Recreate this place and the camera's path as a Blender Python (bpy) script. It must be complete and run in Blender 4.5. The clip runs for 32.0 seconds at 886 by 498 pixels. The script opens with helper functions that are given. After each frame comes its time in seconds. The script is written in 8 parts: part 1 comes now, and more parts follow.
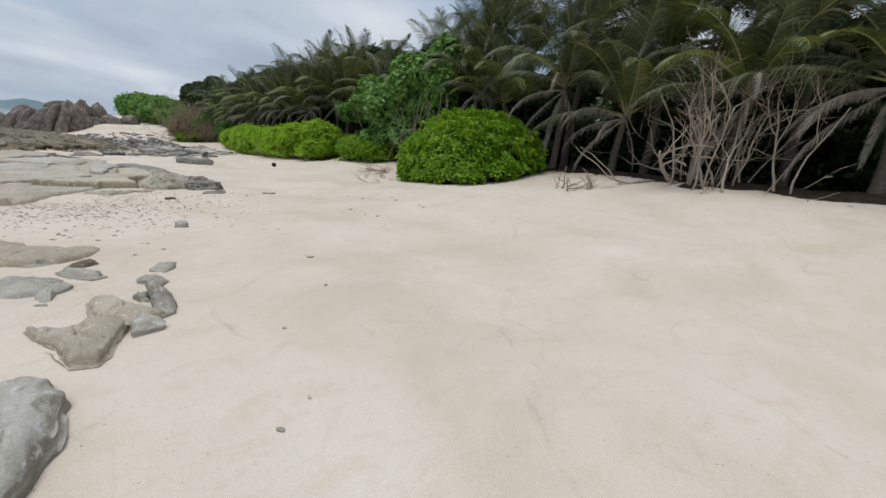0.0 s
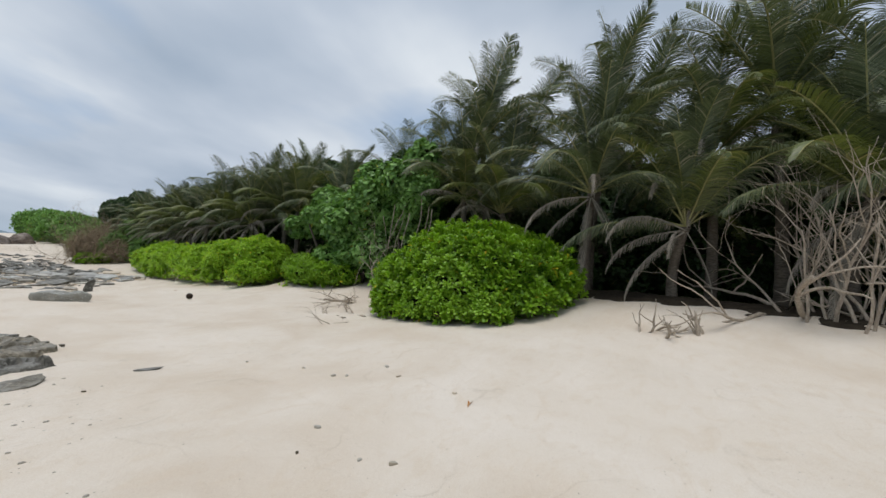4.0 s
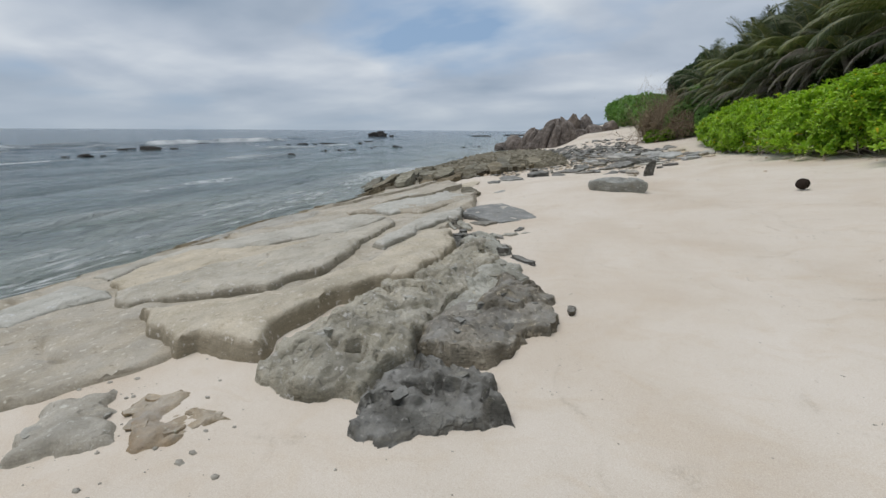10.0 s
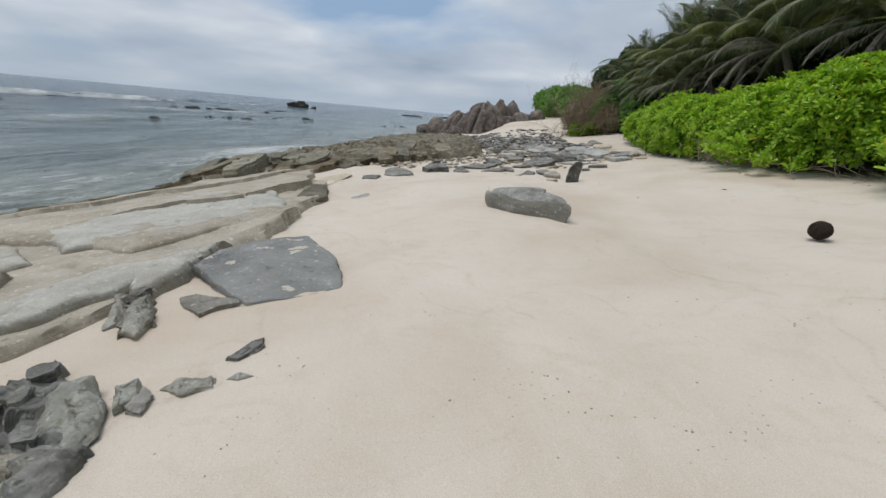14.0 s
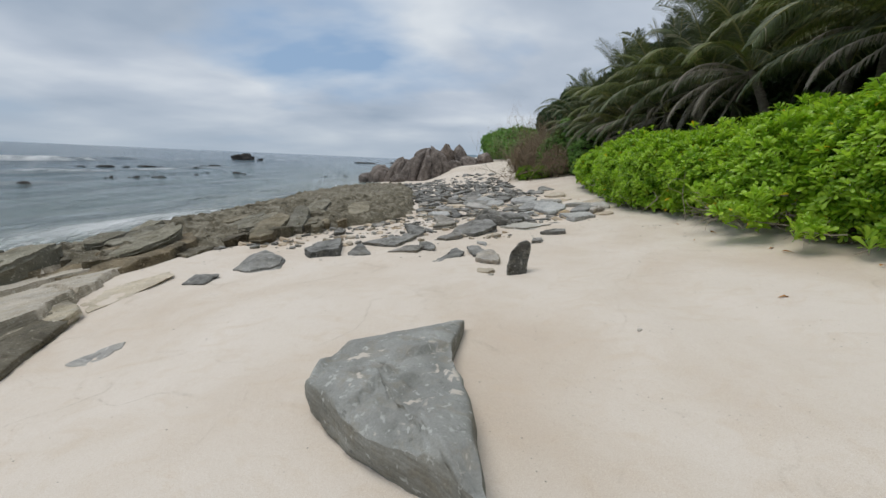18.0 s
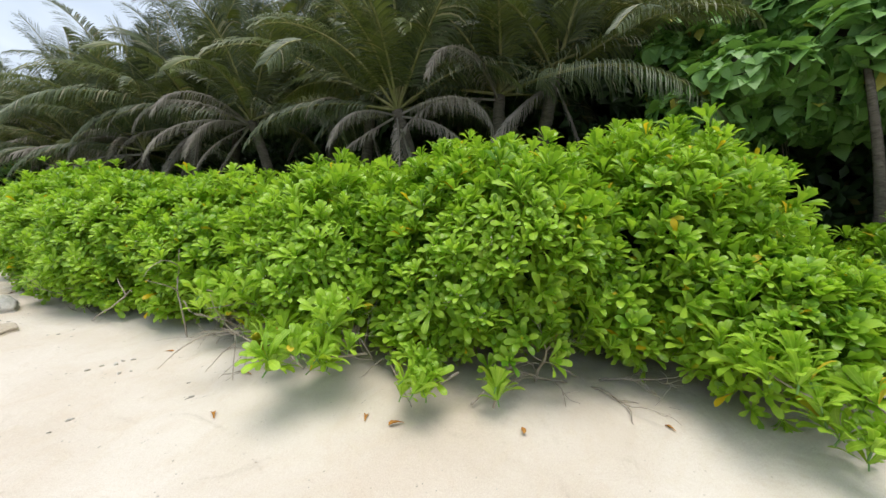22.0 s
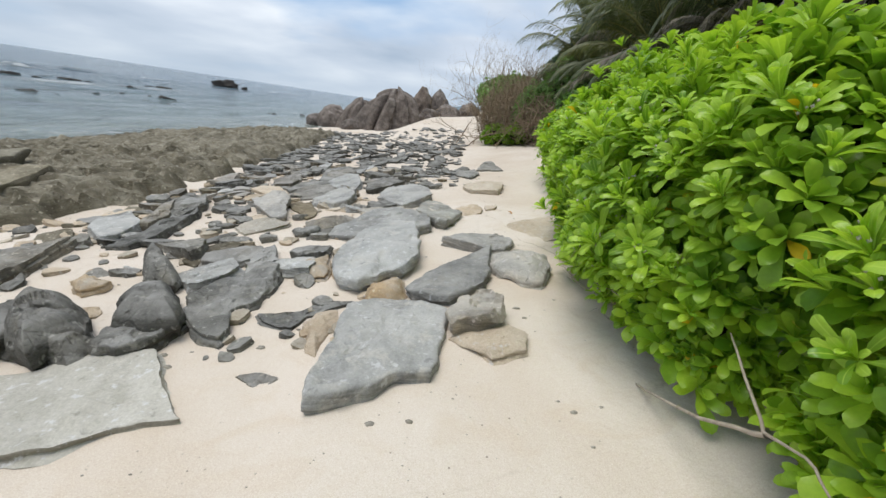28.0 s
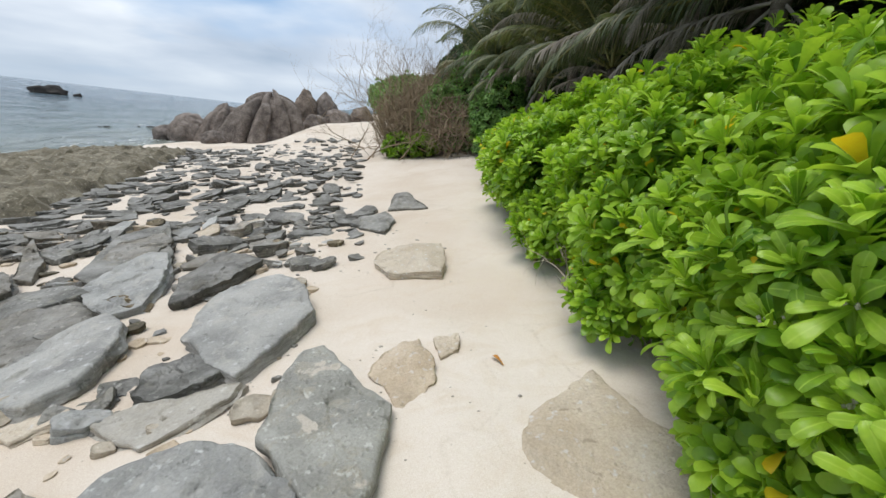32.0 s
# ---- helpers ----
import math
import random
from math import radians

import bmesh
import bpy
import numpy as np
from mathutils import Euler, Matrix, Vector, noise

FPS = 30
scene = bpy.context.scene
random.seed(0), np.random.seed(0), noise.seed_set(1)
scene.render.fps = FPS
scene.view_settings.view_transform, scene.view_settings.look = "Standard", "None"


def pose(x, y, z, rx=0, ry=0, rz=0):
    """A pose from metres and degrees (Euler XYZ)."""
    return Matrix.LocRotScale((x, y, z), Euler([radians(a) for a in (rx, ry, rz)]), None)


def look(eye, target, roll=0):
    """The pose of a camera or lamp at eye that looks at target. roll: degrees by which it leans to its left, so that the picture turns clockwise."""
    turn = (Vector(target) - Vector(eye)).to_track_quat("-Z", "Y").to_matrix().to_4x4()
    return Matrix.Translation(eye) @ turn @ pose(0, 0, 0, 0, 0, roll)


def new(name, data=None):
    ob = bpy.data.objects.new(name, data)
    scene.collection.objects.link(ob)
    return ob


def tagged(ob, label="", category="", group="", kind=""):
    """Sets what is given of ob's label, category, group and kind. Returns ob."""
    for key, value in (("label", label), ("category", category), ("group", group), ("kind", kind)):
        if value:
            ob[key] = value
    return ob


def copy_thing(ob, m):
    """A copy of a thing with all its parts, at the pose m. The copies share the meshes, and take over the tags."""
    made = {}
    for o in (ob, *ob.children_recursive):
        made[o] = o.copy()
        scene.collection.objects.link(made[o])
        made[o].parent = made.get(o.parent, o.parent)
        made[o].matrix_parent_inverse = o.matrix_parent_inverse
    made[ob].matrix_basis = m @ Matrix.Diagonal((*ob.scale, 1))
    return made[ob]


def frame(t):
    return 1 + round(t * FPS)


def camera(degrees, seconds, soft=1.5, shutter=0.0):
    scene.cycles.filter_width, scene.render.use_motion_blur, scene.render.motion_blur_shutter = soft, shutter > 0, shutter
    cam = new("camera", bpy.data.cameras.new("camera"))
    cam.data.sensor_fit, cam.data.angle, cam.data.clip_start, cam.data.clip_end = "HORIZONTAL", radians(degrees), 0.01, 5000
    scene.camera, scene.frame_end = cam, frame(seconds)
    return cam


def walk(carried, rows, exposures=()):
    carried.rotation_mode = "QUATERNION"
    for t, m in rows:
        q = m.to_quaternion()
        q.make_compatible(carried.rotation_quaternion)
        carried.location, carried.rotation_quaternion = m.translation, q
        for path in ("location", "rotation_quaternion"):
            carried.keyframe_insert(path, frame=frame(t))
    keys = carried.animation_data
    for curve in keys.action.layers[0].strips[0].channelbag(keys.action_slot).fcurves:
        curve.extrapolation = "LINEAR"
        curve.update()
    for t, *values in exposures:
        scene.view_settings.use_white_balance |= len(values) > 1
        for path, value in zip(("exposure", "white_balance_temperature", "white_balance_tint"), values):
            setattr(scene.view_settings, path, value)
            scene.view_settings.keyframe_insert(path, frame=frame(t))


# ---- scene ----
cam = camera(98.8, 32.0)
PATH = [
    (0, (-3.495, -7.585, 1.372), (-2.017, -6.291, 0.997), 8.9),
    (0.5, (-3.134, -7.063, 1.394), (-1.771, -5.653, 0.998), 8.1),
    (1, (-2.704, -6.456, 1.39), (-1.521, -4.898, 0.975), 6.5),
    (1.5, (-2.405, -5.855, 1.466), (-1.404, -4.174, 1.054), 4.9),
    (2, (-2.072, -5.284, 1.501), (-1.18, -3.538, 1.105), 4.5),
    (2.5, (-1.723, -4.574, 1.564), (-0.82, -2.824, 1.214), 4.9),
    (3, (-1.427, -3.926, 1.623), (-0.305, -2.28, 1.445), 5.9),
    (3.5, (-1.06, -3.392, 1.711), (0.336, -1.961, 1.751), 6.9),
    (4, (-0.852, -2.885, 1.851), (0.765, -1.732, 2.082), 6.9),
    (4.5, (-0.643, -2.351, 1.821), (1.119, -1.466, 2.155), 6.9),
    (6.5, (0.607, -0.103, 1.759), (2.492, 0.52, 1.999), 2.5),
    (7, (0.896, 0.425, 1.709), (2.579, 1.5, 1.809), 2.2),
    (7.5, (0.996, 1.103, 1.644), (2.385, 2.542, 1.652), 3.2),
    (8, (1.136, 1.748, 1.647), (2.122, 3.483, 1.513), 1.9),
    (8.5, (1.199, 2.582, 1.579), (1.715, 4.498, 1.33), 1.3),
    (9, (1.152, 3.199, 1.549), (1.2, 5.165, 1.19), 1.4),
    (9.5, (1.183, 3.784, 1.561), (0.845, 5.698, 1.092), 1.1),
    (10, (1.112, 4.263, 1.574), (0.56, 6.091, 0.977), 0.3),
    (10.5, (1.098, 4.833, 1.502), (0.463, 6.597, 0.807), -0.1),
    (11, (1.147, 5.512, 1.407), (0.622, 7.284, 0.643), 0.8),
    (11.5, (1.36, 6.128, 1.378), (1.136, 7.938, 0.557), 1.7),
    (12, (1.539, 6.79, 1.359), (1.524, 8.597, 0.503), 3.3),
    (12.5, (1.694, 7.392, 1.331), (1.764, 9.186, 0.449), 3.9),
    (13, (1.833, 8.058, 1.351), (1.88, 9.857, 0.478), 3.8),
    (13.5, (1.873, 8.695, 1.389), (1.811, 10.533, 0.602), 4.2),
    (14, (1.999, 9.224, 1.473), (1.806, 11.098, 0.802), 5.2),
    (14.5, (2.028, 9.816, 1.479), (1.729, 11.707, 0.901), 5.4),
    (15, (2.104, 10.35, 1.501), (1.747, 12.255, 1.008), 4.8),
    (15.5, (2.218, 10.95, 1.569), (1.874, 12.88, 1.175), 4.3),
    (17.5, (2.781, 13.111, 1.771), (2.686, 15.071, 1.386), 3.4),
    (18, (3.023, 13.665, 1.825), (3.0, 15.612, 1.37), 2.5),
    (18.5, (3.375, 14.245, 1.81), (3.508, 16.181, 1.329), 2.1),
    (19, (3.785, 14.763, 1.853), (4.103, 16.686, 1.406), 2.1),
    (19.5, (4.064, 15.328, 1.864), (4.589, 17.23, 1.534), 2.8),
    (20, (4.494, 15.748, 1.922), (5.552, 17.434, 1.724), 2.9),
    (20.5, (4.898, 16.156, 2.022), (6.489, 17.366, 1.942), 4.7),
    (21, (5.15, 16.508, 2.112), (6.983, 17.308, 2.104), 5.9),
    (21.5, (5.363, 17.174, 2.096), (7.241, 17.857, 2.157), 5.1),
    (22, (5.485, 17.864, 2.054), (7.309, 18.684, 2.083), 6.1),
    (22.5, (5.671, 18.439, 2.079), (7.38, 19.468, 1.932), 5.7),
    (23, (5.911, 19.003, 1.986), (7.415, 20.259, 1.583), 4.2),
    (23.5, (6.225, 19.455, 1.962), (7.501, 20.858, 1.327), 2.9),
    (24, (6.469, 19.888, 1.96), (7.585, 21.357, 1.187), 3.9),
    (24.5, (6.648, 20.287, 1.854), (7.61, 21.823, 1.007), 4.2),
    (26.5, (7.256, 20.825, 1.776), (7.725, 22.559, 0.898), 8.0),
    (27, (7.208, 21.22, 1.895), (7.422, 23.02, 1.05), 7.4),
    (27.5, (7.116, 21.803, 1.972), (7.176, 23.649, 1.204), 8.7),
    (28, (7.089, 22.385, 2.018), (7.076, 24.265, 1.333), 8.5),
    (28.5, (7.038, 23.017, 2.05), (6.93, 24.921, 1.448), 8.2),
    (29, (6.945, 23.572, 2.022), (6.765, 25.494, 1.499), 7.0),
    (29.5, (7.062, 24.147, 2.059), (6.879, 26.075, 1.558), 6.2),
    (30, (7.045, 24.615, 2.003), (6.951, 26.547, 1.496), 6.5),
    (30.5, (6.977, 25.084, 2.118), (7.019, 27.021, 1.621), 6.8),
    (31, (7.104, 25.514, 2.156), (7.262, 27.448, 1.673), 6.9),
    (31.5, (7.061, 25.88, 2.15), (7.348, 27.789, 1.627), 6.8),
    (32, (7.001, 26.407, 2.159), (7.462, 28.254, 1.544), 6.5),
]
walk(cam, [(t, look(eye, target, roll)) for t, eye, target, roll in PATH], [(0, -0.08), (2, -0.18), (3, -0.16), (4, -0.04), (6.5, 0.14), (7, 0.1), (9, -0.2), (14, -0.16), (19, -0.14), (20, -0.02), (20.5, 0.3), (21, 0.55), (22, 0.64), (23, 0.58), (24, 0.28), (24.5, 0.26), (28, 0.28), (30, 0.26), (32, 0.32)])

# ---- world, sun, large lights ----
def build_world():
    w = bpy.data.worlds.new("overcast_sky")
    scene.world = w
    w.use_nodes = True
    nt = w.node_tree
    nt.nodes.clear()
    N, L = nt.nodes.new, nt.links.new
    out, bg = N("ShaderNodeOutputWorld"), N("ShaderNodeBackground")
    sky = N("ShaderNodeTexSky")
    sky.sky_type, sky.sun_disc = "NISHITA", False
    sky.sun_elevation, sky.sun_rotation = radians(SUN_ELEV), radians(SUN_ROT)
    sky.air_density, sky.dust_density, sky.ozone_density = 1.0, 2.0, 1.0
    tc, sep = N("ShaderNodeTexCoord"), N("ShaderNodeSeparateXYZ")
    L(tc.outputs["Generated"], sep.inputs[0])
    lift = N("ShaderNodeMath")
    lift.operation, lift.inputs[1].default_value = "ADD", 0.22
    L(sep.outputs["Z"], lift.inputs[0])
    low = N("ShaderNodeMath")
    low.operation, low.inputs[1].default_value = "MAXIMUM", 0.05
    L(lift.outputs[0], low.inputs[0])
    div = N("ShaderNodeVectorMath")
    div.operation = "DIVIDE"
    comb = N("ShaderNodeCombineXYZ")
    for k in range(3):
        L(low.outputs[0], comb.inputs[k])
    L(tc.outputs["Generated"], div.inputs[0])
    L(comb.outputs[0], div.inputs[1])
    shift = N("ShaderNodeMapping")
    shift.inputs["Location"].default_value = CLOUD_SHIFT
    shift.inputs["Scale"].default_value = (0.8, 0.95, 0.0)
    L(div.outputs[0], shift.inputs["Vector"])

    def tex(scale, detail, rough, distort):
        n = N("ShaderNodeTexNoise")
        n.inputs["Scale"].default_value, n.inputs["Detail"].default_value = scale, detail
        n.inputs["Roughness"].default_value, n.inputs["Distortion"].default_value = rough, distort
        L(shift.outputs[0], n.inputs["Vector"])
        return n

    cover, shade = tex(0.95, 5, 0.48, 0.15), tex(1.2, 5, 0.45, 0.15)
    r1 = N("ShaderNodeValToRGB")
    r1.color_ramp.elements[0].position, r1.color_ramp.elements[1].position = 0.3, 0.46
    L(cover.outputs["Fac"], r1.inputs[0])
    r2 = N("ShaderNodeValToRGB")
    e = r2.color_ramp.elements
    e[0].position, e[0].color = 0.30, (3.3, 4.15, 5.3, 1)
    e[1].position, e[1].color = 0.7, (8.0, 8.5, 9.0, 1)
    mid = e.new(0.5)
    mid.color = (5.3, 6.0, 7.0, 1)
    L(shade.outputs["Fac"], r2.inputs[0])
    blue = N("ShaderNodeMix")
    blue.data_type = "RGBA"
    blue.inputs[0].default_value = 0.75
    L(sky.outputs[0], blue.inputs[6])
    blue.inputs[7].default_value = (3.3, 4.9, 7.2, 1)
    mix = N("ShaderNodeMix")
    mix.data_type = "RGBA"
    L(r1.outputs[0], mix.inputs[0])
    L(blue.outputs[2], mix.inputs[6])
    L(r2.outputs[0], mix.inputs[7])
    # haze bank near the horizon
    hz = N("ShaderNodeMapRange")
    hz.inputs["From Min"].default_value, hz.inputs["From Max"].default_value = 0.0, 0.13
    hz.inputs["To Min"].default_value, hz.inputs["To Max"].default_value = 0.8, 0.0
    L(sep.outputs["Z"], hz.inputs["Value"])
    haze = N("ShaderNodeMix")
    haze.data_type = "RGBA"
    L(hz.outputs[0], haze.inputs[0])
    L(mix.outputs[2], haze.inputs[6])
    haze.inputs[7].default_value = (4.5, 5.3, 6.2, 1)
    L(haze.outputs[2], bg.inputs["Color"])
    bg.inputs["Strength"].default_value = 0.1
    L(bg.outputs[0], out.inputs[0])


SUN_ELEV, SUN_ROT, CLOUD_SHIFT = 70, 265, (3.1, 1.7, 0)
build_world()
sun_data = bpy.data.lights.new("sun", "SUN")
sun_data.energy, sun_data.angle, sun_data.color = 1.85, radians(35), (1, 0.95, 0.88)
sun = new("sun", sun_data)
sun.matrix_world = look((-21, 6, 60), (0, 8, 0))


# ---- materials ----
def shader(name, rough=0.8, spec=0.3):
    m = bpy.data.materials.new(name)
    m.use_nodes = True
    nt = m.node_tree
    b = nt.nodes["Principled BSDF"]
    b.inputs["Roughness"].default_value = rough
    b.inputs["Specular IOR Level"].default_value = spec
    return m, nt, b


def node(nt, kind, **values):
    n = nt.nodes.new(kind)
    for key, value in values.items():
        n.inputs[key.replace("_", " ")].default_value = value
    return n


def noise_of(nt, coord, scale, detail=5.0, rough=0.6, distort=0.0):
    n = node(nt, "ShaderNodeTexNoise", Scale=scale, Detail=detail, Roughness=rough, Distortion=distort)
    nt.links.new(coord, n.inputs["Vector"])
    return n.outputs["Fac"]


def ramp(nt, fac, stops):
    r = nt.nodes.new("ShaderNodeValToRGB")
    els = r.color_ramp.elements
    while len(els) < len(stops):
        els.new(0.5)
    for el, (p, c) in zip(els, stops):
        el.position, el.color = p, (*c, 1) if len(c) == 3 else c
    nt.links.new(fac, r.inputs[0])
    return r.outputs[0]


def blend(nt, fac, a, b, mode="MIX"):
    m = nt.nodes.new("ShaderNodeMix")
    m.data_type, m.blend_type = "RGBA", mode
    for sock, v in ((m.inputs[0], fac), (m.inputs[6], a), (m.inputs[7], b)):
        if hasattr(v, "is_output"):
            nt.links.new(v, sock)
        else:
            sock.default_value = v if isinstance(v, (int, float)) else (*v, 1)
    return m.outputs[2]


def bump(nt, b, height, strength, distance, under=None):
    n = node(nt, "ShaderNodeBump", Strength=strength, Distance=distance)
    nt.links.new(height, n.inputs["Height"])
    if under:
        nt.links.new(under, n.inputs["Normal"])
    nt.links.new(n.outputs[0], b.inputs["Normal"])
    return n.outputs[0]


def place_of(nt):
    return nt.nodes.new("ShaderNodeNewGeometry").outputs["Position"]


def chance(nt):
    return nt.nodes.new("ShaderNodeObjectInfo").outputs["Random"]


def scaled(nt, coord, s):
    n = nt.nodes.new("ShaderNodeMapping")
    n.inputs["Scale"].default_value = s
    nt.links.new(coord, n.inputs["Vector"])
    return n.outputs[0]


def sand_material():
    m, nt, b = shader("coral_sand", 0.92, 0.15)
    p = place_of(nt)
    big = noise_of(nt, p, 0.45, 5, 0.55, 0.6)
    base = ramp(nt, big, [(0.3, (0.545, 0.476, 0.41)), (0.52, (0.615, 0.56, 0.503)), (0.75, (0.662, 0.612, 0.562))])
    mid = noise_of(nt, scaled(nt, p, (1, 1.6, 1)), 2.2, 6, 0.6, 1.2)
    base = blend(nt, ramp(nt, mid, [(0.5, (0, 0, 0)), (0.72, (0.45, 0.45, 0.45))]), base, (0.54, 0.455, 0.37))
    fine = noise_of(nt, p, 160, 3, 0.7)
    base = blend(nt, 0.42, base, ramp(nt, fine, [(0.3, (0.38, 0.33, 0.27)), (0.7, (0.8, 0.76, 0.7))]), "OVERLAY")
    # thin wrack lines left by the last tides
    for scale, seed in ((0.24, (0, 0, 0)), (0.33, (7, 3, 0))):
        mp = nt.nodes.new("ShaderNodeMapping")
        mp.inputs["Location"].default_value = seed
        nt.links.new(p, mp.inputs["Vector"])
        contour = noise_of(nt, mp.outputs[0], scale, 4, 0.42, 0.2)
        line = ramp(nt, contour, [(0.4955, (0, 0, 0)), (0.4995, (1, 1, 1)), (0.5, (1, 1, 1)), (0.5012, (0, 0, 0))])
        patch = ramp(nt, noise_of(nt, mp.outputs[0], 1.3, 6, 0.75), [(0.46, (0, 0, 0)), (0.64, (0.6, 0.6, 0.6))])
        patch = blend(nt, 1.0, patch, ramp(nt, noise_of(nt, p, 38, 4, 0.7), [(0.42, (0.15, 0.15, 0.15)), (0.6, (1, 1, 1))]), "MULTIPLY")
        base = blend(nt, blend(nt, 1.0, line, patch, "MULTIPLY"), base, (0.36, 0.30, 0.23))
    # fine dark grit, gathered in patches
    for scale, share, top, tint in ((13.0, 0.5, 0.8, (0.2, 0.165, 0.13)), (34.0, 0.46, 0.6, (0.3, 0.25, 0.19)), (25.0, 0.5, 0.7, (0.78, 0.75, 0.7))):
        v = node(nt, "ShaderNodeTexVoronoi", Scale=scale)
        nt.links.new(p, v.inputs["Vector"])
        grit = ramp(nt, v.outputs["Distance"], [(0.05, (1, 1, 1)), (0.1, (0, 0, 0))])
        where = ramp(nt, noise_of(nt, p, 0.06 * scale, 4, 0.6), [(share, (0, 0, 0)), (share + 0.14, (top,) * 3)])
        base = blend(nt, blend(nt, 1.0, grit, where, "MULTIPLY"), base, tint)
    nt.links.new(base, b.inputs["Base Color"])
    n1 = bump(nt, b, noise_of(nt, p, 3.2, 7, 0.62, 0.4), 0.35, 0.06)
    n2 = bump(nt, b, noise_of(nt, p, 17, 5, 0.7), 0.3, 0.012, n1)
    bump(nt, b, noise_of(nt, p, 70, 4, 0.7), 0.35, 0.006, n2)
    return m


def rock_material(name, dark, mid, light, stain, rough=0.85, pits=18.0, pit_depth=0.02, vary=0.3, top_pale=0.35, sandy=0.0, crag=1.0, warm=(1.08, 0.98, 0.84), plates=0.0, edge_shade_stain=0.0):
    m, nt, b = shader(name, rough, 0.25)
    geo = nt.nodes.new("ShaderNodeNewGeometry")
    p = geo.outputs["Position"]
    col = ramp(nt, noise_of(nt, p, 1.7, 7, 0.62, 0.4), [(0.32, dark), (0.5, mid), (0.68, light)])
    spot = ramp(nt, noise_of(nt, p, 5.5, 7, 0.68, 0.6), [(0.52, (0, 0, 0)), (0.64, (0.75, 0.75, 0.75))])
    col = blend(nt, spot, col, stain)
    sep = nt.nodes.new("ShaderNodeSeparateXYZ")
    nt.links.new(geo.outputs["Normal"], sep.inputs[0])
    # thin beds showing on the broken sides
    bands = noise_of(nt, scaled(nt, p, (1.2, 1.2, 16)), 3.2, 5, 0.6)
    side = ramp(nt, sep.outputs["Z"], [(0.45, (0.6, 0.6, 0.6)), (0.8, (0, 0, 0))])
    col = blend(nt, side, col, blend(nt, 1.0, col, ramp(nt, bands, [(0.36, (0.55, 0.53, 0.5)), (0.62, (1.15, 1.15, 1.15))]), "MULTIPLY"))
    # undercut shade and algae painted on broken edges, and a net of weathering cracks
    if edge_shade_stain:
        rim = ramp(nt, sep.outputs["Z"], [(0.35, (edge_shade_stain,) * 3), (0.85, (0, 0, 0))])
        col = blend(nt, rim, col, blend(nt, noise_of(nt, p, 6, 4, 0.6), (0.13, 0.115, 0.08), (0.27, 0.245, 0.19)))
    net = None
    if plates:
        wave = node(nt, "ShaderNodeTexNoise", Scale=3.0, Detail=4.0)
        nt.links.new(p, wave.inputs["Vector"])
        warped = blend(nt, 0.16, p, wave.outputs["Color"], "ADD")
        cells = node(nt, "ShaderNodeTexVoronoi", Scale=plates)
        cells.feature = "DISTANCE_TO_EDGE"
        nt.links.new(warped, cells.inputs["Vector"])
        net = ramp(nt, cells.outputs["Distance"], [(0.0, (0, 0, 0)), (0.09, (1, 1, 1))])
        net = blend(nt, ramp(nt, noise_of(nt, p, 1.9, 5, 0.65), [(0.5, (0, 0, 0)), (0.64, (0.85, 0.85, 0.85))]), (1, 1, 1), net)
        col = blend(nt, 1.0, col, ramp(nt, net, [(0.0, (0.74, 0.72, 0.7)), (0.6, (1, 1, 1))]), "MULTIPLY")
    grain = noise_of(nt, p, 60, 6, 0.75)
    col = blend(nt, 0.5, col, ramp(nt, grain, [(0.3, (0.3, 0.3, 0.3)), (0.7, (0.7, 0.7, 0.7))]), "OVERLAY")
    # bleached specks and dark dots
    col = blend(nt, ramp(nt, noise_of(nt, p, 17, 4, 0.55), [(0.6, (0, 0, 0)), (0.68, (0.62, 0.62, 0.62))]), col, tuple(min(0.66, c * 1.5 + 0.03) for c in light))
    col = blend(nt, ramp(nt, noise_of(nt, p, 11, 5, 0.6, 0.5), [(0.31, (0.65, 0.65, 0.65)), (0.38, (0, 0, 0))]), col, tuple(0.6 * c for c in dark))
    who = chance(nt)
    col = blend(nt, 1.0, col, ramp(nt, who, [(0.0, (1 - vary,) * 3), (0.55, (1.0, 1.0, 1.0)), (1.0, (1 + 0.4 * vary,) * 3)]), "MULTIPLY")
    flip = nt.nodes.new("ShaderNodeMath")
    flip.operation, flip.inputs[1].default_value = "MULTIPLY", 7.3
    nt.links.new(who, flip.inputs[0])
    frac = nt.nodes.new("ShaderNodeMath")
    frac.operation = "FRACT"
    nt.links.new(flip.outputs[0], frac.inputs[0])
    col = blend(nt, 1.0, col, ramp(nt, frac.outputs[0], [(0.0, (0.97, 1.0, 1.03)), (0.6, (1.0, 1.0, 1.0)), (1.0, warm)]), "MULTIPLY")
    # a paler grey mottled over the flat tops
    flat = ramp(nt, sep.outputs["Z"], [(0.55, (0, 0, 0)), (0.95, (1, 1, 1))])
    cloud = ramp(nt, noise_of(nt, p, 2.9, 6, 0.6, 0.3), [(0.36, (0, 0, 0)), (0.66, (top_pale * 1.5,) * 3)])
    col = blend(nt, blend(nt, 1.0, flat, cloud, "MULTIPLY"), col, (0.48, 0.475, 0.455))
    if sandy:
        drift = ramp(nt, noise_of(nt, p, 4.2, 4, 0.55, 0.4), [(0.69 - sandy * 0.1, (0, 0, 0)), (0.72 - sandy * 0.1, (0.9, 0.9, 0.9))])
        top = ramp(nt, sep.outputs["Z"], [(0.86, (0, 0, 0)), (0.95, (1, 1, 1))])
        col = blend(nt, blend(nt, 1.0, top, drift, "MULTIPLY"), col, (0.58, 0.53, 0.46))
    nt.links.new(col, b.inputs["Base Color"])
    v = node(nt, "ShaderNodeTexVoronoi", Scale=pits)
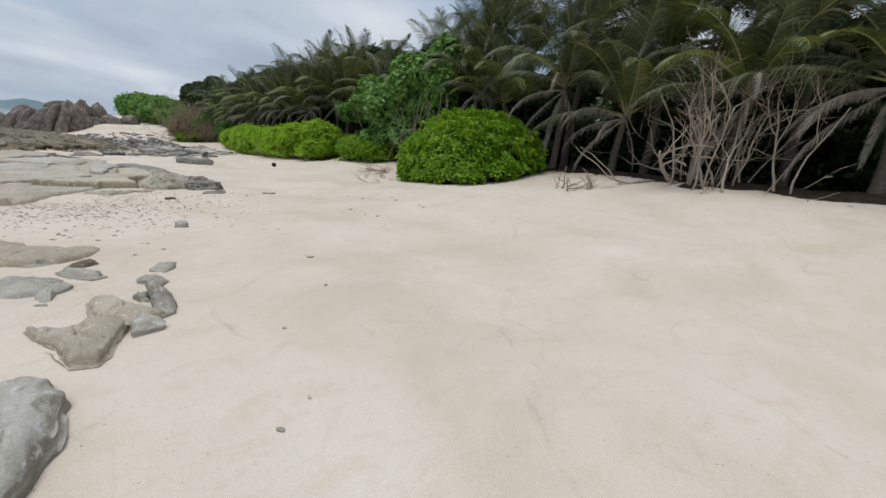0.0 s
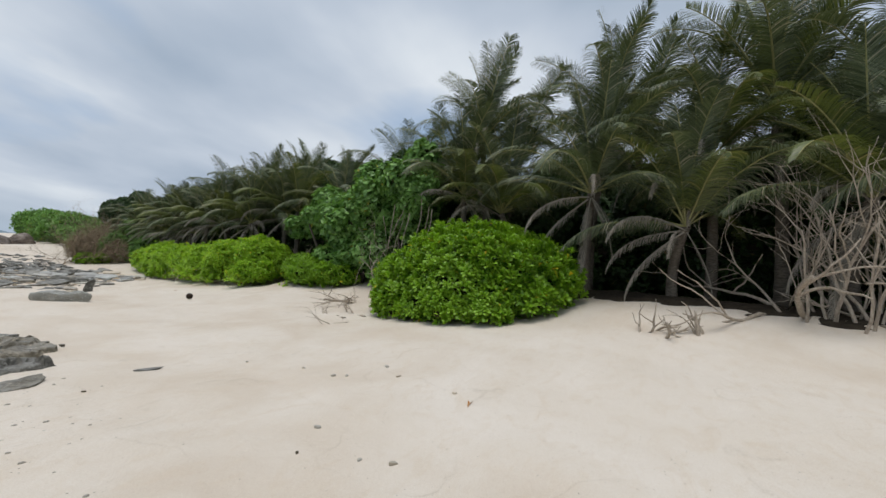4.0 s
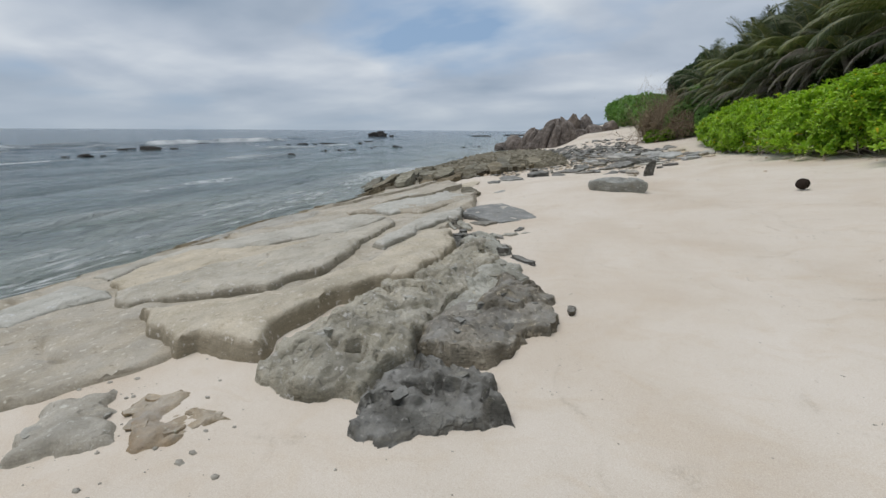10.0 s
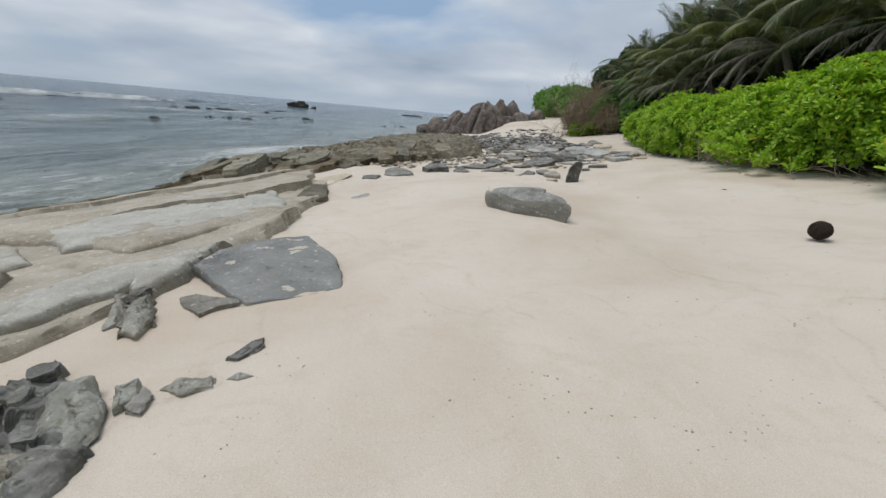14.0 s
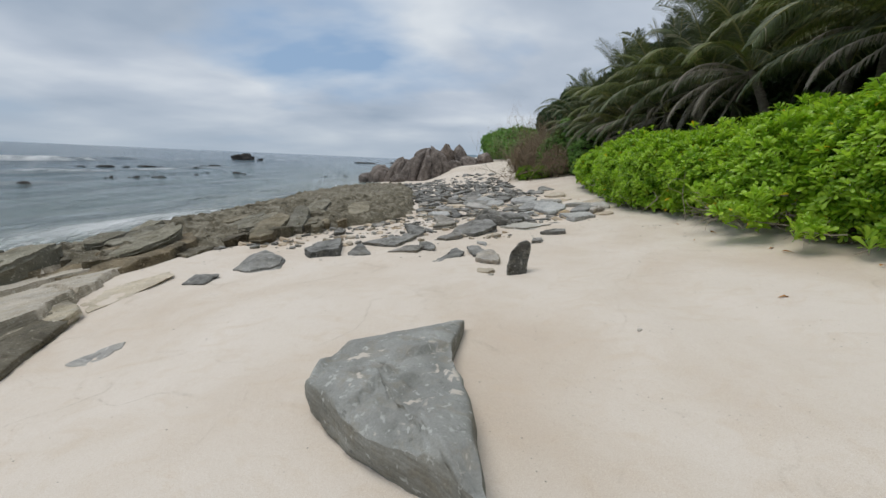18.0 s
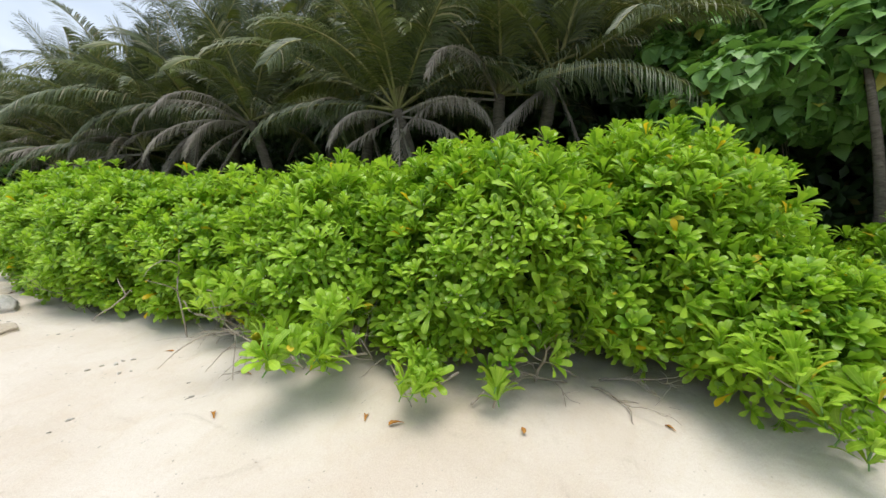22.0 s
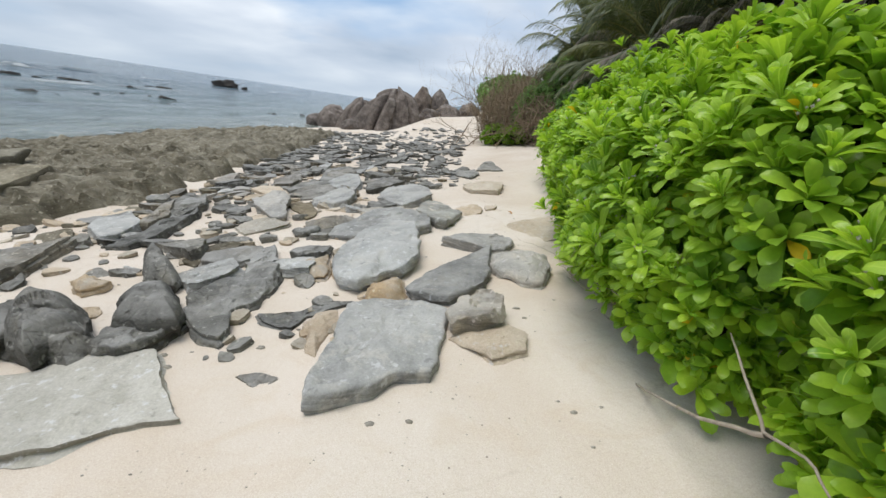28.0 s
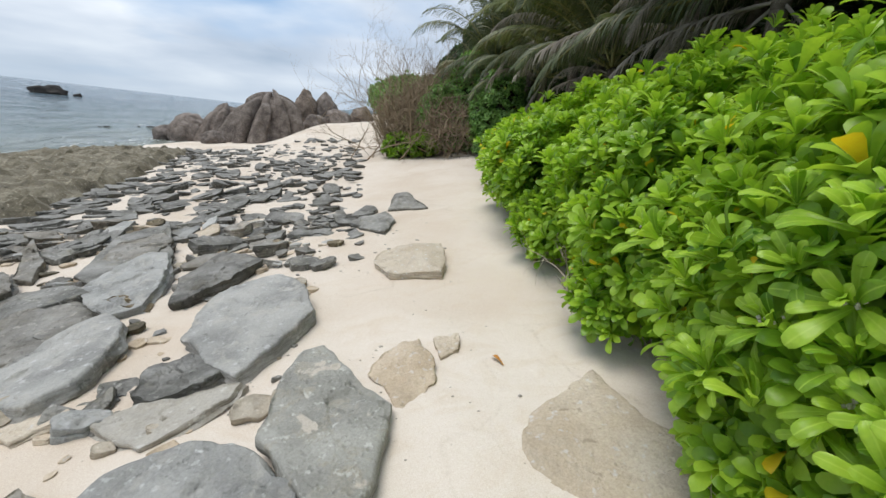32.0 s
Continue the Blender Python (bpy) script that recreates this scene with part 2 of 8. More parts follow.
    nt.links.new(p, v.inputs["Vector"])
    hole = ramp(nt, v.outputs["Distance"], [(0.05, (0, 0, 0)), (0.33, (1, 1, 1))])
    hole = blend(nt, ramp(nt, noise_of(nt, p, 2.6, 4, 0.6), [(0.45, (0, 0, 0)), (0.6, (1, 1, 1))]), hole, (1, 1, 1))
    n1 = bump(nt, b, noise_of(nt, p, 4.5, 10, 0.66, 0.4), 0.68 * crag, 0.05)
    n2 = bump(nt, b, hole, 0.4 * crag, pit_depth, n1)
    n3 = bump(nt, b, bands, 0.35, 0.012, n2)
    flake = ramp(nt, noise_of(nt, p, 15, 8, 0.7, 0.8), [(0.35, (0, 0, 0)), (0.47, (0.55, 0.55, 0.55)), (0.52, (0.6, 0.6, 0.6)), (0.66, (1, 1, 1))])
    n4 = bump(nt, b, flake, 0.4 * min(1.3, crag), 0.014, n3)
    if net:
        n4 = bump(nt, b, net, 0.7, 0.02, n4)
    bump(nt, b, grain, 0.5, 0.008, n4)
    return m


def leaf_material(name, deep, fresh, odd, odd_share=0.015, rough=0.42, glow=0.28):
    m, nt, b = shader(name, rough, 0.4)
    g = nt.nodes.new("ShaderNodeNewGeometry")
    isl = g.outputs["Random Per Island"]
    patch = noise_of(nt, g.outputs["Position"], 1.6, 3)
    both = nt.nodes.new("ShaderNodeMath")
    both.operation = "MULTIPLY_ADD"
    nt.links.new(isl, both.inputs[0])
    both.inputs[1].default_value = 0.6
    nt.links.new(patch, both.inputs[2])
    col = ramp(nt, both.outputs[0], [(0.35, deep), (0.95, fresh), (1.0, fresh)])
    col = blend(nt, ramp(nt, isl, [(1 - odd_share, (0, 0, 0)), (1 - odd_share * 0.8, (1, 1, 1))]), col, odd)
    fine = noise_of(nt, g.outputs["Position"], 55, 3)
    col = blend(nt, 0.25, col, ramp(nt, fine, [(0.3, (0.3, 0.3, 0.3)), (0.7, (0.7, 0.7, 0.7))]), "OVERLAY")
    mid = nt.nodes.new("ShaderNodeAttribute")
    mid.attribute_name = "midrib"
    col = blend(nt, ramp(nt, mid.outputs["Fac"], [(0.72, (0, 0, 0)), (0.95, (0.55, 0.55, 0.55))]), col, tuple(min(0.8, 1.25 * c + 0.06) for c in fresh))
    nt.links.new(col, b.inputs["Base Color"])
    t = nt.nodes.new("ShaderNodeBsdfTranslucent")
    nt.links.new(blend(nt, 1.0, col, (1.0, 1.0, 0.55), "MULTIPLY"), t.inputs["Color"])
    mix = nt.nodes.new("ShaderNodeMixShader")
    mix.inputs[0].default_value = glow
    nt.links.new(b.outputs[0], mix.inputs[1])
    nt.links.new(t.outputs[0], mix.inputs[2])
    nt.links.new(mix.outputs[0], nt.nodes["Material Output"].inputs[0])
    return m


def bark_material(name, dark, light, scale=14.0, stretch=(1, 1, 0.25)):
    m, nt, b = shader(name, 0.9, 0.15)
    p = scaled(nt, place_of(nt), stretch)
    n = noise_of(nt, p, scale, 7, 0.68, 0.6)
    nt.links.new(ramp(nt, n, [(0.3, dark), (0.7, light)]), b.inputs["Base Color"])
    bump(nt, b, n, 0.7, 0.015)
    return m


def water_material():
    m, nt, b = shader("sea_water", 0.09, 0.5)
    p = place_of(nt)
    sep = nt.nodes.new("ShaderNodeSeparateXYZ")
    nt.links.new(p, sep.inputs[0])
    far = nt.nodes.new("ShaderNodeMapRange")
    far.inputs["From Min"].default_value, far.inputs["From Max"].default_value = -7.0, -60.0
    nt.links.new(sep.outputs["X"], far.inputs["Value"])
    col = ramp(nt, far.outputs[0], [(0.0, (0.30, 0.33, 0.28)), (0.12, (0.2, 0.255, 0.245)), (0.45, (0.10, 0.155, 0.165)), (1.0, (0.03, 0.075, 0.105))])
    col = blend(nt, ramp(nt, noise_of(nt, scaled(nt, p, (1, 0.35, 1)), 0.22, 4, 0.6, 0.8), [(0.45, (0, 0, 0)), (0.62, (0.6, 0.6, 0.6))]), col, (0.05, 0.085, 0.09))
    # broken foam on the breaking crests and along the edge
    wav = node(nt, "ShaderNodeTexWave", Scale=0.028, Distortion=5.0, Detail=3.0, Detail_Scale=0.35)
    wav.bands_direction = "X"
    nt.links.new(scaled(nt, p, (1, 0.5, 1)), wav.inputs["Vector"])
    crest = ramp(nt, wav.outputs["Fac"], [(0.93, (0, 0, 0)), (0.985, (1, 1, 1))])
    gate = ramp(nt, noise_of(nt, scaled(nt, p, (1, 0.4, 1)), 0.09, 3), [(0.6, (0, 0, 0)), (0.66, (1, 1, 1))])
    torn = ramp(nt, noise_of(nt, p, 1.4, 6, 0.7), [(0.4, (0, 0, 0)), (0.55, (1, 1, 1))])
    foam = blend(nt, 1.0, blend(nt, 1.0, crest, gate, "MULTIPLY"), torn, "MULTIPLY")
    lap = node(nt, "ShaderNodeTexNoise", Scale=0.9, Detail=8.0, Roughness=0.7, Distortion=1.6)
    nt.links.new(scaled(nt, p, (1.6, 0.5, 1)), lap.inputs["Vector"])
    near = ramp(nt, far.outputs[0], [(0.0, (1, 1, 1)), (0.09, (0, 0, 0))])
    edge = blend(nt, 1.0, ramp(nt, lap.outputs["Fac"], [(0.53, (0, 0, 0)), (0.64, (0.8, 0.8, 0.8))]), near, "MULTIPLY")
    ragged = ramp(nt, noise_of(nt, scaled(nt, p, (1, 0.4, 1)), 0.5, 6, 0.7), [(0.36, (0.25, 0.25, 0.25)), (0.54, (1, 1, 1))])
    broken = nt.nodes.new("ShaderNodeAttribute")
    broken.attribute_name = "foam"
    foam = blend(nt, 1.0, foam, blend(nt, 1.0, broken.outputs["Fac"], ragged, "MULTIPLY"), "ADD")
    foam = blend(nt, 1.0, foam, edge, "ADD")
    nt.links.new(blend(nt, foam, col, (0.8, 0.82, 0.82)), b.inputs["Base Color"])
    nt.links.new(ramp(nt, foam, [(0.0, (0.09,) * 3), (1.0, (0.6,) * 3)]), b.inputs["Roughness"])
    swell = noise_of(nt, scaled(nt, p, (1, 0.35, 1)), 0.35, 4, 0.5, 0.5)
    chop = noise_of(nt, scaled(nt, p, (1, 0.5, 1)), 2.2, 6, 0.6, 0.6)
    n1 = bump(nt, b, swell, 1.0, 2.4)
    n2 = bump(nt, b, chop, 1.0, 0.55, n1)
    bump(nt, b, noise_of(nt, scaled(nt, p, (1, 0.45, 1)), 7.0, 4, 0.6, 0.4), 0.8, 0.1, n2)
    return m


SAND = sand_material()
SLATE = rock_material("blue_grey_beachrock", (0.22, 0.22, 0.21), (0.37, 0.368, 0.348), (0.53, 0.52, 0.485), (0.5, 0.475, 0.425), pits=9, pit_depth=0.02, vary=0.42, crag=1.4, warm=(1.1, 1.0, 0.88))
PITTED = rock_material("pitted_pale_grey_beachrock", (0.2, 0.198, 0.185), (0.31, 0.305, 0.285), (0.44, 0.43, 0.4), (0.4, 0.38, 0.34), pits=11, pit_depth=0.03, vary=0.1, top_pale=0.25, crag=1.3)
SLATE_SANDY = rock_material("grey_beachrock_with_sand", (0.235, 0.23, 0.203), (0.345, 0.338, 0.302), (0.44, 0.43, 0.385), (0.37, 0.335, 0.265), sandy=0.9, top_pale=0.15, crag=1.2)
DARK = rock_material("dark_weathered_beachrock", (0.085, 0.083, 0.073), (0.18, 0.174, 0.155), (0.31, 0.3, 0.268), (0.26, 0.243, 0.198), pits=16, pit_depth=0.03, vary=0.4, crag=1.6, plates=9.0)
OLIVE = rock_material("olive_brown_reef_rock", (0.08, 0.068, 0.045), (0.18, 0.156, 0.108), (0.3, 0.268, 0.2), (0.12, 0.098, 0.064), pits=11, pit_depth=0.05, top_pale=0.05, crag=1.5)
BED = rock_material("olive_grey_rock_bed", (0.12, 0.108, 0.072), (0.225, 0.205, 0.15), (0.33, 0.305, 0.24), (0.17, 0.152, 0.1), pits=9, pit_depth=0.03, top_pale=0.06, crag=1.2, edge_shade_stain=0.7)
CRUST = rock_material("grey_green_crust", (0.18, 0.172, 0.138), (0.39, 0.376, 0.318), (0.55, 0.53, 0.455), (0.28, 0.265, 0.205), pits=10, pit_depth=0.03, top_pale=0.2, crag=1.6, vary=0.05, plates=7.5)
PALE = rock_material("pale_beachrock_shelf", (0.36, 0.342, 0.292), (0.465, 0.442, 0.385), (0.545, 0.52, 0.46), (0.37, 0.352, 0.295), pits=5, vary=0.08, top_pale=0.12, crag=0.6, edge_shade_stain=0.75)
SMOOTH = rock_material("smooth_dark_blue_grey_beachrock", (0.14, 0.148, 0.15), (0.21, 0.218, 0.218), (0.275, 0.28, 0.275), (0.25, 0.245, 0.225), pits=5, pit_depth=0.01, vary=0.05, top_pale=0.12, sandy=0.7, crag=0.4)
GREENISH = rock_material("smooth_green_grey_beachrock", (0.2, 0.2, 0.178), (0.285, 0.285, 0.26), (0.37, 0.37, 0.34), (0.27, 0.245, 0.195), pits=14, pit_depth=0.02, vary=0.05, top_pale=0.15, sandy=0.75, crag=0.6, edge_shade_stain=0.4)
SANDROCK = rock_material("sand_smoothed_rock", (0.27, 0.25, 0.205), (0.37, 0.345, 0.295), (0.47, 0.44, 0.385), (0.40, 0.37, 0.31), pits=6, pit_depth=0.015, vary=0.15, top_pale=0.2, crag=0.6)
TAN = rock_material("tan_sandstone", (0.45, 0.365, 0.265), (0.56, 0.475, 0.365), (0.63, 0.555, 0.45), (0.47, 0.4, 0.31), vary=0.1, top_pale=0.08, warm=(1.04, 1.0, 0.95))
BUFF = rock_material("orange_buff_stone", (0.33, 0.235, 0.14), (0.44, 0.355, 0.245), (0.53, 0.45, 0.34), (0.31, 0.27, 0.21), vary=0.12)
GRANITE = rock_material("weathered_granite", (0.085, 0.07, 0.06), (0.18, 0.15, 0.13), (0.29, 0.25, 0.218), (0.13, 0.10, 0.085), pits=5, pit_depth=0.03, vary=0.15, top_pale=0.08)
SEAROCK = rock_material("wet_sea_rock", (0.012, 0.011, 0.01), (0.024, 0.022, 0.02), (0.05, 0.046, 0.04), (0.02, 0.018, 0.016), 0.7, top_pale=0.0)
BUSH = leaf_material("beach_cabbage_leaf", (0.075, 0.19, 0.013), (0.27, 0.47, 0.035), (0.8, 0.58, 0.04), 0.006, 0.36, 0.36)
# same leaf in a brighter yellow-green, for the hedges and their twigs
BUSH_BRIGHT = leaf_material("bright_beach_cabbage_leaf", (0.105, 0.265, 0.018), (0.44, 0.66, 0.07), (0.85, 0.6, 0.03), 0.012, 0.3, 0.45)
VINE = leaf_material("creeper_leaf", (0.058, 0.15, 0.032), (0.23, 0.42, 0.11), (0.45, 0.42, 0.07), 0.01, 0.42, 0.3)
# near-black green: the forest's shade is put into this leaf colour
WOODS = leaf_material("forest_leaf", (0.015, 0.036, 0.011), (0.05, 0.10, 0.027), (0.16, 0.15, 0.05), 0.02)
FROND = leaf_material("palm_leaflet", (0.03, 0.045, 0.019), (0.138, 0.17, 0.086), (0.34, 0.32, 0.22), 0.08, 0.42, 0.2)
FROND_YOUNG = leaf_material("young_palm_leaflet", (0.052, 0.073, 0.02), (0.15, 0.18, 0.055), (0.28, 0.25, 0.11), 0.05, 0.36, 0.28)
FROND_DRY = leaf_material("dry_palm_leaflet", (0.15, 0.13, 0.105), (0.33, 0.3, 0.25), (0.4, 0.35, 0.28), 0.05, 0.7, 0.1)
PETIOLE = bark_material("palm_midrib", (0.2, 0.2, 0.075), (0.36, 0.34, 0.16), 8.0)
YELLOW_LEAF = leaf_material("yellowed_beach_cabbage_leaf", (0.55, 0.36, 0.03), (0.85, 0.68, 0.08), (0.5, 0.3, 0.06), 0.1, 0.35, 0.4)
TRUNK = bark_material("palm_trunk_bark", (0.07, 0.058, 0.045), (0.22, 0.19, 0.155), 9.0, (1, 1, 3))
TWIG = bark_material("grey_dead_wood", (0.25, 0.205, 0.16), (0.52, 0.455, 0.37), 22.0)
BROWN_TWIG = bark_material("brown_dry_twig", (0.17, 0.13, 0.088), (0.39, 0.31, 0.215), 22.0)
HUSK = bark_material("coconut_husk", (0.014, 0.010, 0.008), (0.05, 0.035, 0.026), 30.0)
# near-black brown carrying the shade of the littered forest floor and bush insides
SHADE_BROWN = bark_material("shade_brown", (0.018, 0.014, 0.01), (0.06, 0.048, 0.034), 6.0, (1, 1, 1))
DEAD_LEAF = bark_material("dead_orange_leaf", (0.30, 0.13, 0.03), (0.55, 0.27, 0.07), 40.0, (1, 1, 1))
SHELL = bark_material("shell_chip", (0.4, 0.36, 0.31), (0.72, 0.68, 0.62), 60.0, (1, 1, 1))
WATER = water_material()


# ---- making meshes ----
def mesh_of(name, verts, faces, material, smooth=True, crease=0):
    me = bpy.data.meshes.new(name)
    me.from_pydata([tuple(v) for v in verts] if not isinstance(verts, np.ndarray) else verts.tolist(), [], faces if isinstance(faces, list) else faces.tolist())
    me.materials.append(material)
    if smooth:
        me.polygons.foreach_set("use_smooth", np.ones(len(me.polygons), bool))
    me.update()
    if crease:
        me.set_sharp_from_angle(angle=radians(crease))
    return me


def part(name, me, parent, label="", kind=""):
    ob = new(name, me)
    ob.parent = parent
    return tagged(ob, label, "", "", kind)


def fbm(x, y, z=0.0, octaves=4):
    return noise.fractal(Vector((x, y, z)), 1.0, 2.1, octaves)


def blocks(x, y, size, seed, step=1.0, tip=0.6, gap=0.5):
    """Height of a bed broken into angular blocks, each at its own level and tilt, with open joints."""
    q = Vector((x / size, y / size, seed * 3.17))
    d, c = noise.voronoi(q, distance_metric="DISTANCE", exponent=2.5)
    a = noise.cell(c[0] * 7.13)
    g, k = noise.cell(c[0] * 5.31 + Vector((9, 1, 4))), noise.cell(c[0] * 3.77 + Vector((2, 8, 5)))
    z = step * (a - 0.3) + tip * ((g - 0.5) * (q.x - c[0].x) + (k - 0.5) * (q.y - c[0].y)) * 2
    return z - gap * max(0.0, 1 - (d[1] - d[0]) / 0.1)


SHORE_Y = (-60, -30, -12, -5, 0, 3, 5.5, 9, 13, 17, 20, 25, 30, 40, 60, 120)
SHORE_X = (-5.0, -3.0, -1.6, -0.6, 0.3, 1.4, 2.5, 2.7, 2.6, 3.4, 3.5, 4.0, 4.3, 4.5, 5.0, 5.0)


def ground_z(x, y):
    """The beach: falls to the sea, rises to a dune under the trees."""
    s = x - float(np.interp(y, SHORE_Y, SHORE_X))
    if y > 44 and x > 0:
        u, v = min(1.0, x / 4.5), min(1.0, (y - 44) / 15)
        return 0.1 * s + (1.15 + 0.03 * min(x, 30)) * u * u * (3 - 2 * u) * v * v * (3 - 2 * v) + (0.0095 * min(s, 12) ** 2 if s > 0 else 0)
    if s < 0:
        low = -9.0 - 2.5 * min(1.0, max(0.0, (y - 18) / 6))
        if s < low:
            return 0.1 * low + 0.3 * max(s - low, -4) + 0.05 * max(min(s - low + 4, 0), -60)
        return 0.1 * s
    if s < 7:
        return 0.1 * s + 0.0095 * s * s
    if s < 12:
        return 1.1655 + 0.27 * (s - 7)
    return 2.5155 + 0.04 * (min(s, 60) - 12)


def sand_z(x, y):
    """The beach with its soft unevenness."""
    z = ground_z(x, y)
    if -14 < x < 14 and -13 < y < 60:
        z += 0.05 * fbm(x * 0.35, y * 0.3) + 0.014 * fbm(x * 1.7, y * 1.3, 3.1)
        # low scarps left by the last tides
        n = fbm(x * 0.3, y * 0.17, 9.1, 3)
        z += 0.014 * math.tanh((n - 0.12) * 22) + 0.012 * math.tanh((n + 0.2) * 22)
    return z


def build_ground():
    xs = np.r_[-3000, -900, -300, -120, -60, -40, -30, -24, -20, -17, -15, np.arange(-13, 15.6, 0.16), 16, 18, 21, 25, 30, 40, 60, 120, 400, 3000]
    ys = np.r_[-3000, -800, -300, -120, -60, -40, -30, -24, -20, -17, -15, -13, np.arange(-11, 37, 0.2), 38, 39.5, 41, 43, 46, 50, 55, 60, 66, 74, 90, 130, 300, 900, 3000]
    verts = []
    for y in ys:
        for x in xs:
            verts.append((x, y, sand_z(x, y)))
    nx, ny = len(xs), len(ys)
    i = np.arange(nx * ny).reshape(ny, nx)
    faces = np.stack([i[:-1, :-1], i[:-1, 1:], i[1:, 1:], i[1:, :-1]], -1).reshape(-1, 4)
    me = mesh_of("ground", verts, faces, SAND)
    tagged(new("ground", me), "pale coral sand beach rising to a shaded dune", "beach", kind="structure")


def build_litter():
    """Leaf litter under the trees, forest shade put into its colour; its thin front runs out unevenly into the sand."""
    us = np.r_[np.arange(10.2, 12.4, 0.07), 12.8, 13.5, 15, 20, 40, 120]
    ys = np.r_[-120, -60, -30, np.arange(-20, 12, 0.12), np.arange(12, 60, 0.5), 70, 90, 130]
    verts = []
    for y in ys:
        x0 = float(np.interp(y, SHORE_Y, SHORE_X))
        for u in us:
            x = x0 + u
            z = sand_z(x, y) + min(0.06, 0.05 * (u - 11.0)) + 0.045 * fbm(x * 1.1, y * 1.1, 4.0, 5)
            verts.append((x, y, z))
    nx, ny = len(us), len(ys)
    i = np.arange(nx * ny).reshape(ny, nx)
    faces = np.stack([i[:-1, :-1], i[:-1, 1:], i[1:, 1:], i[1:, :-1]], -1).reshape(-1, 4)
    tagged(new("forest_floor", mesh_of("forest_floor", verts, faces, SHADE_BROWN)), "leaf litter under the trees, darkened as forest shade", "leaf litter", kind="structure")


# breakers: the x of the crest, its slant along y, the stretch of y, height, half width, foam
BREAKERS = ((-65, -0.03, 12, 92, 0.8, 1.6, 1.0), (-73, -0.03, 30, 110, 0.5, 2.0, 0.25), (-29, 0.03, 22, 44, 0.25, 1.2, 0.5), (-38, 0.02, 48, 86, 0.3, 1.4, 0.55), (-10.0, 0.13, 6, 21, 0.3, 0.75, 0.8), (-12.6, 0.09, 3, 17, 0.13, 0.7, 0.3), (-17, 0.05, -4, 12, 0.15, 0.9, 0.35), (-9.4, 0.05, 21, 34, 0.14, 0.6, 0.8))


def build_sea():
    xs = np.r_[-4000, -1500, -600, -300, -150, -110, -90, np.arange(-82, -57, 0.6), np.arange(-56, -24, 1.0), np.arange(-24, -14, 0.5), np.arange(-14, -6, 0.22), np.arange(-6, 0, 0.5)]
    ys = np.r_[-4000, -1500, -500, -200, -100, -60, -40, np.arange(-30, 112, 1.0), 120, 150, 250, 500, 1500, 4000]
    verts, foam = [], []
    for y in ys:
        lines = []
        for n, (x0, slant, y0, y1, h, w, white) in enumerate(BREAKERS):
            if y0 < y < y1:
                env = min(1.0, (y - y0) / 4, (y1 - y) / 4) * min(1.0, max(0.15, 0.75 + 1.3 * fbm(y * 0.16, n * 3.1, 0.5, 3)))
                lines.append((x0 + slant * (y - y0) + 2.2 * w * fbm(y * 0.07, n * 1.7, 2.0, 3), h * env, w, white * env))
        for x in xs:
            z, f = -1.1, 0.0
            if -300 < x and -200 < y < 250:
                z += 0.05 * math.sin(x * 0.9 + 1.5 * fbm(x * 0.05, y * 0.05)) + 0.05 * fbm(x * 0.4, y * 0.16)
            for xc, h, w, white in lines:
                u = (x - xc) / w
                if abs(u) < 6:
                    z += h * math.exp(-(u / (0.7 if u > 0 else 1.6)) ** 2)
                    f = max(f, white * (math.exp(-(u / 1.1) ** 4) if u > -0.6 else math.exp(-((u + 0.6) / 1.5) ** 2)))
            verts.append((x, y, z))
            foam.append(f)
    nx, ny = len(xs), len(ys)
    i = np.arange(nx * ny).reshape(ny, nx)
    faces = np.stack([i[:-1, :-1], i[:-1, 1:], i[1:, 1:], i[1:, :-1]], -1).reshape(-1, 4)
    me = mesh_of("water", verts, faces, WATER)
    me.attributes.new("foam", "FLOAT", "POINT").data.foreach_set("value", foam)
    tagged(new("water", me), "grey-green tropical sea with small breaking waves", "sea", kind="structure")


build_ground()
build_litter()
build_sea()


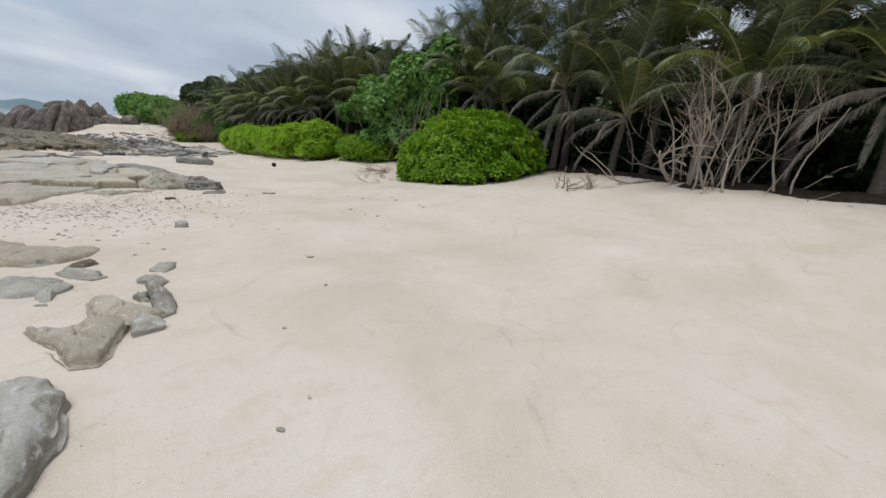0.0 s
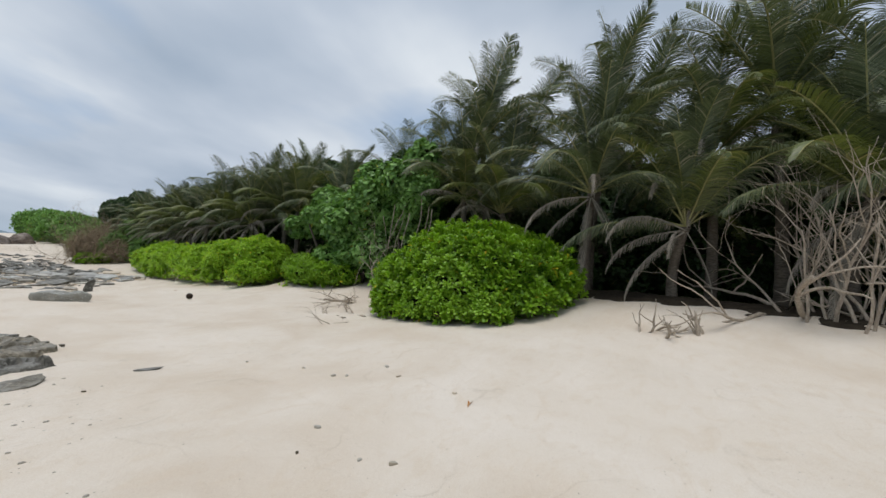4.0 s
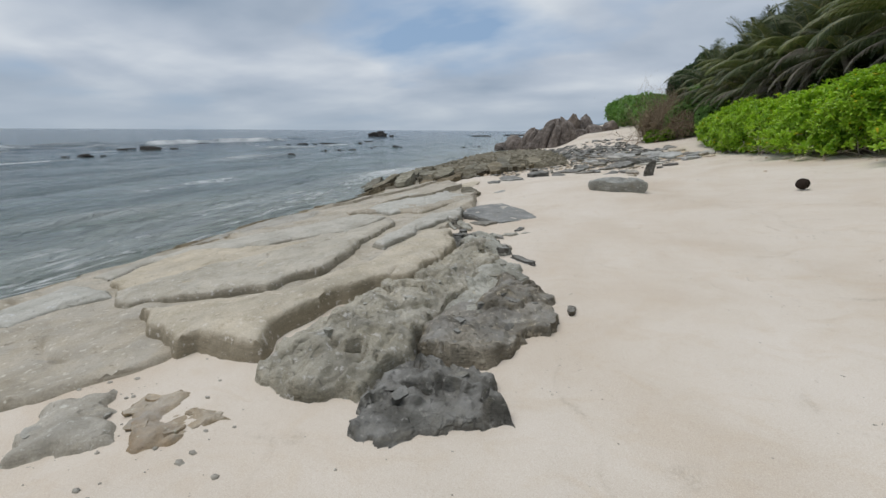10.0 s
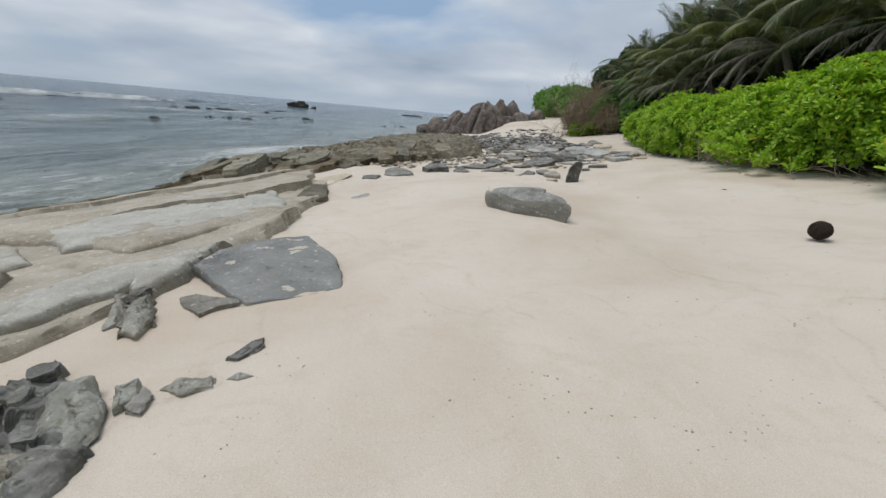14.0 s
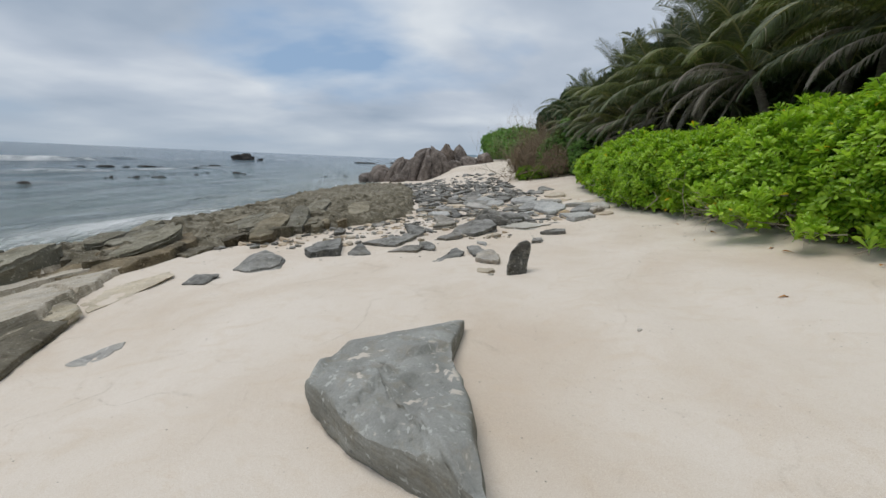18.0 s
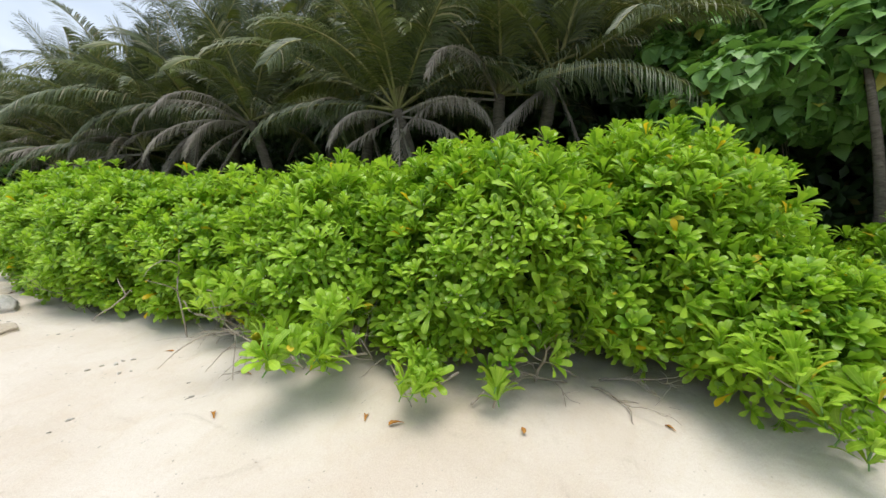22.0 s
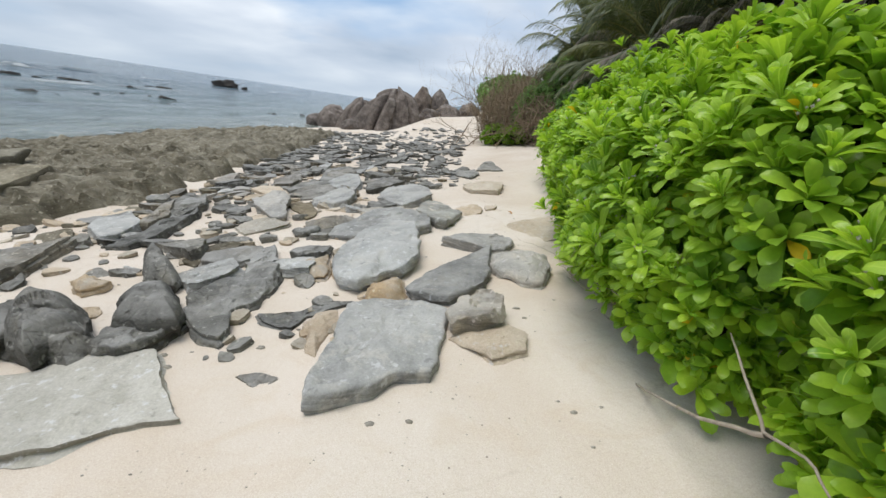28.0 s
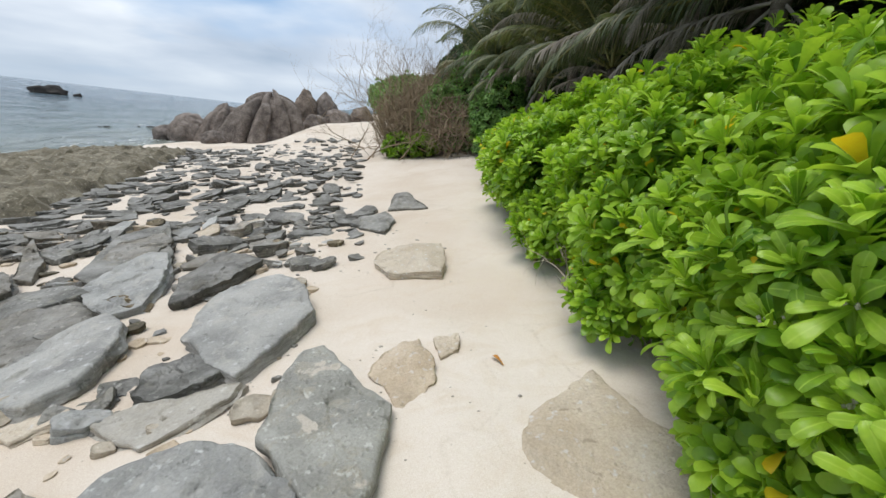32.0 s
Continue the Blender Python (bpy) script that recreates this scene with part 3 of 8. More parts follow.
# ---- rocks ----
def slab_mesh(length, width, height, seed, material, rough=0.03, n=44, corners=7, sink=0.12, dense=1, shape=None, crease=66, soft=0.0):
    """A broken slab of beachrock: an angular outline, layered ragged sides, a flaked top that thins to one side."""
    rng = random.Random(seed)
    cs = list(shape or ())
    for k in range(0 if shape else corners):
        a = 2 * math.pi * (k + rng.uniform(-0.36, 0.36)) / corners
        c, s = math.cos(a), math.sin(a)
        r = (abs(c) ** 3 + abs(s) ** 3) ** (-1 / 3) * rng.uniform(0.7, 1.06)
        cs.append((0.5 * length * c * r, 0.5 * width * s * r))
    pts = np.array(cs)
    if ((pts[:, 0] * np.roll(pts[:, 1], -1) - np.roll(pts[:, 0], -1) * pts[:, 1]).sum()) < 0:
        pts = pts[::-1]
    small = float(min(np.ptp(pts[:, 0]), np.ptp(pts[:, 1])))
    big = float(max(np.ptp(pts[:, 0]), np.ptp(pts[:, 1])))
    n = n * dense
    walk_on = np.r_[0, np.cumsum(np.linalg.norm(np.diff(np.vstack([pts, pts[:1]]), axis=0), axis=1))]
    u = np.sort(np.r_[np.linspace(0, walk_on[-1], n - len(pts), endpoint=False) + 1e-4, walk_on[:-1]])
    loop = np.vstack([pts, pts[:1]])
    o = np.stack([np.interp(u, walk_on, loop[:, 0]), np.interp(u, walk_on, loop[:, 1])], -1)
    o = 0.7 * o + 0.15 * (np.roll(o, 1, 0) + np.roll(o, -1, 0))
    h, off = height, seed * 7.31
    lean = rng.uniform(-0.12, 0.12)
    thin = rng.uniform(0.1, 0.45) if height > 0.08 else 0.05
    way = rng.uniform(0, 6.28)
    wx, wy = math.cos(way), math.sin(way)
    j = [rng.uniform(-1, 1) for _ in range(6)]
    lay = min(0.04, 0.09 * small)
    rings = [(0.9 + lean, -sink, 0), (0.97 + lean, 0.02 * h, 0), (0.99 + 0.7 * lean, 0.2 * h, lay * j[0]), (1 + 0.5 * lean, 0.3 * h, lay * j[1]), (1 + 0.3 * lean, 0.52 * h, lay * j[2]), (1.0, 0.6 * h, lay * j[3]), (1.0, 0.86 * h, 0.5 * lay * j[3]), (0.985, 0.96 * h, 0), (0.95, h, 0)]
    inner = (0.84, 0.68, 0.5, 0.3) if dense == 1 else tuple(np.linspace(0.9, 0.06, 6 * dense))
    rings += [(r, h, 0) for r in inner]
    verts = []
    bite = min(0.05, 0.1 * small) if dense == 1 else min(0.034, 0.07 * small)
    for r, z, ledge in rings:
        for x, y in o:
            d = max(0.05, math.hypot(x, y))
            w = bite * 1.6 * fbm(x * 1.4 / small + off, y * 1.4 / small, 0.3 * z / h + off, 3) + 0.8 * bite * fbm(x * 6 + off, y * 6, z * 3, 3)
            w += ledge * (0.4 + 1.2 * fbm(x * 3 + off, y * 3, z * 9, 2))
            k = r * (1 + w / d * min(1, 1.4 * r))
            px, py = x * k, y * k
            wedge = 1 - thin * (0.5 + (px * wx + py * wy) / big)
            dz = 0
            if z > 0.5 * h:
                dz = rough * (0.8 * fbm(px * 2.2 + off, py * 2.2, off, 5) + 0.25 * fbm(px * 12, py * 12 + off, off, 3))
                if rough > 0.055:
                    dz += rough * blocks(px + 0.05 * fbm(px * 4, py * 4, off), py, 0.22, seed, 1.4, 0.8, 0.8)
                f = fbm(px * 1.3 / small + off, py * 1.3 / small, off + 5, 4)
                dz -= (0.16 * h * min(1, max(0, (f - 0.05) * 22)) + 0.12 * h * min(1, max(0, (f - 0.3) * 22))) * (1 if r < 0.96 else 0.5)
            low = 1 - soft * min(1.0, max(0.0, (r - 0.25) / 0.75)) ** 2.2
            verts.append((px, py, (z * low + dz) * wedge if z > 0 else z))
    verts.append((0, 0, (h + rough * fbm(off, off)) * (1 - thin * 0.5)))
    faces = []
    for q in range(len(rings) - 1):
        for k in range(n):
            a, c = q * n + k, q * n + (k + 1) % n
            faces.append((a, c, c + n, a + n))
    last = (len(rings) - 1) * n
    faces += [(last + k, last + (k + 1) % n, len(verts) - 1) for k in range(n)]
    return mesh_of("rock", verts, faces, material, True, crease)


def rock(name, label, x, y, length, width, turn, height, material, seed, tilt=(0, 0), rough=0.03, corners=7, lift=0.0, dense=1, group="", sink=0.12, category="rock", shape=None, soft=0.0):
    me = slab_mesh(length, width, height, seed, material, rough, 44, corners, sink, dense, shape, 0 if length < 0.5 else 80 if soft else 66, soft)
    ob = new(name, me)
    slope_y = math.degrees(math.atan((ground_z(x + 0.2, y) - ground_z(x - 0.2, y)) / 0.4))
    ob.matrix_world = pose(x, y, sand_z(x, y) + lift, 0, -slope_y, 0) @ pose(0, 0, 0, tilt[0], tilt[1], turn)
    return tagged(ob, label, category, group)


SHELF = "pale tilted beachrock shelf stepping down to the water"


def build_shelf():
    """Beds of beachrock that dip to the sea, their broken edges facing the land."""
    xs, ys = np.arange(-10.5, -0.2, 0.06), np.r_[np.arange(-9, 4, 0.16), np.arange(4, 21.5, 0.06)]
    verts = []
    for y in ys:
        edge = float(np.interp(y, (-9, -4, 0, 3.5, 5.2, 6.4, 7.6, 9, 10.5, 12, 13.2, 14.5, 16.5, 18.5, 21), (-5.2, -5.0, -5.2, -4.6, -3.0, -2.0, -1.35, -1.2, -1.0, -1.0, -1.0, -1.0, -1.5, -2.4, -3.6)))
        for x in xs:
            wx, wy = fbm(x * 0.4, y * 0.4, 4.0, 3), fbm(x * 0.5 + 9, y * 0.5, 8.0, 4)
            u, v = 0.27 * x + 0.96 * y, -0.96 * x + 0.27 * y
            v2 = v + 0.45 * math.sin(v * 1.1 + 0.5) + 0.45 * wx + 0.07 * fbm(x * 2.5, y * 2.5, 1.0, 4)
            k = math.floor(v2 / 1.5)
            f = v2 / 1.5 - k
            bed = 0.15 * (1 - f) * (0.7 + 0.5 * math.sin(k * 2.7)) + 0.03
            if f < 0.05:
                bed = -0.03
            u2 = u + 0.35 * wy + k * 1.37
            c = abs(u2 / 3.1 - round(u2 / 3.1)) * 3.1
            crack = 0.1 if c < 0.04 and math.sin(k * 5.1) > -0.5 else 0.0
            flake = 0.03 * math.floor(2.5 * fbm(x * 0.7, y * 0.5, 17.0, 4)) if f > 0.15 else 0.0
            bed = (bed - 0.03) * float(np.interp(y, (4, 5, 13.5, 15), (1, 0.0, 0.0, 1))) + 0.02
            z = 0.075 + max(-0.05, bed - crack + 0.5 * flake) + 0.01 * fbm(x * 1.8, y * 1.8, 2.0, 4)
            inside = min(1, max(0, (edge - x + 0.35 * fbm(x * 0.8, y * 0.8, 6.0, 4)) / 0.12))
            if x < -5.2 - 0.1 * y + 0.8 * wx:
                z = 0.6 * z + 0.06 + 0.04 * blocks(x, y, 0.6, 3, 1.2, 0.4, 0.6)
            south = min(1.0, max(0.0, (6.5 - y) / 3.5))
            z = z * (1 - 0.25 * south) + south * (0.16 * fbm(x * 0.45, y * 0.4, 11.0, 3) - 0.07)
            inside *= min(1.0, max(0.0, (x + 10.2 + 0.5 * wx) / 1.2)) * min(1.0, max(0.0, (y + 8.8 + 0.5 * wy) / 1.2))
            verts.append((x, y, ground_z(x, y) - 0.16 + inside * (z + 0.16)))
    nx, ny = len(xs), len(ys)
    i = np.arange(nx * ny).reshape(ny, nx)
    faces = np.stack([i[:-1, :-1], i[:-1, 1:], i[1:, 1:], i[1:, :-1]], -1).reshape(-1, 4)
    me = mesh_of("shelf_rock", verts, faces, SANDROCK, True, 55)
    me.materials.append(OLIVE)
    X, Y = np.meshgrid(0.5 * (xs[1:] + xs[:-1]), 0.5 * (ys[1:] + ys[:-1]))
    low = X < np.interp(Y, (-9, 3, 8, 14, 21), (-7.2, -7.0, -6.9, -6.3, -5.4)) + 0.4 * np.sin(Y * 1.9) + 0.25 * np.sin(X * 3 + Y * 0.7)
    me.polygons.foreach_set("material_index", low.astype(np.int32).ravel())
    return tagged(new("shelf_rock", me), SHELF, "beachrock")


shelf = build_shelf()
DK = "dark rough pitted beachrock outcrop bedded in sand"


def crag_mesh(x, y, shape, h, material, seed, rough, tilt, size, edge, step):
    """A mass of rock over an outline, broken into tilted blocks, its foot under the sand; and the height of its top."""
    pts = np.array(shape) * (1.1 if edge > 0.09 else 1.04 if edge > 0.08 else 1.0)
    lo, hi = pts.min(0) - 0.25, pts.max(0) + 0.25
    xs, ys = np.arange(lo[0], hi[0], step), np.arange(lo[1], hi[1], step)
    e = np.roll(pts, -1, 0) - pts
    nb = np.roll(pts, -1, 0)[:, 1]
    warp, often, fine = (min(0.13, edge * 0.9), 4, 5) if edge > 0.08 else (0.09, 1.7, 3)
    W = np.array([(a + warp * fbm(a * often + seed, b * often, 1.0, fine), b + warp * fbm(a * often, b * often + seed, 5.0, fine)) for b in ys for a in xs])
    w = W[:, None, :] - pts
    tt = np.clip((w * e).sum(2) / (e * e).sum(1), 0, 1)
    dist = np.sqrt(((w - e * tt[..., None]) ** 2).sum(2)).min(1)
    cond = (pts[:, 1] > W[:, 1:]) != (nb > W[:, 1:])
    cross = W[:, :1] < pts[:, 0] + w[..., 1] * e[:, 0] / np.where(e[:, 1] == 0, 1e-9, e[:, 1])
    signed = np.where((cond & cross).sum(1) % 2 == 1, dist, -dist)
    base = ground_z(x, y)
    verts, top_at = [], {}
    n = 0
    for b in ys:
        for a in xs:
            sd, wa, wb = float(signed[n]), W[n, 0], W[n, 1]
            n += 1
            z = -0.22
            if sd > -edge:
                rise = min(1.0, (sd + edge) / (edge * 1.6))
                full = min(1.0, max(0.0, sd) / 0.35)
                if edge > 0.08:
                    crag = blocks(wa, wb, size, seed, 0.8, 0.5, 0.5) + 0.25 * blocks(wa, wb, size * 0.4, seed + 3, 0.8, 0.5, 0.6) + 0.9 * fbm(a * 4, b * 4, seed, 5) - 0.8 * max(0.0, fbm(a * 9, b * 9, seed + 4, 2)) + 1.1 * (0.25 - abs(fbm(wa * 6.5, wb * 6.5, seed + 2, 4)))
                    top = h * (0.45 + 0.4 * full + 0.35 * fbm(a * 1.3 + seed, b * 1.3, 3.0, 3)) + rough * crag * 0.9 + 0.012 * fbm(a * 14, b * 14, seed, 3)
                else:
                    f = fbm(a * 0.8 + seed, b * 0.5, 3.0, 4)
                    top = h * (0.92 + 0.1 * f) + rough * fbm(a * 3, b * 3, seed, 5) - 0.018 * min(1, max(0, (f - 0.1) * 18)) - 0.02 * min(1, max(0, (f - 0.35) * 18)) - 0.07 * (1 - min(1.0, max(0.0, sd) / 0.24)) ** 2
                    if abs(fbm(wa * 0.9 + 3 * seed, wb * 0.5, 8.0, 3)) < 0.012:
                        top -= 0.03
                top += -a * math.sin(radians(tilt[1])) + b * math.sin(radians(tilt[0]))
                if edge > 0.08 and sd > 0.05:
                    top = max(top, 0.07 * h / 0.2 + 0.02 * fbm(a * 6, b * 6, seed, 3))
                z = -0.22 + rise * (top + 0.22)
                if sd > 0.07:
                    top_at[(round(float(a), 3), round(float(b), 3))] = z + ground_z(x + a, y + b) - base
            verts.append((a, b, z + ground_z(x + a, y + b) - base))
    nx, ny = len(xs), len(ys)
    i = np.arange(nx * ny).reshape(ny, nx)
    faces = np.stack([i[:-1, :-1], i[:-1, 1:], i[1:, 1:], i[1:, :-1]], -1).reshape(-1, 4)
    keep = (signed[faces] > -edge - step * 1.5).any(1)
    return mesh_of("outcrop", verts, faces[keep], material, True, 75 if edge > 0.08 else 62), top_at


def outcrop(x, y, shape, h, material, seed, rough=0.07, tilt=(0, 0), size=0.34, name="beachrock_outcrop", label=DK, group="rock outcrops", edge=0.1, step=0.03, knobs=0):
    me, top_at = crag_mesh(x, y, shape, h, material, seed, rough, tilt, size, edge, step)
    ob = new(name, me)
    ob.matrix_world = pose(x, y, ground_z(x, y))
    tagged(ob, label, "rock", group)
    rng = random.Random(seed)
    spots = sorted(top_at)
    for k in range(knobs if spots else 0):
        a, b = spots[rng.randrange(len(spots))]
        d = rng.uniform(0.07, 0.2)
        lump = slab_mesh(d, d * rng.uniform(0.5, 0.9), d * rng.uniform(0.05, 0.13), seed * 20 + k, material, 0.02, 24, 7, 0.06, 1, None, 0)
        part("crust_lump", lump, ob).matrix_basis = pose(a, b, top_at[(a, b)] - 0.01, rng.uniform(-8, 8), rng.uniform(-8, 8), rng.uniform(0, 360))
    return ob


TAKEN = []  # where the named slabs lie, as x, y and reach


def hero(label, x, y, shape, h, material, seed, tilt=(0, 0), rough=0.02, group="slab rubble", lift=-0.02, soft=0.0):
    TAKEN.append((x, y, 0.5 * max(max(p[0] for p in shape) - min(p[0] for p in shape), 0.6 * (max(p[1] for p in shape) - min(p[1] for p in shape)))))
    rock("slab_rock", label, x, y, 1, 1, 0, h, material, seed, tilt, rough, 8, lift, 2, group, 0.2, shape=shape, soft=soft)


def shelf_slab(x, y, shape, h, material, seed):
    me, _ = crag_mesh(x, y, shape, h, material, seed, 0.014, (0, 0), 0.5, 0.078, 0.032)
    part("slab", me, shelf).location = (x, y, ground_z(x, y))


def ledge(x, y, shape, h, material, seed, label="low olive-grey rock ledge almost level with the sand"):
    outcrop(x, y, shape, h, material, seed, 0.03, (0, 0), 0.4, "rock_ledge", label, "low rock ledges", 0.078, 0.03)


ledge(-3.61, -0.48, ((-0.77, 0.33), (-0.65, 0.68), (-0.46, 0.98), (-0.04, 0.43), (0.15, 0.06), (0.65, -0.29), (0.77, -0.43), (0.76, -0.64), (0.59, -0.87), (0.30, -0.93), (0.10, -0.98), (-0.17, -0.78), (-0.27, -0.87)), 0.1, SANDROCK, 81)
ledge(-4.9, 0.4, ((-0.8, -0.6), (-0.7, 0.7), (0.1, 1.0), (0.6, 0.3), (0.5, -0.5), (0.0, -0.9)), 0.1, SANDROCK, 82)
ledge(-3.08, -2.0, ((-0.21, 0.08), (-0.20, 0.24), (-0.11, 0.28), (0.12, 0.03), (0.21, -0.06), (0.14, -0.28), (-0.01, -0.17)), 0.09, SANDROCK, 83)
ledge(-3.42, -2.2, ((-0.42, 0.25), (-0.17, 0.34), (0.03, 0.27), (0.22, 0.06), (0.22, -0.04), (0.14, -0.06), (0.09, -0.21), (0.05, -0.34), (-0.3, -0.4)), 0.09, SANDROCK, 84)
ledge(-3.08, -1.58, ((-0.17, -0.06), (-0.07, 0.08), (0.07, 0.17), (0.17, 0.06), (0.17, -0.15), (0.03, -0.17)), 0.08, OLIVE, 85, "small olive-green rock showing through the sand")
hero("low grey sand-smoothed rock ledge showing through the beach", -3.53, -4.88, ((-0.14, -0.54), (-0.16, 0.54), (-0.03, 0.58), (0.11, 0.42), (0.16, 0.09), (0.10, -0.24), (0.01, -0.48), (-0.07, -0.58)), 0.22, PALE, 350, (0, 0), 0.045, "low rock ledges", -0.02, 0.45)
hero("low grey sand-smoothed rock ledge showing through the beach", -3.27, -3.93, ((-0.06, -0.37), (-0.25, 0.42), (-0.06, 0.35), (0.21, 0.20), (0.25, 0.01), (0.21, -0.18), (0.15, -0.31), (0.08, -0.42)), 0.22, SANDROCK, 351, (0, 0), 0.045, "low rock ledges", -0.02, 0.45)
hero("low grey sand-smoothed rock ledge showing through the beach", -2.92, -3.55, ((-0.22, 0.05), (-0.19, 0.32), (-0.10, 0.35), (0.01, -0.01), (0.16, -0.08), (0.22, -0.22), (0.05, -0.28), (-0.06, -0.35), (-0.13, -0.20)), 0.18, SANDROCK, 352, (0, 0), 0.045, "low rock ledges", -0.02, 0.45)
hero("low grey sand-smoothed rock ledge showing through the beach", -2.64, -3.33, ((-0.11, -0.33), (-0.06, 0.06), (-0.04, 0.39), (0.04, 0.46), (0.11, 0.06), (0.10, -0.22), (0.04, -0.42), (-0.06, -0.46)), 0.18, SANDROCK, 353, (0, 0), 0.045, "low rock ledges", -0.02, 0.45)
hero("low grey sand-smoothed rock ledge showing through the beach", -2.84, -3.93, ((-0.11, -0.13), (-0.11, 0.01), (-0.01, 0.14), (0.05, 0.09), (0.11, -0.07), (0.09, -0.14), (-0.04, -0.13)), 0.12, SANDROCK, 354, (0, 0), 0.045, "low rock ledges", -0.02, 0.45)
hero("low grey sand-smoothed rock ledge showing through the beach", -2.55, -2.61, ((-0.13, 0.03), (-0.08, 0.21), (0.07, 0.25), (0.13, -0.08), (0.04, -0.25)), 0.1, SANDROCK, 355, (0, 0), 0.045, "low rock ledges", -0.02, 0.45)
hero("low grey sand-smoothed rock ledge showing through the beach", -2.34, -2.17, ((-0.15, -0.04), (-0.04, 0.19), (0.15, 0.15), (0.08, -0.06), (-0.05, -0.19)), 0.1, SANDROCK, 356, (0, 0), 0.045, "low rock ledges", -0.02, 0.45)
hero("low grey sand-smoothed rock ledge showing through the beach", -3.33, -2.46, ((-0.11, -0.29), (-0.14, 0.01), (-0.09, 0.35), (0.11, 0.23), (0.14, 0.04), (0.02, -0.09), (-0.03, -0.35)), 0.1, SANDROCK, 357, (0, 0), 0.045, "low rock ledges", -0.02, 0.45)
hero("low grey sand-smoothed rock ledge showing through the beach", -3.45, -2.82, ((-0.09, 0.07), (0.07, 0.04), (0.09, -0.07), (-0.03, -0.01)), 0.04, SANDROCK, 358, (0, 0), 0.045, "low rock ledges", -0.02, 0.45)
hero("low grey sand-smoothed rock ledge showing through the beach", -3.09, -1.96, ((-0.19, 0.11), (-0.09, 0.26), (0.14, 0.04), (0.19, -0.22), (0.07, -0.26), (-0.13, -0.08)), 0.06, SANDROCK, 359, (0, 0), 0.045, "low rock ledges", -0.02, 0.45)
hero("low grey sand-smoothed rock ledge showing through the beach", -3.03, -1.59, ((-0.15, 0.14), (0.07, 0.14), (0.15, -0.05), (0.03, -0.14)), 0.05, OLIVE, 360, (0, 0), 0.045, "low rock ledges", -0.02, 0.45)
hero("low grey sand-smoothed rock ledge showing through the beach", -3.44, -1.27, ((-0.23, 0.23), (0.12, 0.19), (0.23, -0.07), (0.08, -0.23), (-0.10, -0.08)), 0.05, SANDROCK, 361, (0, 0), 0.045, "low rock ledges", -0.02, 0.45)
hero("low grey sand-smoothed rock ledge showing through the beach", -3.88, -1.16, ((-0.17, -0.16), (-0.20, 0.27), (0.04, 0.31), (0.20, -0.15), (0.08, -0.31)), 0.05, SANDROCK, 362, (0, 0), 0.045, "low rock ledges", -0.02, 0.45)
hero("low grey sand-smoothed rock ledge showing through the beach", -3.01, -0.90, ((-0.34, 0.15), (0.18, 0.13), (0.34, -0.15), (-0.08, -0.10)), 0.03, OLIVE, 363, (0, 0), 0.045, "low rock ledges", -0.02, 0.45)
hero("low grey sand-smoothed rock ledge showing through the beach", -3.91, 0.08, ((-0.40, 0.10), (-0.16, 0.36), (0.31, 0.05), (0.40, -0.36), (0.05, -0.30)), 0.05, SANDROCK, 364, (0, 0), 0.045, "low rock ledges", -0.02, 0.45)
hero("low grey sand-smoothed rock ledge showing through the beach", -2.75, -3.16, ((-0.06, 0.05), (-0.01, 0.14), (0.06, 0.08), (0.05, -0.14), (-0.02, -0.10)), 0.1, SANDROCK, 365, (0, 0), 0.045, "low rock ledges", -0.02, 0.45)
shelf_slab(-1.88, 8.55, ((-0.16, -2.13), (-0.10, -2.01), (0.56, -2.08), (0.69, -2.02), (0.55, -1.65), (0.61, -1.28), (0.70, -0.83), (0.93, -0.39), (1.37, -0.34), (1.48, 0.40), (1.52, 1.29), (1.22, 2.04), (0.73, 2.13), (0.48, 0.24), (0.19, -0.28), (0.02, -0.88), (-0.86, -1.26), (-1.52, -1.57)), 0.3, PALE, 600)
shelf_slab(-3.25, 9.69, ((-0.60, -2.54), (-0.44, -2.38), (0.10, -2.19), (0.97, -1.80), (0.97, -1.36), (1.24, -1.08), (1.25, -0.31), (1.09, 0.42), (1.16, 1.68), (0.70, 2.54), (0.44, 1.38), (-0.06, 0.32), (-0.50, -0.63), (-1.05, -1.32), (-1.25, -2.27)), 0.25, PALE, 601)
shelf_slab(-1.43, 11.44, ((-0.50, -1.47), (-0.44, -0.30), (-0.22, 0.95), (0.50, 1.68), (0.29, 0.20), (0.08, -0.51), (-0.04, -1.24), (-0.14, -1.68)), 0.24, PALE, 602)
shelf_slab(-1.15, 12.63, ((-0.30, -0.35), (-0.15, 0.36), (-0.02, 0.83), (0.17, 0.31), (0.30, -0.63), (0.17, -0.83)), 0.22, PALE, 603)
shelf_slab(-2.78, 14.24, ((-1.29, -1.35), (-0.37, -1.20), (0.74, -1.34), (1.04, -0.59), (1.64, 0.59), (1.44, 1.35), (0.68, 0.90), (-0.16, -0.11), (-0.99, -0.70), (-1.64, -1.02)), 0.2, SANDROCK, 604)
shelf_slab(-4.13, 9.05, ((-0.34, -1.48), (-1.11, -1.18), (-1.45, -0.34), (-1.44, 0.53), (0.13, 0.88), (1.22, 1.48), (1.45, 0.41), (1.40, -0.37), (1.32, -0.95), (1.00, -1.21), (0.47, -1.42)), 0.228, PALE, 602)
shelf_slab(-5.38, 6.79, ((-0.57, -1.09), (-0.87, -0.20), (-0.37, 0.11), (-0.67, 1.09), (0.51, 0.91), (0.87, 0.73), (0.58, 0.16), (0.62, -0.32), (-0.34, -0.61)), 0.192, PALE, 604)
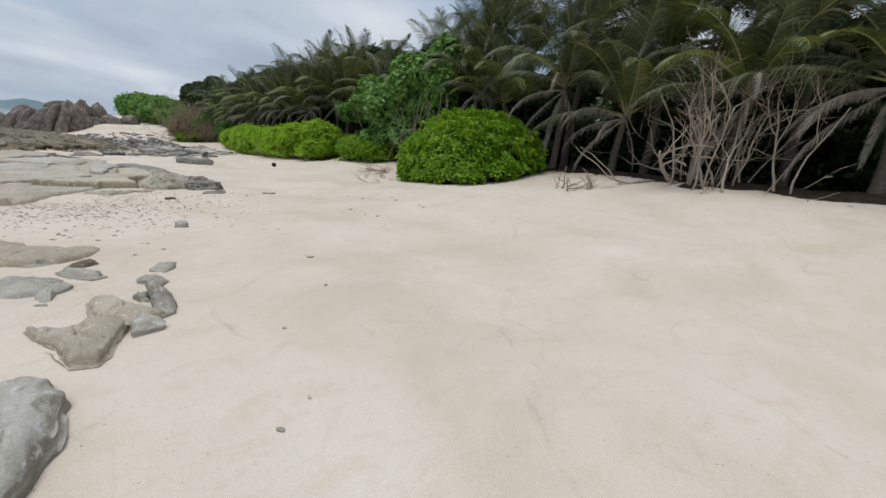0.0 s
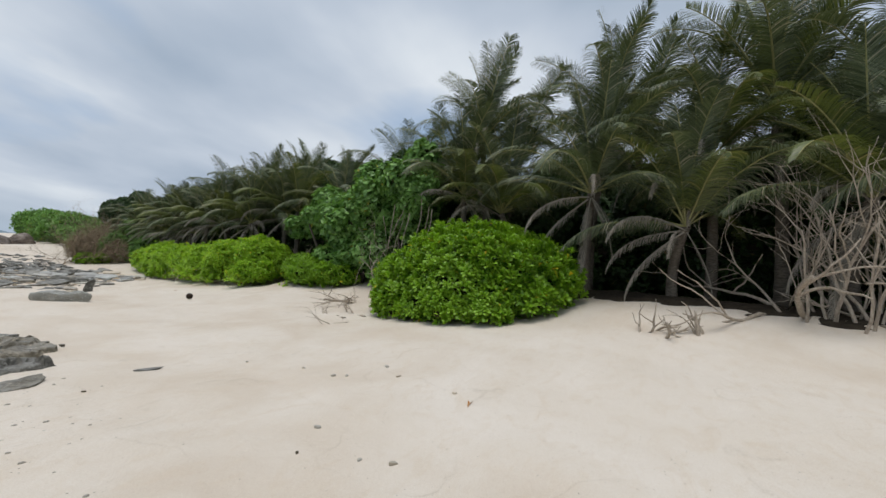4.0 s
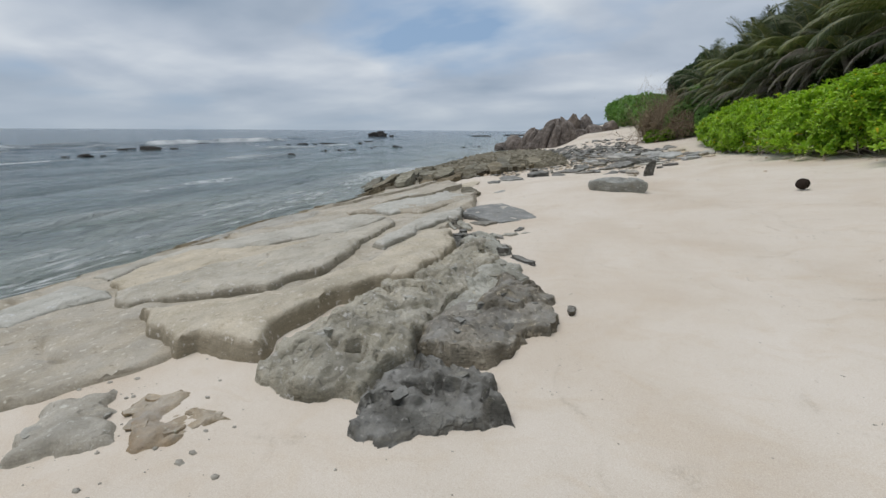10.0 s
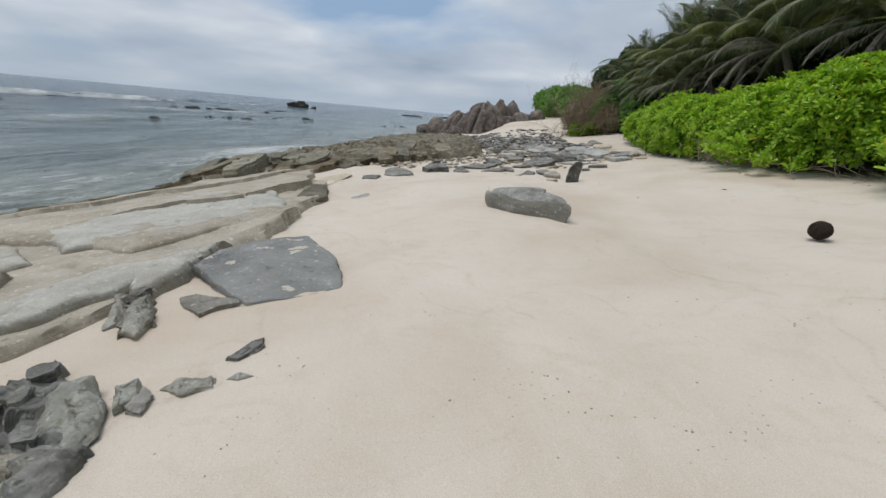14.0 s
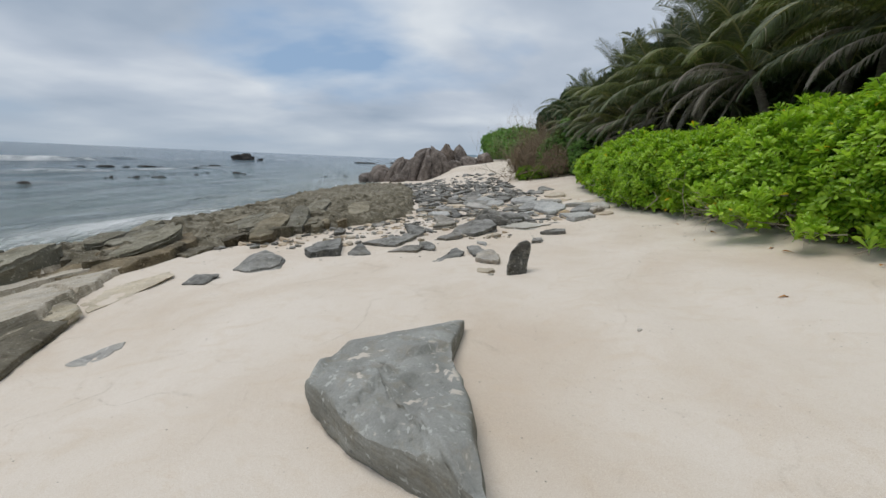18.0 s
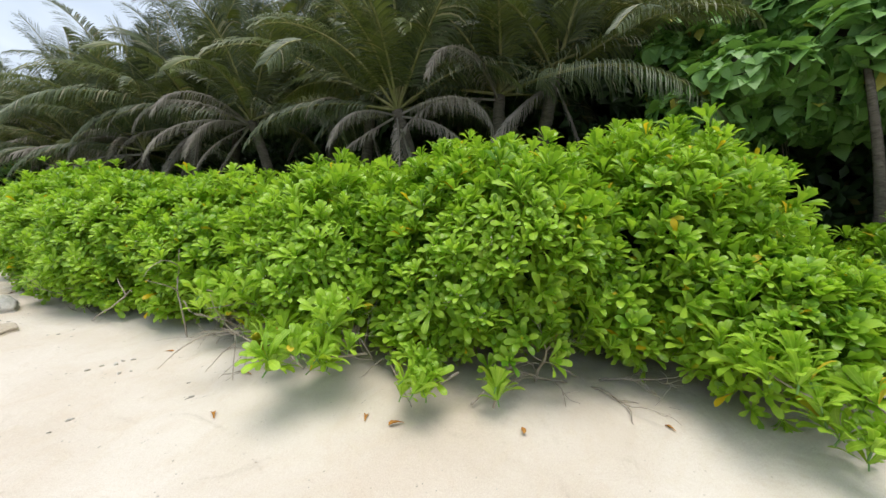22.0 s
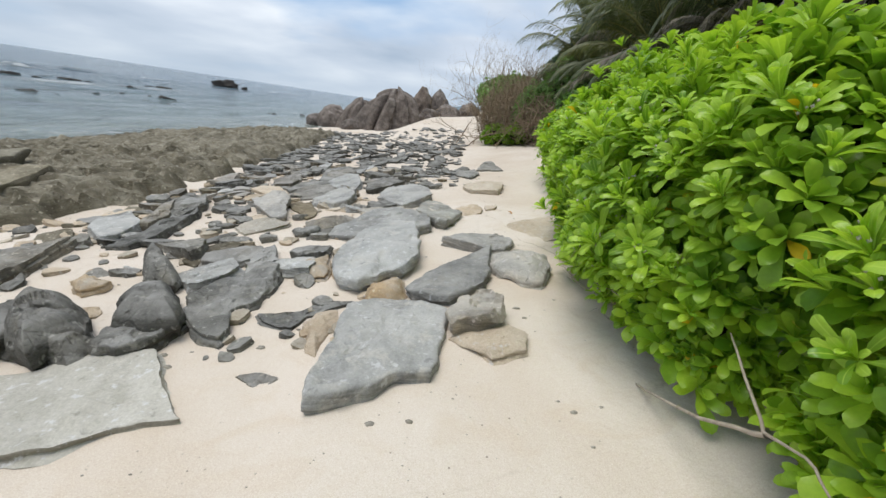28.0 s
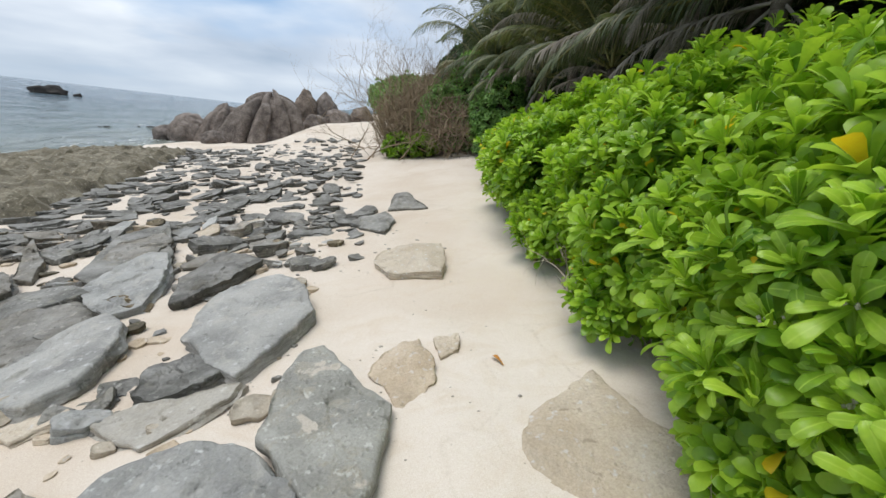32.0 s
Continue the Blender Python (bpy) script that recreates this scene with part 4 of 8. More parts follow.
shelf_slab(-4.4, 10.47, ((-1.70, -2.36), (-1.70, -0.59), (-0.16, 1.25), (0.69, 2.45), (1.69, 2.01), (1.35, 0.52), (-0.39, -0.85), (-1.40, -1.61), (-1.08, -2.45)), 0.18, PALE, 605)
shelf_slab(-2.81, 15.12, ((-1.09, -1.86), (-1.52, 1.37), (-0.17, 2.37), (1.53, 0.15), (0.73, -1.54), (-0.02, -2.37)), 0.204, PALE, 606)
shelf_slab(-6.12, 11.38, ((-0.93, -3.36), (-1.07, -2.61), (-0.54, -1.05), (-0.54, 0.58), (-0.24, 2.50), (0.61, 3.36), (1.07, 1.12), (-0.30, -1.23), (-0.41, -3.07)), 0.12, SANDROCK, 609)
outcrop(-0.36, 8.31, ((-0.68, -1.83), (-0.74, -1.71), (-0.67, -1.37), (-0.66, -0.75), (-0.55, -0.19), (-0.14, -0.22), (-0.07, 0.43), (0.03, 1.55), (0.37, 1.96), (0.71, 1.05), (0.74, 0.37), (0.56, -0.02), (0.45, -0.47), (0.45, -0.90), (0.37, -1.17), (0.44, -1.35), (0.33, -1.60), (0.32, -1.79), (0.26, -1.93), (0.02, -1.96), (-0.28, -1.92)), 0.3, CRUST, 21, 0.055, (0, 0), 0.6, step=0.022, knobs=14)
outcrop(0.59, 7.78, ((-0.44, -0.86), (-0.58, -0.52), (-0.48, -0.12), (-0.19, 0.20), (-0.04, 0.93), (0.28, 0.48), (0.54, 0.31), (0.58, -0.15), (0.54, -0.33), (0.35, -0.48), (0.34, -0.68), (0.19, -0.86), (0.03, -0.90), (-0.30, -0.93)), 0.24, DARK, 22, 0.042, (0, 0), 0.45, step=0.022, knobs=10)
outcrop(0.48, 8.41, ((-0.37, -0.68), (-0.46, 0.01), (-0.34, 0.62), (0.02, 0.86), (0.46, 0.19), (0.27, -0.01), (0.12, -0.01), (0.08, -0.33), (0.06, -0.58), (0.06, -0.77), (-0.12, -0.85)), 0.2, CRUST, 73, 0.045, (0, 0), 0.5, label="rough grey-green beachrock filling the gap between outcrops", step=0.024, knobs=8)
outcrop(0.45, 6.33, ((-0.45, -0.41), (-0.48, -0.04), (-0.38, 0.26), (-0.23, 0.46), (0.01, 0.39), (0.30, 0.31), (0.48, -0.12), (0.31, -0.19), (0.13, -0.23), (-0.01, -0.42), (-0.18, -0.46)), 0.17, DARK, 24, 0.06, (0, 0), 0.3, step=0.022, knobs=4)
outcrop(-1.94, 5.6, ((-0.09, -0.35), (-0.5, 0.02), (-0.35, 0.18), (-0.19, 0.35), (0.27, 0.1), (0.51, -0.13), (0.23, -0.23)), 0.16, SANDROCK, 25, 0.02, knobs=3)
outcrop(-1.4, 5.75, ((0.12, -0.29), (-0.36, 0.05), (-0.5, 0.25), (0.01, 0.29), (0.23, 0.17), (0.52, 0.16), (0.36, -0.04), (0.41, -0.19)), 0.12, BUFF, 26, 0.05, knobs=8)
hero("crumbling grey-green rock in the gap of the shelf", 0.04, 9.97, ((-0.18, -0.08), (-0.43, 0.20), (-0.39, 0.35), (-0.14, 0.34), (0.12, 0.16), (0.38, -0.19), (0.43, -0.35), (0.26, -0.35), (0.01, -0.22)), 0.24, CRUST, 400, (0, 0), 0.05, "loose beach stones", -0.02, 0.4)
hero("mossy grey rock in the gap of the shelf", -0.07, 10.59, ((-0.19, -0.03), (-0.24, 0.18), (-0.09, 0.22), (0.24, -0.08), (0.22, -0.22), (-0.01, -0.17)), 0.17, CRUST, 401, (0, 0), 0.05, "loose beach stones", -0.02, 0.4)
hero("small pitted rock in the gap of the shelf", 0.15, 10.27, ((-0.13, 0.04), (-0.07, 0.09), (0.09, 0.06), (0.13, -0.06), (-0.01, -0.08)), 0.12, DARK, 402, (0, 0), 0.05, "loose beach stones", -0.02, 0.4)
hero("grey stone lying against the outcrop", 0.31, 9.99, ((-0.09, 0.02), (-0.02, 0.13), (0.09, -0.02), (0.06, -0.11), (0.02, -0.13)), 0.12, SLATE, 403, (0, 0), 0.03, "loose beach stones", -0.02, 0.15)
hero("knobbly pitted stone at the end of a shelf slab", -0.64, 11.63, ((-0.20, 0.11), (-0.21, 0.30), (0.16, -0.09), (0.21, -0.30), (0.04, -0.27)), 0.17, CRUST, 404, (0, 0), 0.05, "loose beach stones", -0.02, 0.4)
hero("small knobbly stone at the end of a shelf slab", -1.03, 11.76, ((-0.26, 0.31), (-0.13, 0.30), (0.26, -0.26), (0.20, -0.31)), 0.15, CRUST, 405, (0, 0), 0.05, "loose beach stones", -0.02, 0.4)
hero("flat grey stone in front of a larger slab", -0.33, 11.89, ((-0.17, -0.01), (-0.30, 0.10), (-0.17, 0.18), (0.25, 0.15), (0.30, 0.06), (0.20, -0.03), (0.11, -0.18)), 0.09, SMOOTH, 406, (0, 0), 0.015, "loose beach stones", -0.02, 0.3)
outcrop(-0.19, 10.28, ((-0.69, 0.32), (-0.47, 0.46), (-0.27, 0.62), (0.31, 0.25), (0.50, -0.03), (0.58, -0.31), (0.69, -0.50), (0.58, -0.62), (0.36, -0.61), (0.05, -0.43), (-0.35, -0.10)), 0.14, DARK, 71, 0.06, (0, 0), 0.2, label="crumbling dark rock debris packed in a gap of the shelf", step=0.022, knobs=22)
outcrop(-0.86, 11.72, ((-0.44, 0.40), (0.02, 0.28), (0.44, -0.19), (0.20, -0.40)), 0.1, DARK, 72, 0.05, (0, 0), 0.18, label="crumbling dark rock debris at the end of a shelf slab", step=0.022, knobs=10)
hero("small crumbling grey stone beside the outcrop", 0.07, 10.77, ((-0.10, 0.04), (-0.02, 0.13), (0.10, -0.02), (0.06, -0.13)), 0.09, CRUST, 407, (0, 0), 0.03, "loose beach stones", -0.02, 0.15)
hero("small crumbling grey stone beside the outcrop", 0.21, 10.75, ((-0.03, -0.08), (-0.07, 0.09), (0.04, 0.04), (0.07, -0.09)), 0.09, SLATE, 408, (0, 0), 0.03, "loose beach stones", -0.02, 0.15)
hero("small crumbling grey stone beside the outcrop", 0.36, 10.90, ((-0.15, -0.05), (-0.10, 0.04), (0.10, 0.08), (0.15, 0.01), (0.03, -0.08)), 0.06, CRUST, 409, (0, 0), 0.03, "loose beach stones", -0.02, 0.15)
hero("small crumbling grey stone beside the outcrop", 0.49, 11.33, ((-0.08, -0.14), (-0.04, 0.02), (0.02, 0.14), (0.08, 0.03), (0.01, -0.14)), 0.06, DARK, 410, (0, 0), 0.03, "loose beach stones", -0.02, 0.15)
hero("small crumbling grey stone beside the outcrop", 0.62, 11.03, ((-0.08, -0.04), (-0.04, 0.04), (0.08, 0.01), (0.01, -0.04)), 0.04, CRUST, 411, (0, 0), 0.03, "loose beach stones", -0.02, 0.15)
hero("narrow grey stone standing slantwise in the sand", 0.74, 9.41, ((-0.18, 0.12), (-0.15, 0.17), (-0.02, 0.09), (0.06, -0.02), (0.18, -0.16), (0.13, -0.17), (0.02, -0.09), (-0.08, -0.00)), 0.08, DARK, 412, (0, 0), 0.015, "loose beach stones", -0.02, 0.15)
hero("slim grey stone leaning on the outcrop", 0.45, 9.91, ((-0.05, -0.14), (-0.06, -0.02), (-0.04, 0.15), (0.03, 0.13), (0.06, 0.07), (0.01, -0.07), (-0.03, -0.15)), 0.08, DARK, 413, (0, 0), 0.015, "loose beach stones", -0.02, 0.15)
hero("brown rock at the end of the shelf", -1.97, 17.46, ((0.03, -0.94), (-0.59, 1.21), (-0.00, 0.84), (0.59, -0.50), (0.49, -1.21)), 0.2, OLIVE, 414, (0, 0), 0.05, "loose beach stones", -0.02, 0.4)
rock("buried_rock", "flat grey stone almost buried in the sand", 0.42, 5.24, 1, 1, 0, 0.035, DARK, 27, rough=0.012, shape=((-0.42, -0.35), (-0.2, 0.05), (0.07, 0.18), (0.29, 0.25), (0.22, 0.0), (0.23, -0.2), (0.05, -0.4)))
rock("buried_rock", "small flat grey stone showing through the sand", 1.9, 5.01, 0.5, 0.15, 170, 0.03, DARK, 28, rough=0.012)
hero("large flat blue-grey slab with sand patches on top", -0.07, 12.8, ((-0.83, -0.3), (-0.84, 0.12), (-0.55, 0.54), (-0.17, 0.85), (0.47, 0.3), (0.77, -0.2), (0.84, -0.44), (0.48, -0.67), (0.11, -0.85)), 0.17, SMOOTH, 29, (2, 4), 0.018, soft=0.12)
hero("large grey wedge-shaped slab with sand patches lying alone", 2.57, 16.15, ((-0.56, 0.02), (-0.6, 0.4), (-0.42, 0.85), (0.68, 1.42), (0.55, 0.6), (0.7, -0.45), (0.74, -1.2), (0.48, -0.9), (-0.08, -0.48)), 0.4, GREENISH, 41, (-5, 1), 0.025, soft=0.25)
stone = new("standing_stone", slab_mesh(1, 1, 0.13, 32, DARK, 0.008, 44, 7, 0.02, 2, ((-0.17, -0.25), (-0.17, 0.1), (-0.13, 0.34), (-0.03, 0.49), (0.1, 0.56), (0.17, 0.5), (0.18, 0.3), (0.15, 0.05), (0.12, -0.25)), 0))
stone.matrix_world = pose(4.17, 19.8, sand_z(4.17, 19.8) + 0.02, 80, 7, 12) @ Matrix.Diagonal((1.0, 0.98, 1, 1))
tagged(stone, "narrow grey leaf-shaped stone standing upright in the sand", "rock")
for n, (x, y, l, w, turn, h, mat) in enumerate(((1.35, 7.9, 0.24, 0.1, 87, 0.05, DARK), (-1.62, 0.18, 0.26, 0.19, 84, 0.12, SANDROCK), (-1.0, 3.8, 0.3, 0.16, 20, 0.06, OLIVE), (0.1, 6.05, 0.34, 0.12, 6, 0.04, DARK))):
    rock("stone", "grey weathered stone half sunk in pale sand", x, y, l, w, turn, h, mat, 60 + n, (0, 4), group="loose beach stones", lift=-0.02)
hero("dark block half sunk behind a blue-grey stone", 3.64, 21.35, ((-0.09, -0.32), (-0.19, 0.41), (0.06, 0.35), (0.19, -0.04), (0.06, -0.41)), 0.12, DARK, 640, (2, -2), 0.025, "loose beach stones")
hero("blue-grey wedge stone beside a standing stone", 3.80, 20.77, ((-0.23, -0.16), (-0.16, 0.10), (0.09, 0.40), (0.22, -0.03), (0.19, -0.40), (-0.07, -0.32)), 0.12, SLATE, 641, (2, -2), 0.025, "loose beach stones")
hero("pale layered stone flat on the sand", 3.70, 19.96, ((-0.15, -0.04), (-0.13, 0.14), (0.11, 0.09), (0.15, -0.06), (0.05, -0.14), (-0.08, -0.12)), 0.06, SANDROCK, 642, (2, -2), 0.025, "loose beach stones")
hero("small flat grey stone on the sand", 3.75, 19.75, ((-0.07, 0.02), (0.02, 0.04), (0.07, -0.01), (-0.01, -0.04)), 0.03, SANDROCK, 643, (2, -2), 0.025, "loose beach stones")
hero("long dark stone like a log on the sand", 3.06, 21.13, ((-0.30, -0.42), (-0.23, -0.29), (-0.13, -0.09), (0.08, 0.38), (0.18, 0.49), (0.30, 0.11), (0.20, -0.12), (-0.01, -0.26), (-0.17, -0.49)), 0.12, DARK, 644, (2, -2), 0.025, "loose beach stones", soft=0.45)
hero("grey stone half sunk in pale sand", 2.57, 22.02, ((-0.10, -0.19), (-0.20, 0.28), (-0.03, 0.34), (0.17, -0.04), (0.20, -0.30), (0.04, -0.34)), 0.12, DARK, 645, (2, -2), 0.025, "loose beach stones")
hero("low sharp grey slab on the sand", 3.20, 23.56, ((-0.43, -0.64), (-0.13, -0.32), (0.12, 0.84), (0.38, 0.82), (0.43, -0.07), (0.12, -0.65), (-0.21, -0.84)), 0.12, DARK, 646, (2, -2), 0.025, "loose beach stones")
hero("dark slab at the edge of the reef", 2.91, 25.25, ((-0.32, -1.10), (-0.16, -0.66), (-0.35, 0.63), (-0.13, 1.10), (0.23, 0.20), (0.35, -0.74), (0.06, -1.07)), 0.2, DARK, 647, (2, -2), 0.025, "loose beach stones")
hero("dark broken slab at the edge of the rubble", 3.79, 24.03, ((-0.55, -0.76), (-0.47, 0.18), (-0.23, 0.48), (0.16, 0.97), (0.51, 0.41), (0.55, -0.34), (0.18, -0.68), (-0.06, -0.97)), 0.2, DARK, 648, (2, -2), 0.025, "loose beach stones")
hero("dark rounded stone beside the reef", 2.11, 23.87, ((-0.12, -0.35), (-0.35, 0.64), (-0.13, 0.69), (0.21, 0.29), (0.35, -0.23), (0.22, -0.56), (0.05, -0.69)), 0.22, DARK, 651, (2, -2), 0.025, "loose beach stones", soft=0.5)
hero("small rounded stone on the sand", 2.48, 23.98, ((-0.13, 0.09), (-0.11, 0.37), (0.12, -0.01), (0.13, -0.37)), 0.1, DARK, 652, (2, -2), 0.025, "loose beach stones", soft=0.5)
hero("small grey stone alone on the sand", 3.82, 22.32, ((-0.11, 0.05), (-0.09, 0.24), (0.11, -0.01), (0.07, -0.24)), 0.06, SLATE, 653, (2, -2), 0.025, "loose beach stones")
hero("small dark stone alone on the sand", 4.20, 22.93, ((-0.07, 0.00), (-0.02, 0.19), (0.07, -0.04), (0.02, -0.19)), 0.06, DARK, 654, (2, -2), 0.025, "loose beach stones")
hero("small brown stone alone on the sand", 5.01, 21.99, ((-0.14, -0.14), (-0.04, 0.19), (0.14, 0.10), (0.06, -0.19)), 0.1, DARK, 655, (2, -2), 0.025, "loose beach stones")
hero("long olive ledge of reef rock above the sand", -4.22, 22.54, ((-0.78, -1.93), (-0.91, -0.74), (-0.90, 0.84), (-0.55, 2.36), (0.61, 0.93), (0.91, -0.56), (0.65, -1.76), (0.35, -2.36)), 0.32, OLIVE, 659, (2, -2), 0.05, "loose beach stones")
hero("grey stone leaning out of pale sand", -1.52, 20.27, ((-0.14, -0.29), (-0.31, 0.37), (0.27, 0.11), (0.31, -0.37)), 0.1, DARK, 660, (2, -2), 0.025, "loose beach stones", soft=0.4)
hero("dark wedge of rock below the reef", -0.96, 21.63, ((-0.30, -0.74), (-0.62, 0.55), (-0.44, 0.97), (0.36, 0.09), (0.62, -0.65), (0.16, -0.97)), 0.2, DARK, 661, (2, -2), 0.025, "loose beach stones", soft=0.5)
hero("flat brown slab below the reef", -3.30, 22.56, ((-0.40, -0.01), (-0.11, 0.51), (0.40, 0.46), (0.31, -0.51)), 0.1, OLIVE, 662, (2, -2), 0.05, "loose beach stones")
hero("dark block below the reef", 0.20, 22.35, ((-0.49, -0.12), (-0.41, 0.48), (0.16, 0.63), (0.49, -0.61), (-0.17, -0.63)), 0.22, DARK, 663, (2, -2), 0.025, "loose beach stones")
hero("pointed grey stone below the reef", 1.08, 22.31, ((-0.29, -0.58), (-0.27, 0.60), (0.29, -0.60)), 0.15, DARK, 664, (2, -2), 0.025, "loose beach stones", soft=0.5)
hero("long flat slab below the reef", 1.60, 22.68, ((-0.67, 0.14), (-0.06, 0.51), (0.67, 0.38), (0.26, -0.51)), 0.12, DARK, 665, (2, -2), 0.025, "loose beach stones")
hero("low dark slab below the reef", 2.14, 21.80, ((-0.42, -0.06), (-0.04, 0.27), (0.42, 0.09), (0.24, -0.27)), 0.1, DARK, 666, (2, -2), 0.025, "loose beach stones")
hero("pale flat shelf slab sunk in sand", -2.54, 19.76, ((-0.43, -0.34), (-0.30, 0.39), (0.10, 0.99), (0.42, 0.70), (0.41, -0.32), (0.30, -0.99)), 0.04, PALE, 667, (2, -2), 0.025, "loose beach stones")
hero("pitted grey-brown crust at the end of the shelf", -3.03, 18.47, ((-1.05, 0.61), (-0.50, 0.77), (0.14, 0.69), (0.89, 0.15), (1.05, -0.21), (0.93, -0.52), (0.66, -0.77)), 0.12, CRUST, 668, (2, -2), 0.05, "loose beach stones")
hero("narrow flat grey slab alone on the sand", -0.79, 17.44, ((-0.19, -0.17), (-0.12, 0.09), (0.06, 0.23), (0.19, 0.12), (0.07, -0.23)), 0.04, SLATE, 669, (2, -2), 0.025, "loose beach stones")
hero("flat light grey slab lying on bare sand", 6.77, 24.68, ((-0.31, -0.66), (-0.39, -0.18), (-0.42, 0.49), (-0.24, 0.63), (0.05, 0.66), (0.42, 0.49), (0.42, -0.07), (0.38, -0.41), (0.15, -0.41), (-0.03, -0.58)), 0.15, SLATE, 501, (0, 3), 0.025)
hero("blue-grey slab with a dark broken edge", 7.20, 25.87, ((-0.41, -0.37), (-0.24, -0.03), (0.09, 0.26), (0.41, 0.58), (0.41, 0.10), (0.31, -0.30), (0.00, -0.58), (-0.32, -0.48)), 0.15, SLATE, 502, (2, -2), 0.025)
hero("large blue-grey slab in the middle of the rubble", 6.39, 26.48, ((-0.27, -0.89), (-0.35, -0.70), (-0.44, -0.31), (-0.46, 0.20), (-0.32, 0.55), (-0.08, 0.96), (0.28, 0.91), (0.38, 0.35), (0.46, -0.31), (0.34, -0.62), (0.17, -0.78), (-0.01, -0.96)), 0.24, SLATE, 503, (3, -4), 0.025)
hero("rough pitted pale grey slab under a larger one", 6.18, 27.57, ((-0.68, -0.47), (-0.67, -0.17), (-0.43, 0.15), (-0.27, 0.50), (0.02, 0.59), (0.30, 0.57), (0.67, 0.24), (0.68, -0.14), (0.51, -0.30), (0.09, -0.42), (-0.20, -0.59)), 0.2, PITTED, 504, (2, -3), 0.04)
hero("fluted pale grey slab with sand on top", 6.89, 28.29, ((-0.36, -0.16), (-0.33, 0.29), (-0.21, 0.67), (-0.07, 0.75), (0.16, 0.32), (0.36, -0.00), (0.32, -0.27), (0.26, -0.52), (0.17, -0.75), (0.01, -0.69)), 0.2, SLATE_SANDY, 505, (0, 5), 0.04)
hero("flat tan stone beside a fluted slab", 7.38, 28.68, ((-0.24, 0.02), (-0.10, 0.22), (0.19, 0.37), (0.24, 0.01), (0.23, -0.22), (-0.05, -0.37), (-0.13, -0.15)), 0.08, TAN, 506, (2, -2), 0.04, soft=0.25)
hero("small tan stone on the sand", 7.78, 28.91, ((-0.11, 0.12), (0.11, 0.13), (0.05, -0.08), (-0.10, -0.13)), 0.06, TAN, 507, (2, -2), 0.025)
hero("large smooth beige stone sunk in the sand beside the hedge", 8.36, 27.76, ((-0.47, 0.04), (-0.27, 0.32), (0.02, 0.46), (0.31, 0.62), (0.36, 0.15), (0.47, -0.19), (0.44, -0.54), (0.22, -0.54), (0.00, -0.62), (-0.04, -0.48), (-0.19, -0.46), (-0.35, -0.17)), 0.06, TAN, 508, (0, 0), 0.025, soft=0.3)
hero("light grey wedge of layered rock", 7.46, 26.88, ((-0.45, 0.03), (-0.18, 0.16), (0.10, 0.25), (0.38, 0.32), (0.45, 0.17), (0.41, -0.08), (0.29, -0.31), (0.12, -0.32), (-0.10, -0.16)), 0.17, SLATE, 509, (3, 4), 0.035)
hero("rounded dark slab partly under the hedge", 7.86, 26.13, ((-0.35, 0.13), (-0.25, 0.32), (-0.00, 0.41), (0.23, 0.37), (0.35, 0.20), (0.36, -0.03), (0.28, -0.25), (0.15, -0.41), (0.02, -0.39), (-0.10, -0.29), (-0.24, -0.15)), 0.24, SLATE, 510, (2, -2), 0.04, soft=0.4)
hero("grey stone resting on a tan one", 7.41, 25.02, ((-0.23, -0.08), (-0.12, 0.12), (0.07, 0.26), (0.23, 0.17), (0.17, -0.12), (0.01, -0.21), (-0.19, -0.26)), 0.2, SLATE, 511, (2, -2), 0.025)
hero("tan lobed stone beside grey slabs", 7.48, 24.72, ((-0.30, 0.06), (-0.21, 0.14), (-0.00, 0.23), (0.18, 0.21), (0.30, 0.07), (0.27, -0.10), (0.04, -0.23), (-0.08, -0.09)), 0.12, TAN, 512, (2, -2), 0.025, soft=0.45)
hero("yellow-brown pitted stone wedged between slabs", 6.63, 25.52, ((-0.13, -0.22), (-0.17, 0.09), (-0.05, 0.24), (0.11, 0.21), (0.17, -0.05), (0.04, -0.24)), 0.17, BUFF, 513, (2, -2), 0.04, soft=0.5)
hero("long tan stone beside a grey slab", 6.20, 24.88, ((-0.13, 0.08), (-0.10, 0.26), (0.07, 0.32), (0.13, 0.17), (0.11, -0.16), (0.11, -0.32), (0.02, -0.28)), 0.1, TAN, 514, (2, -2), 0.025, soft=0.5)
hero("low dark stone half buried in sand", 6.03, 25.12, ((-0.39, -0.03), (-0.13, 0.04), (0.02, 0.21), (0.39, 0.23), (0.22, 0.10), (0.02, -0.06), (-0.03, -0.22), (-0.15, -0.23)), 0.06, DARK, 515, (2, -2), 0.025)
hero("two-toned grey and buff stone", 5.73, 26.06, ((-0.24, -0.11), (-0.16, 0.15), (0.06, 0.29), (0.23, -0.12), (0.23, -0.29), (0.00, -0.26)), 0.15, BUFF, 516, (2, -2), 0.025, soft=0.5)
hero("pale flat slab sunk level with the sand", 5.14, 24.04, ((-0.09, -0.43), (-0.68, 0.10), (-0.50, 0.26), (-0.28, 0.43), (0.07, 0.42), (0.48, 0.05), (0.68, -0.12), (0.38, -0.21), (0.18, -0.33)), 0.08, PALE, 517, (0, 0), 0.025)
hero("small flat grey stone sunk in sand", 6.02, 24.30, ((-0.14, 0.03), (-0.05, 0.08), (0.14, 0.04), (0.12, -0.02), (0.04, -0.08)), 0.03, DARK, 518, (0, 0), 0.025)
hero("dark pitted boulder at the edge of the rubble", 4.30, 24.61, ((0.02, -0.27), (-0.36, 0.15), (-0.47, 0.40), (-0.12, 0.34), (0.29, 0.07), (0.47, -0.13), (0.36, -0.20), (0.36, -0.40)), 0.36, DARK, 519, (2, -2), 0.05, soft=0.5)
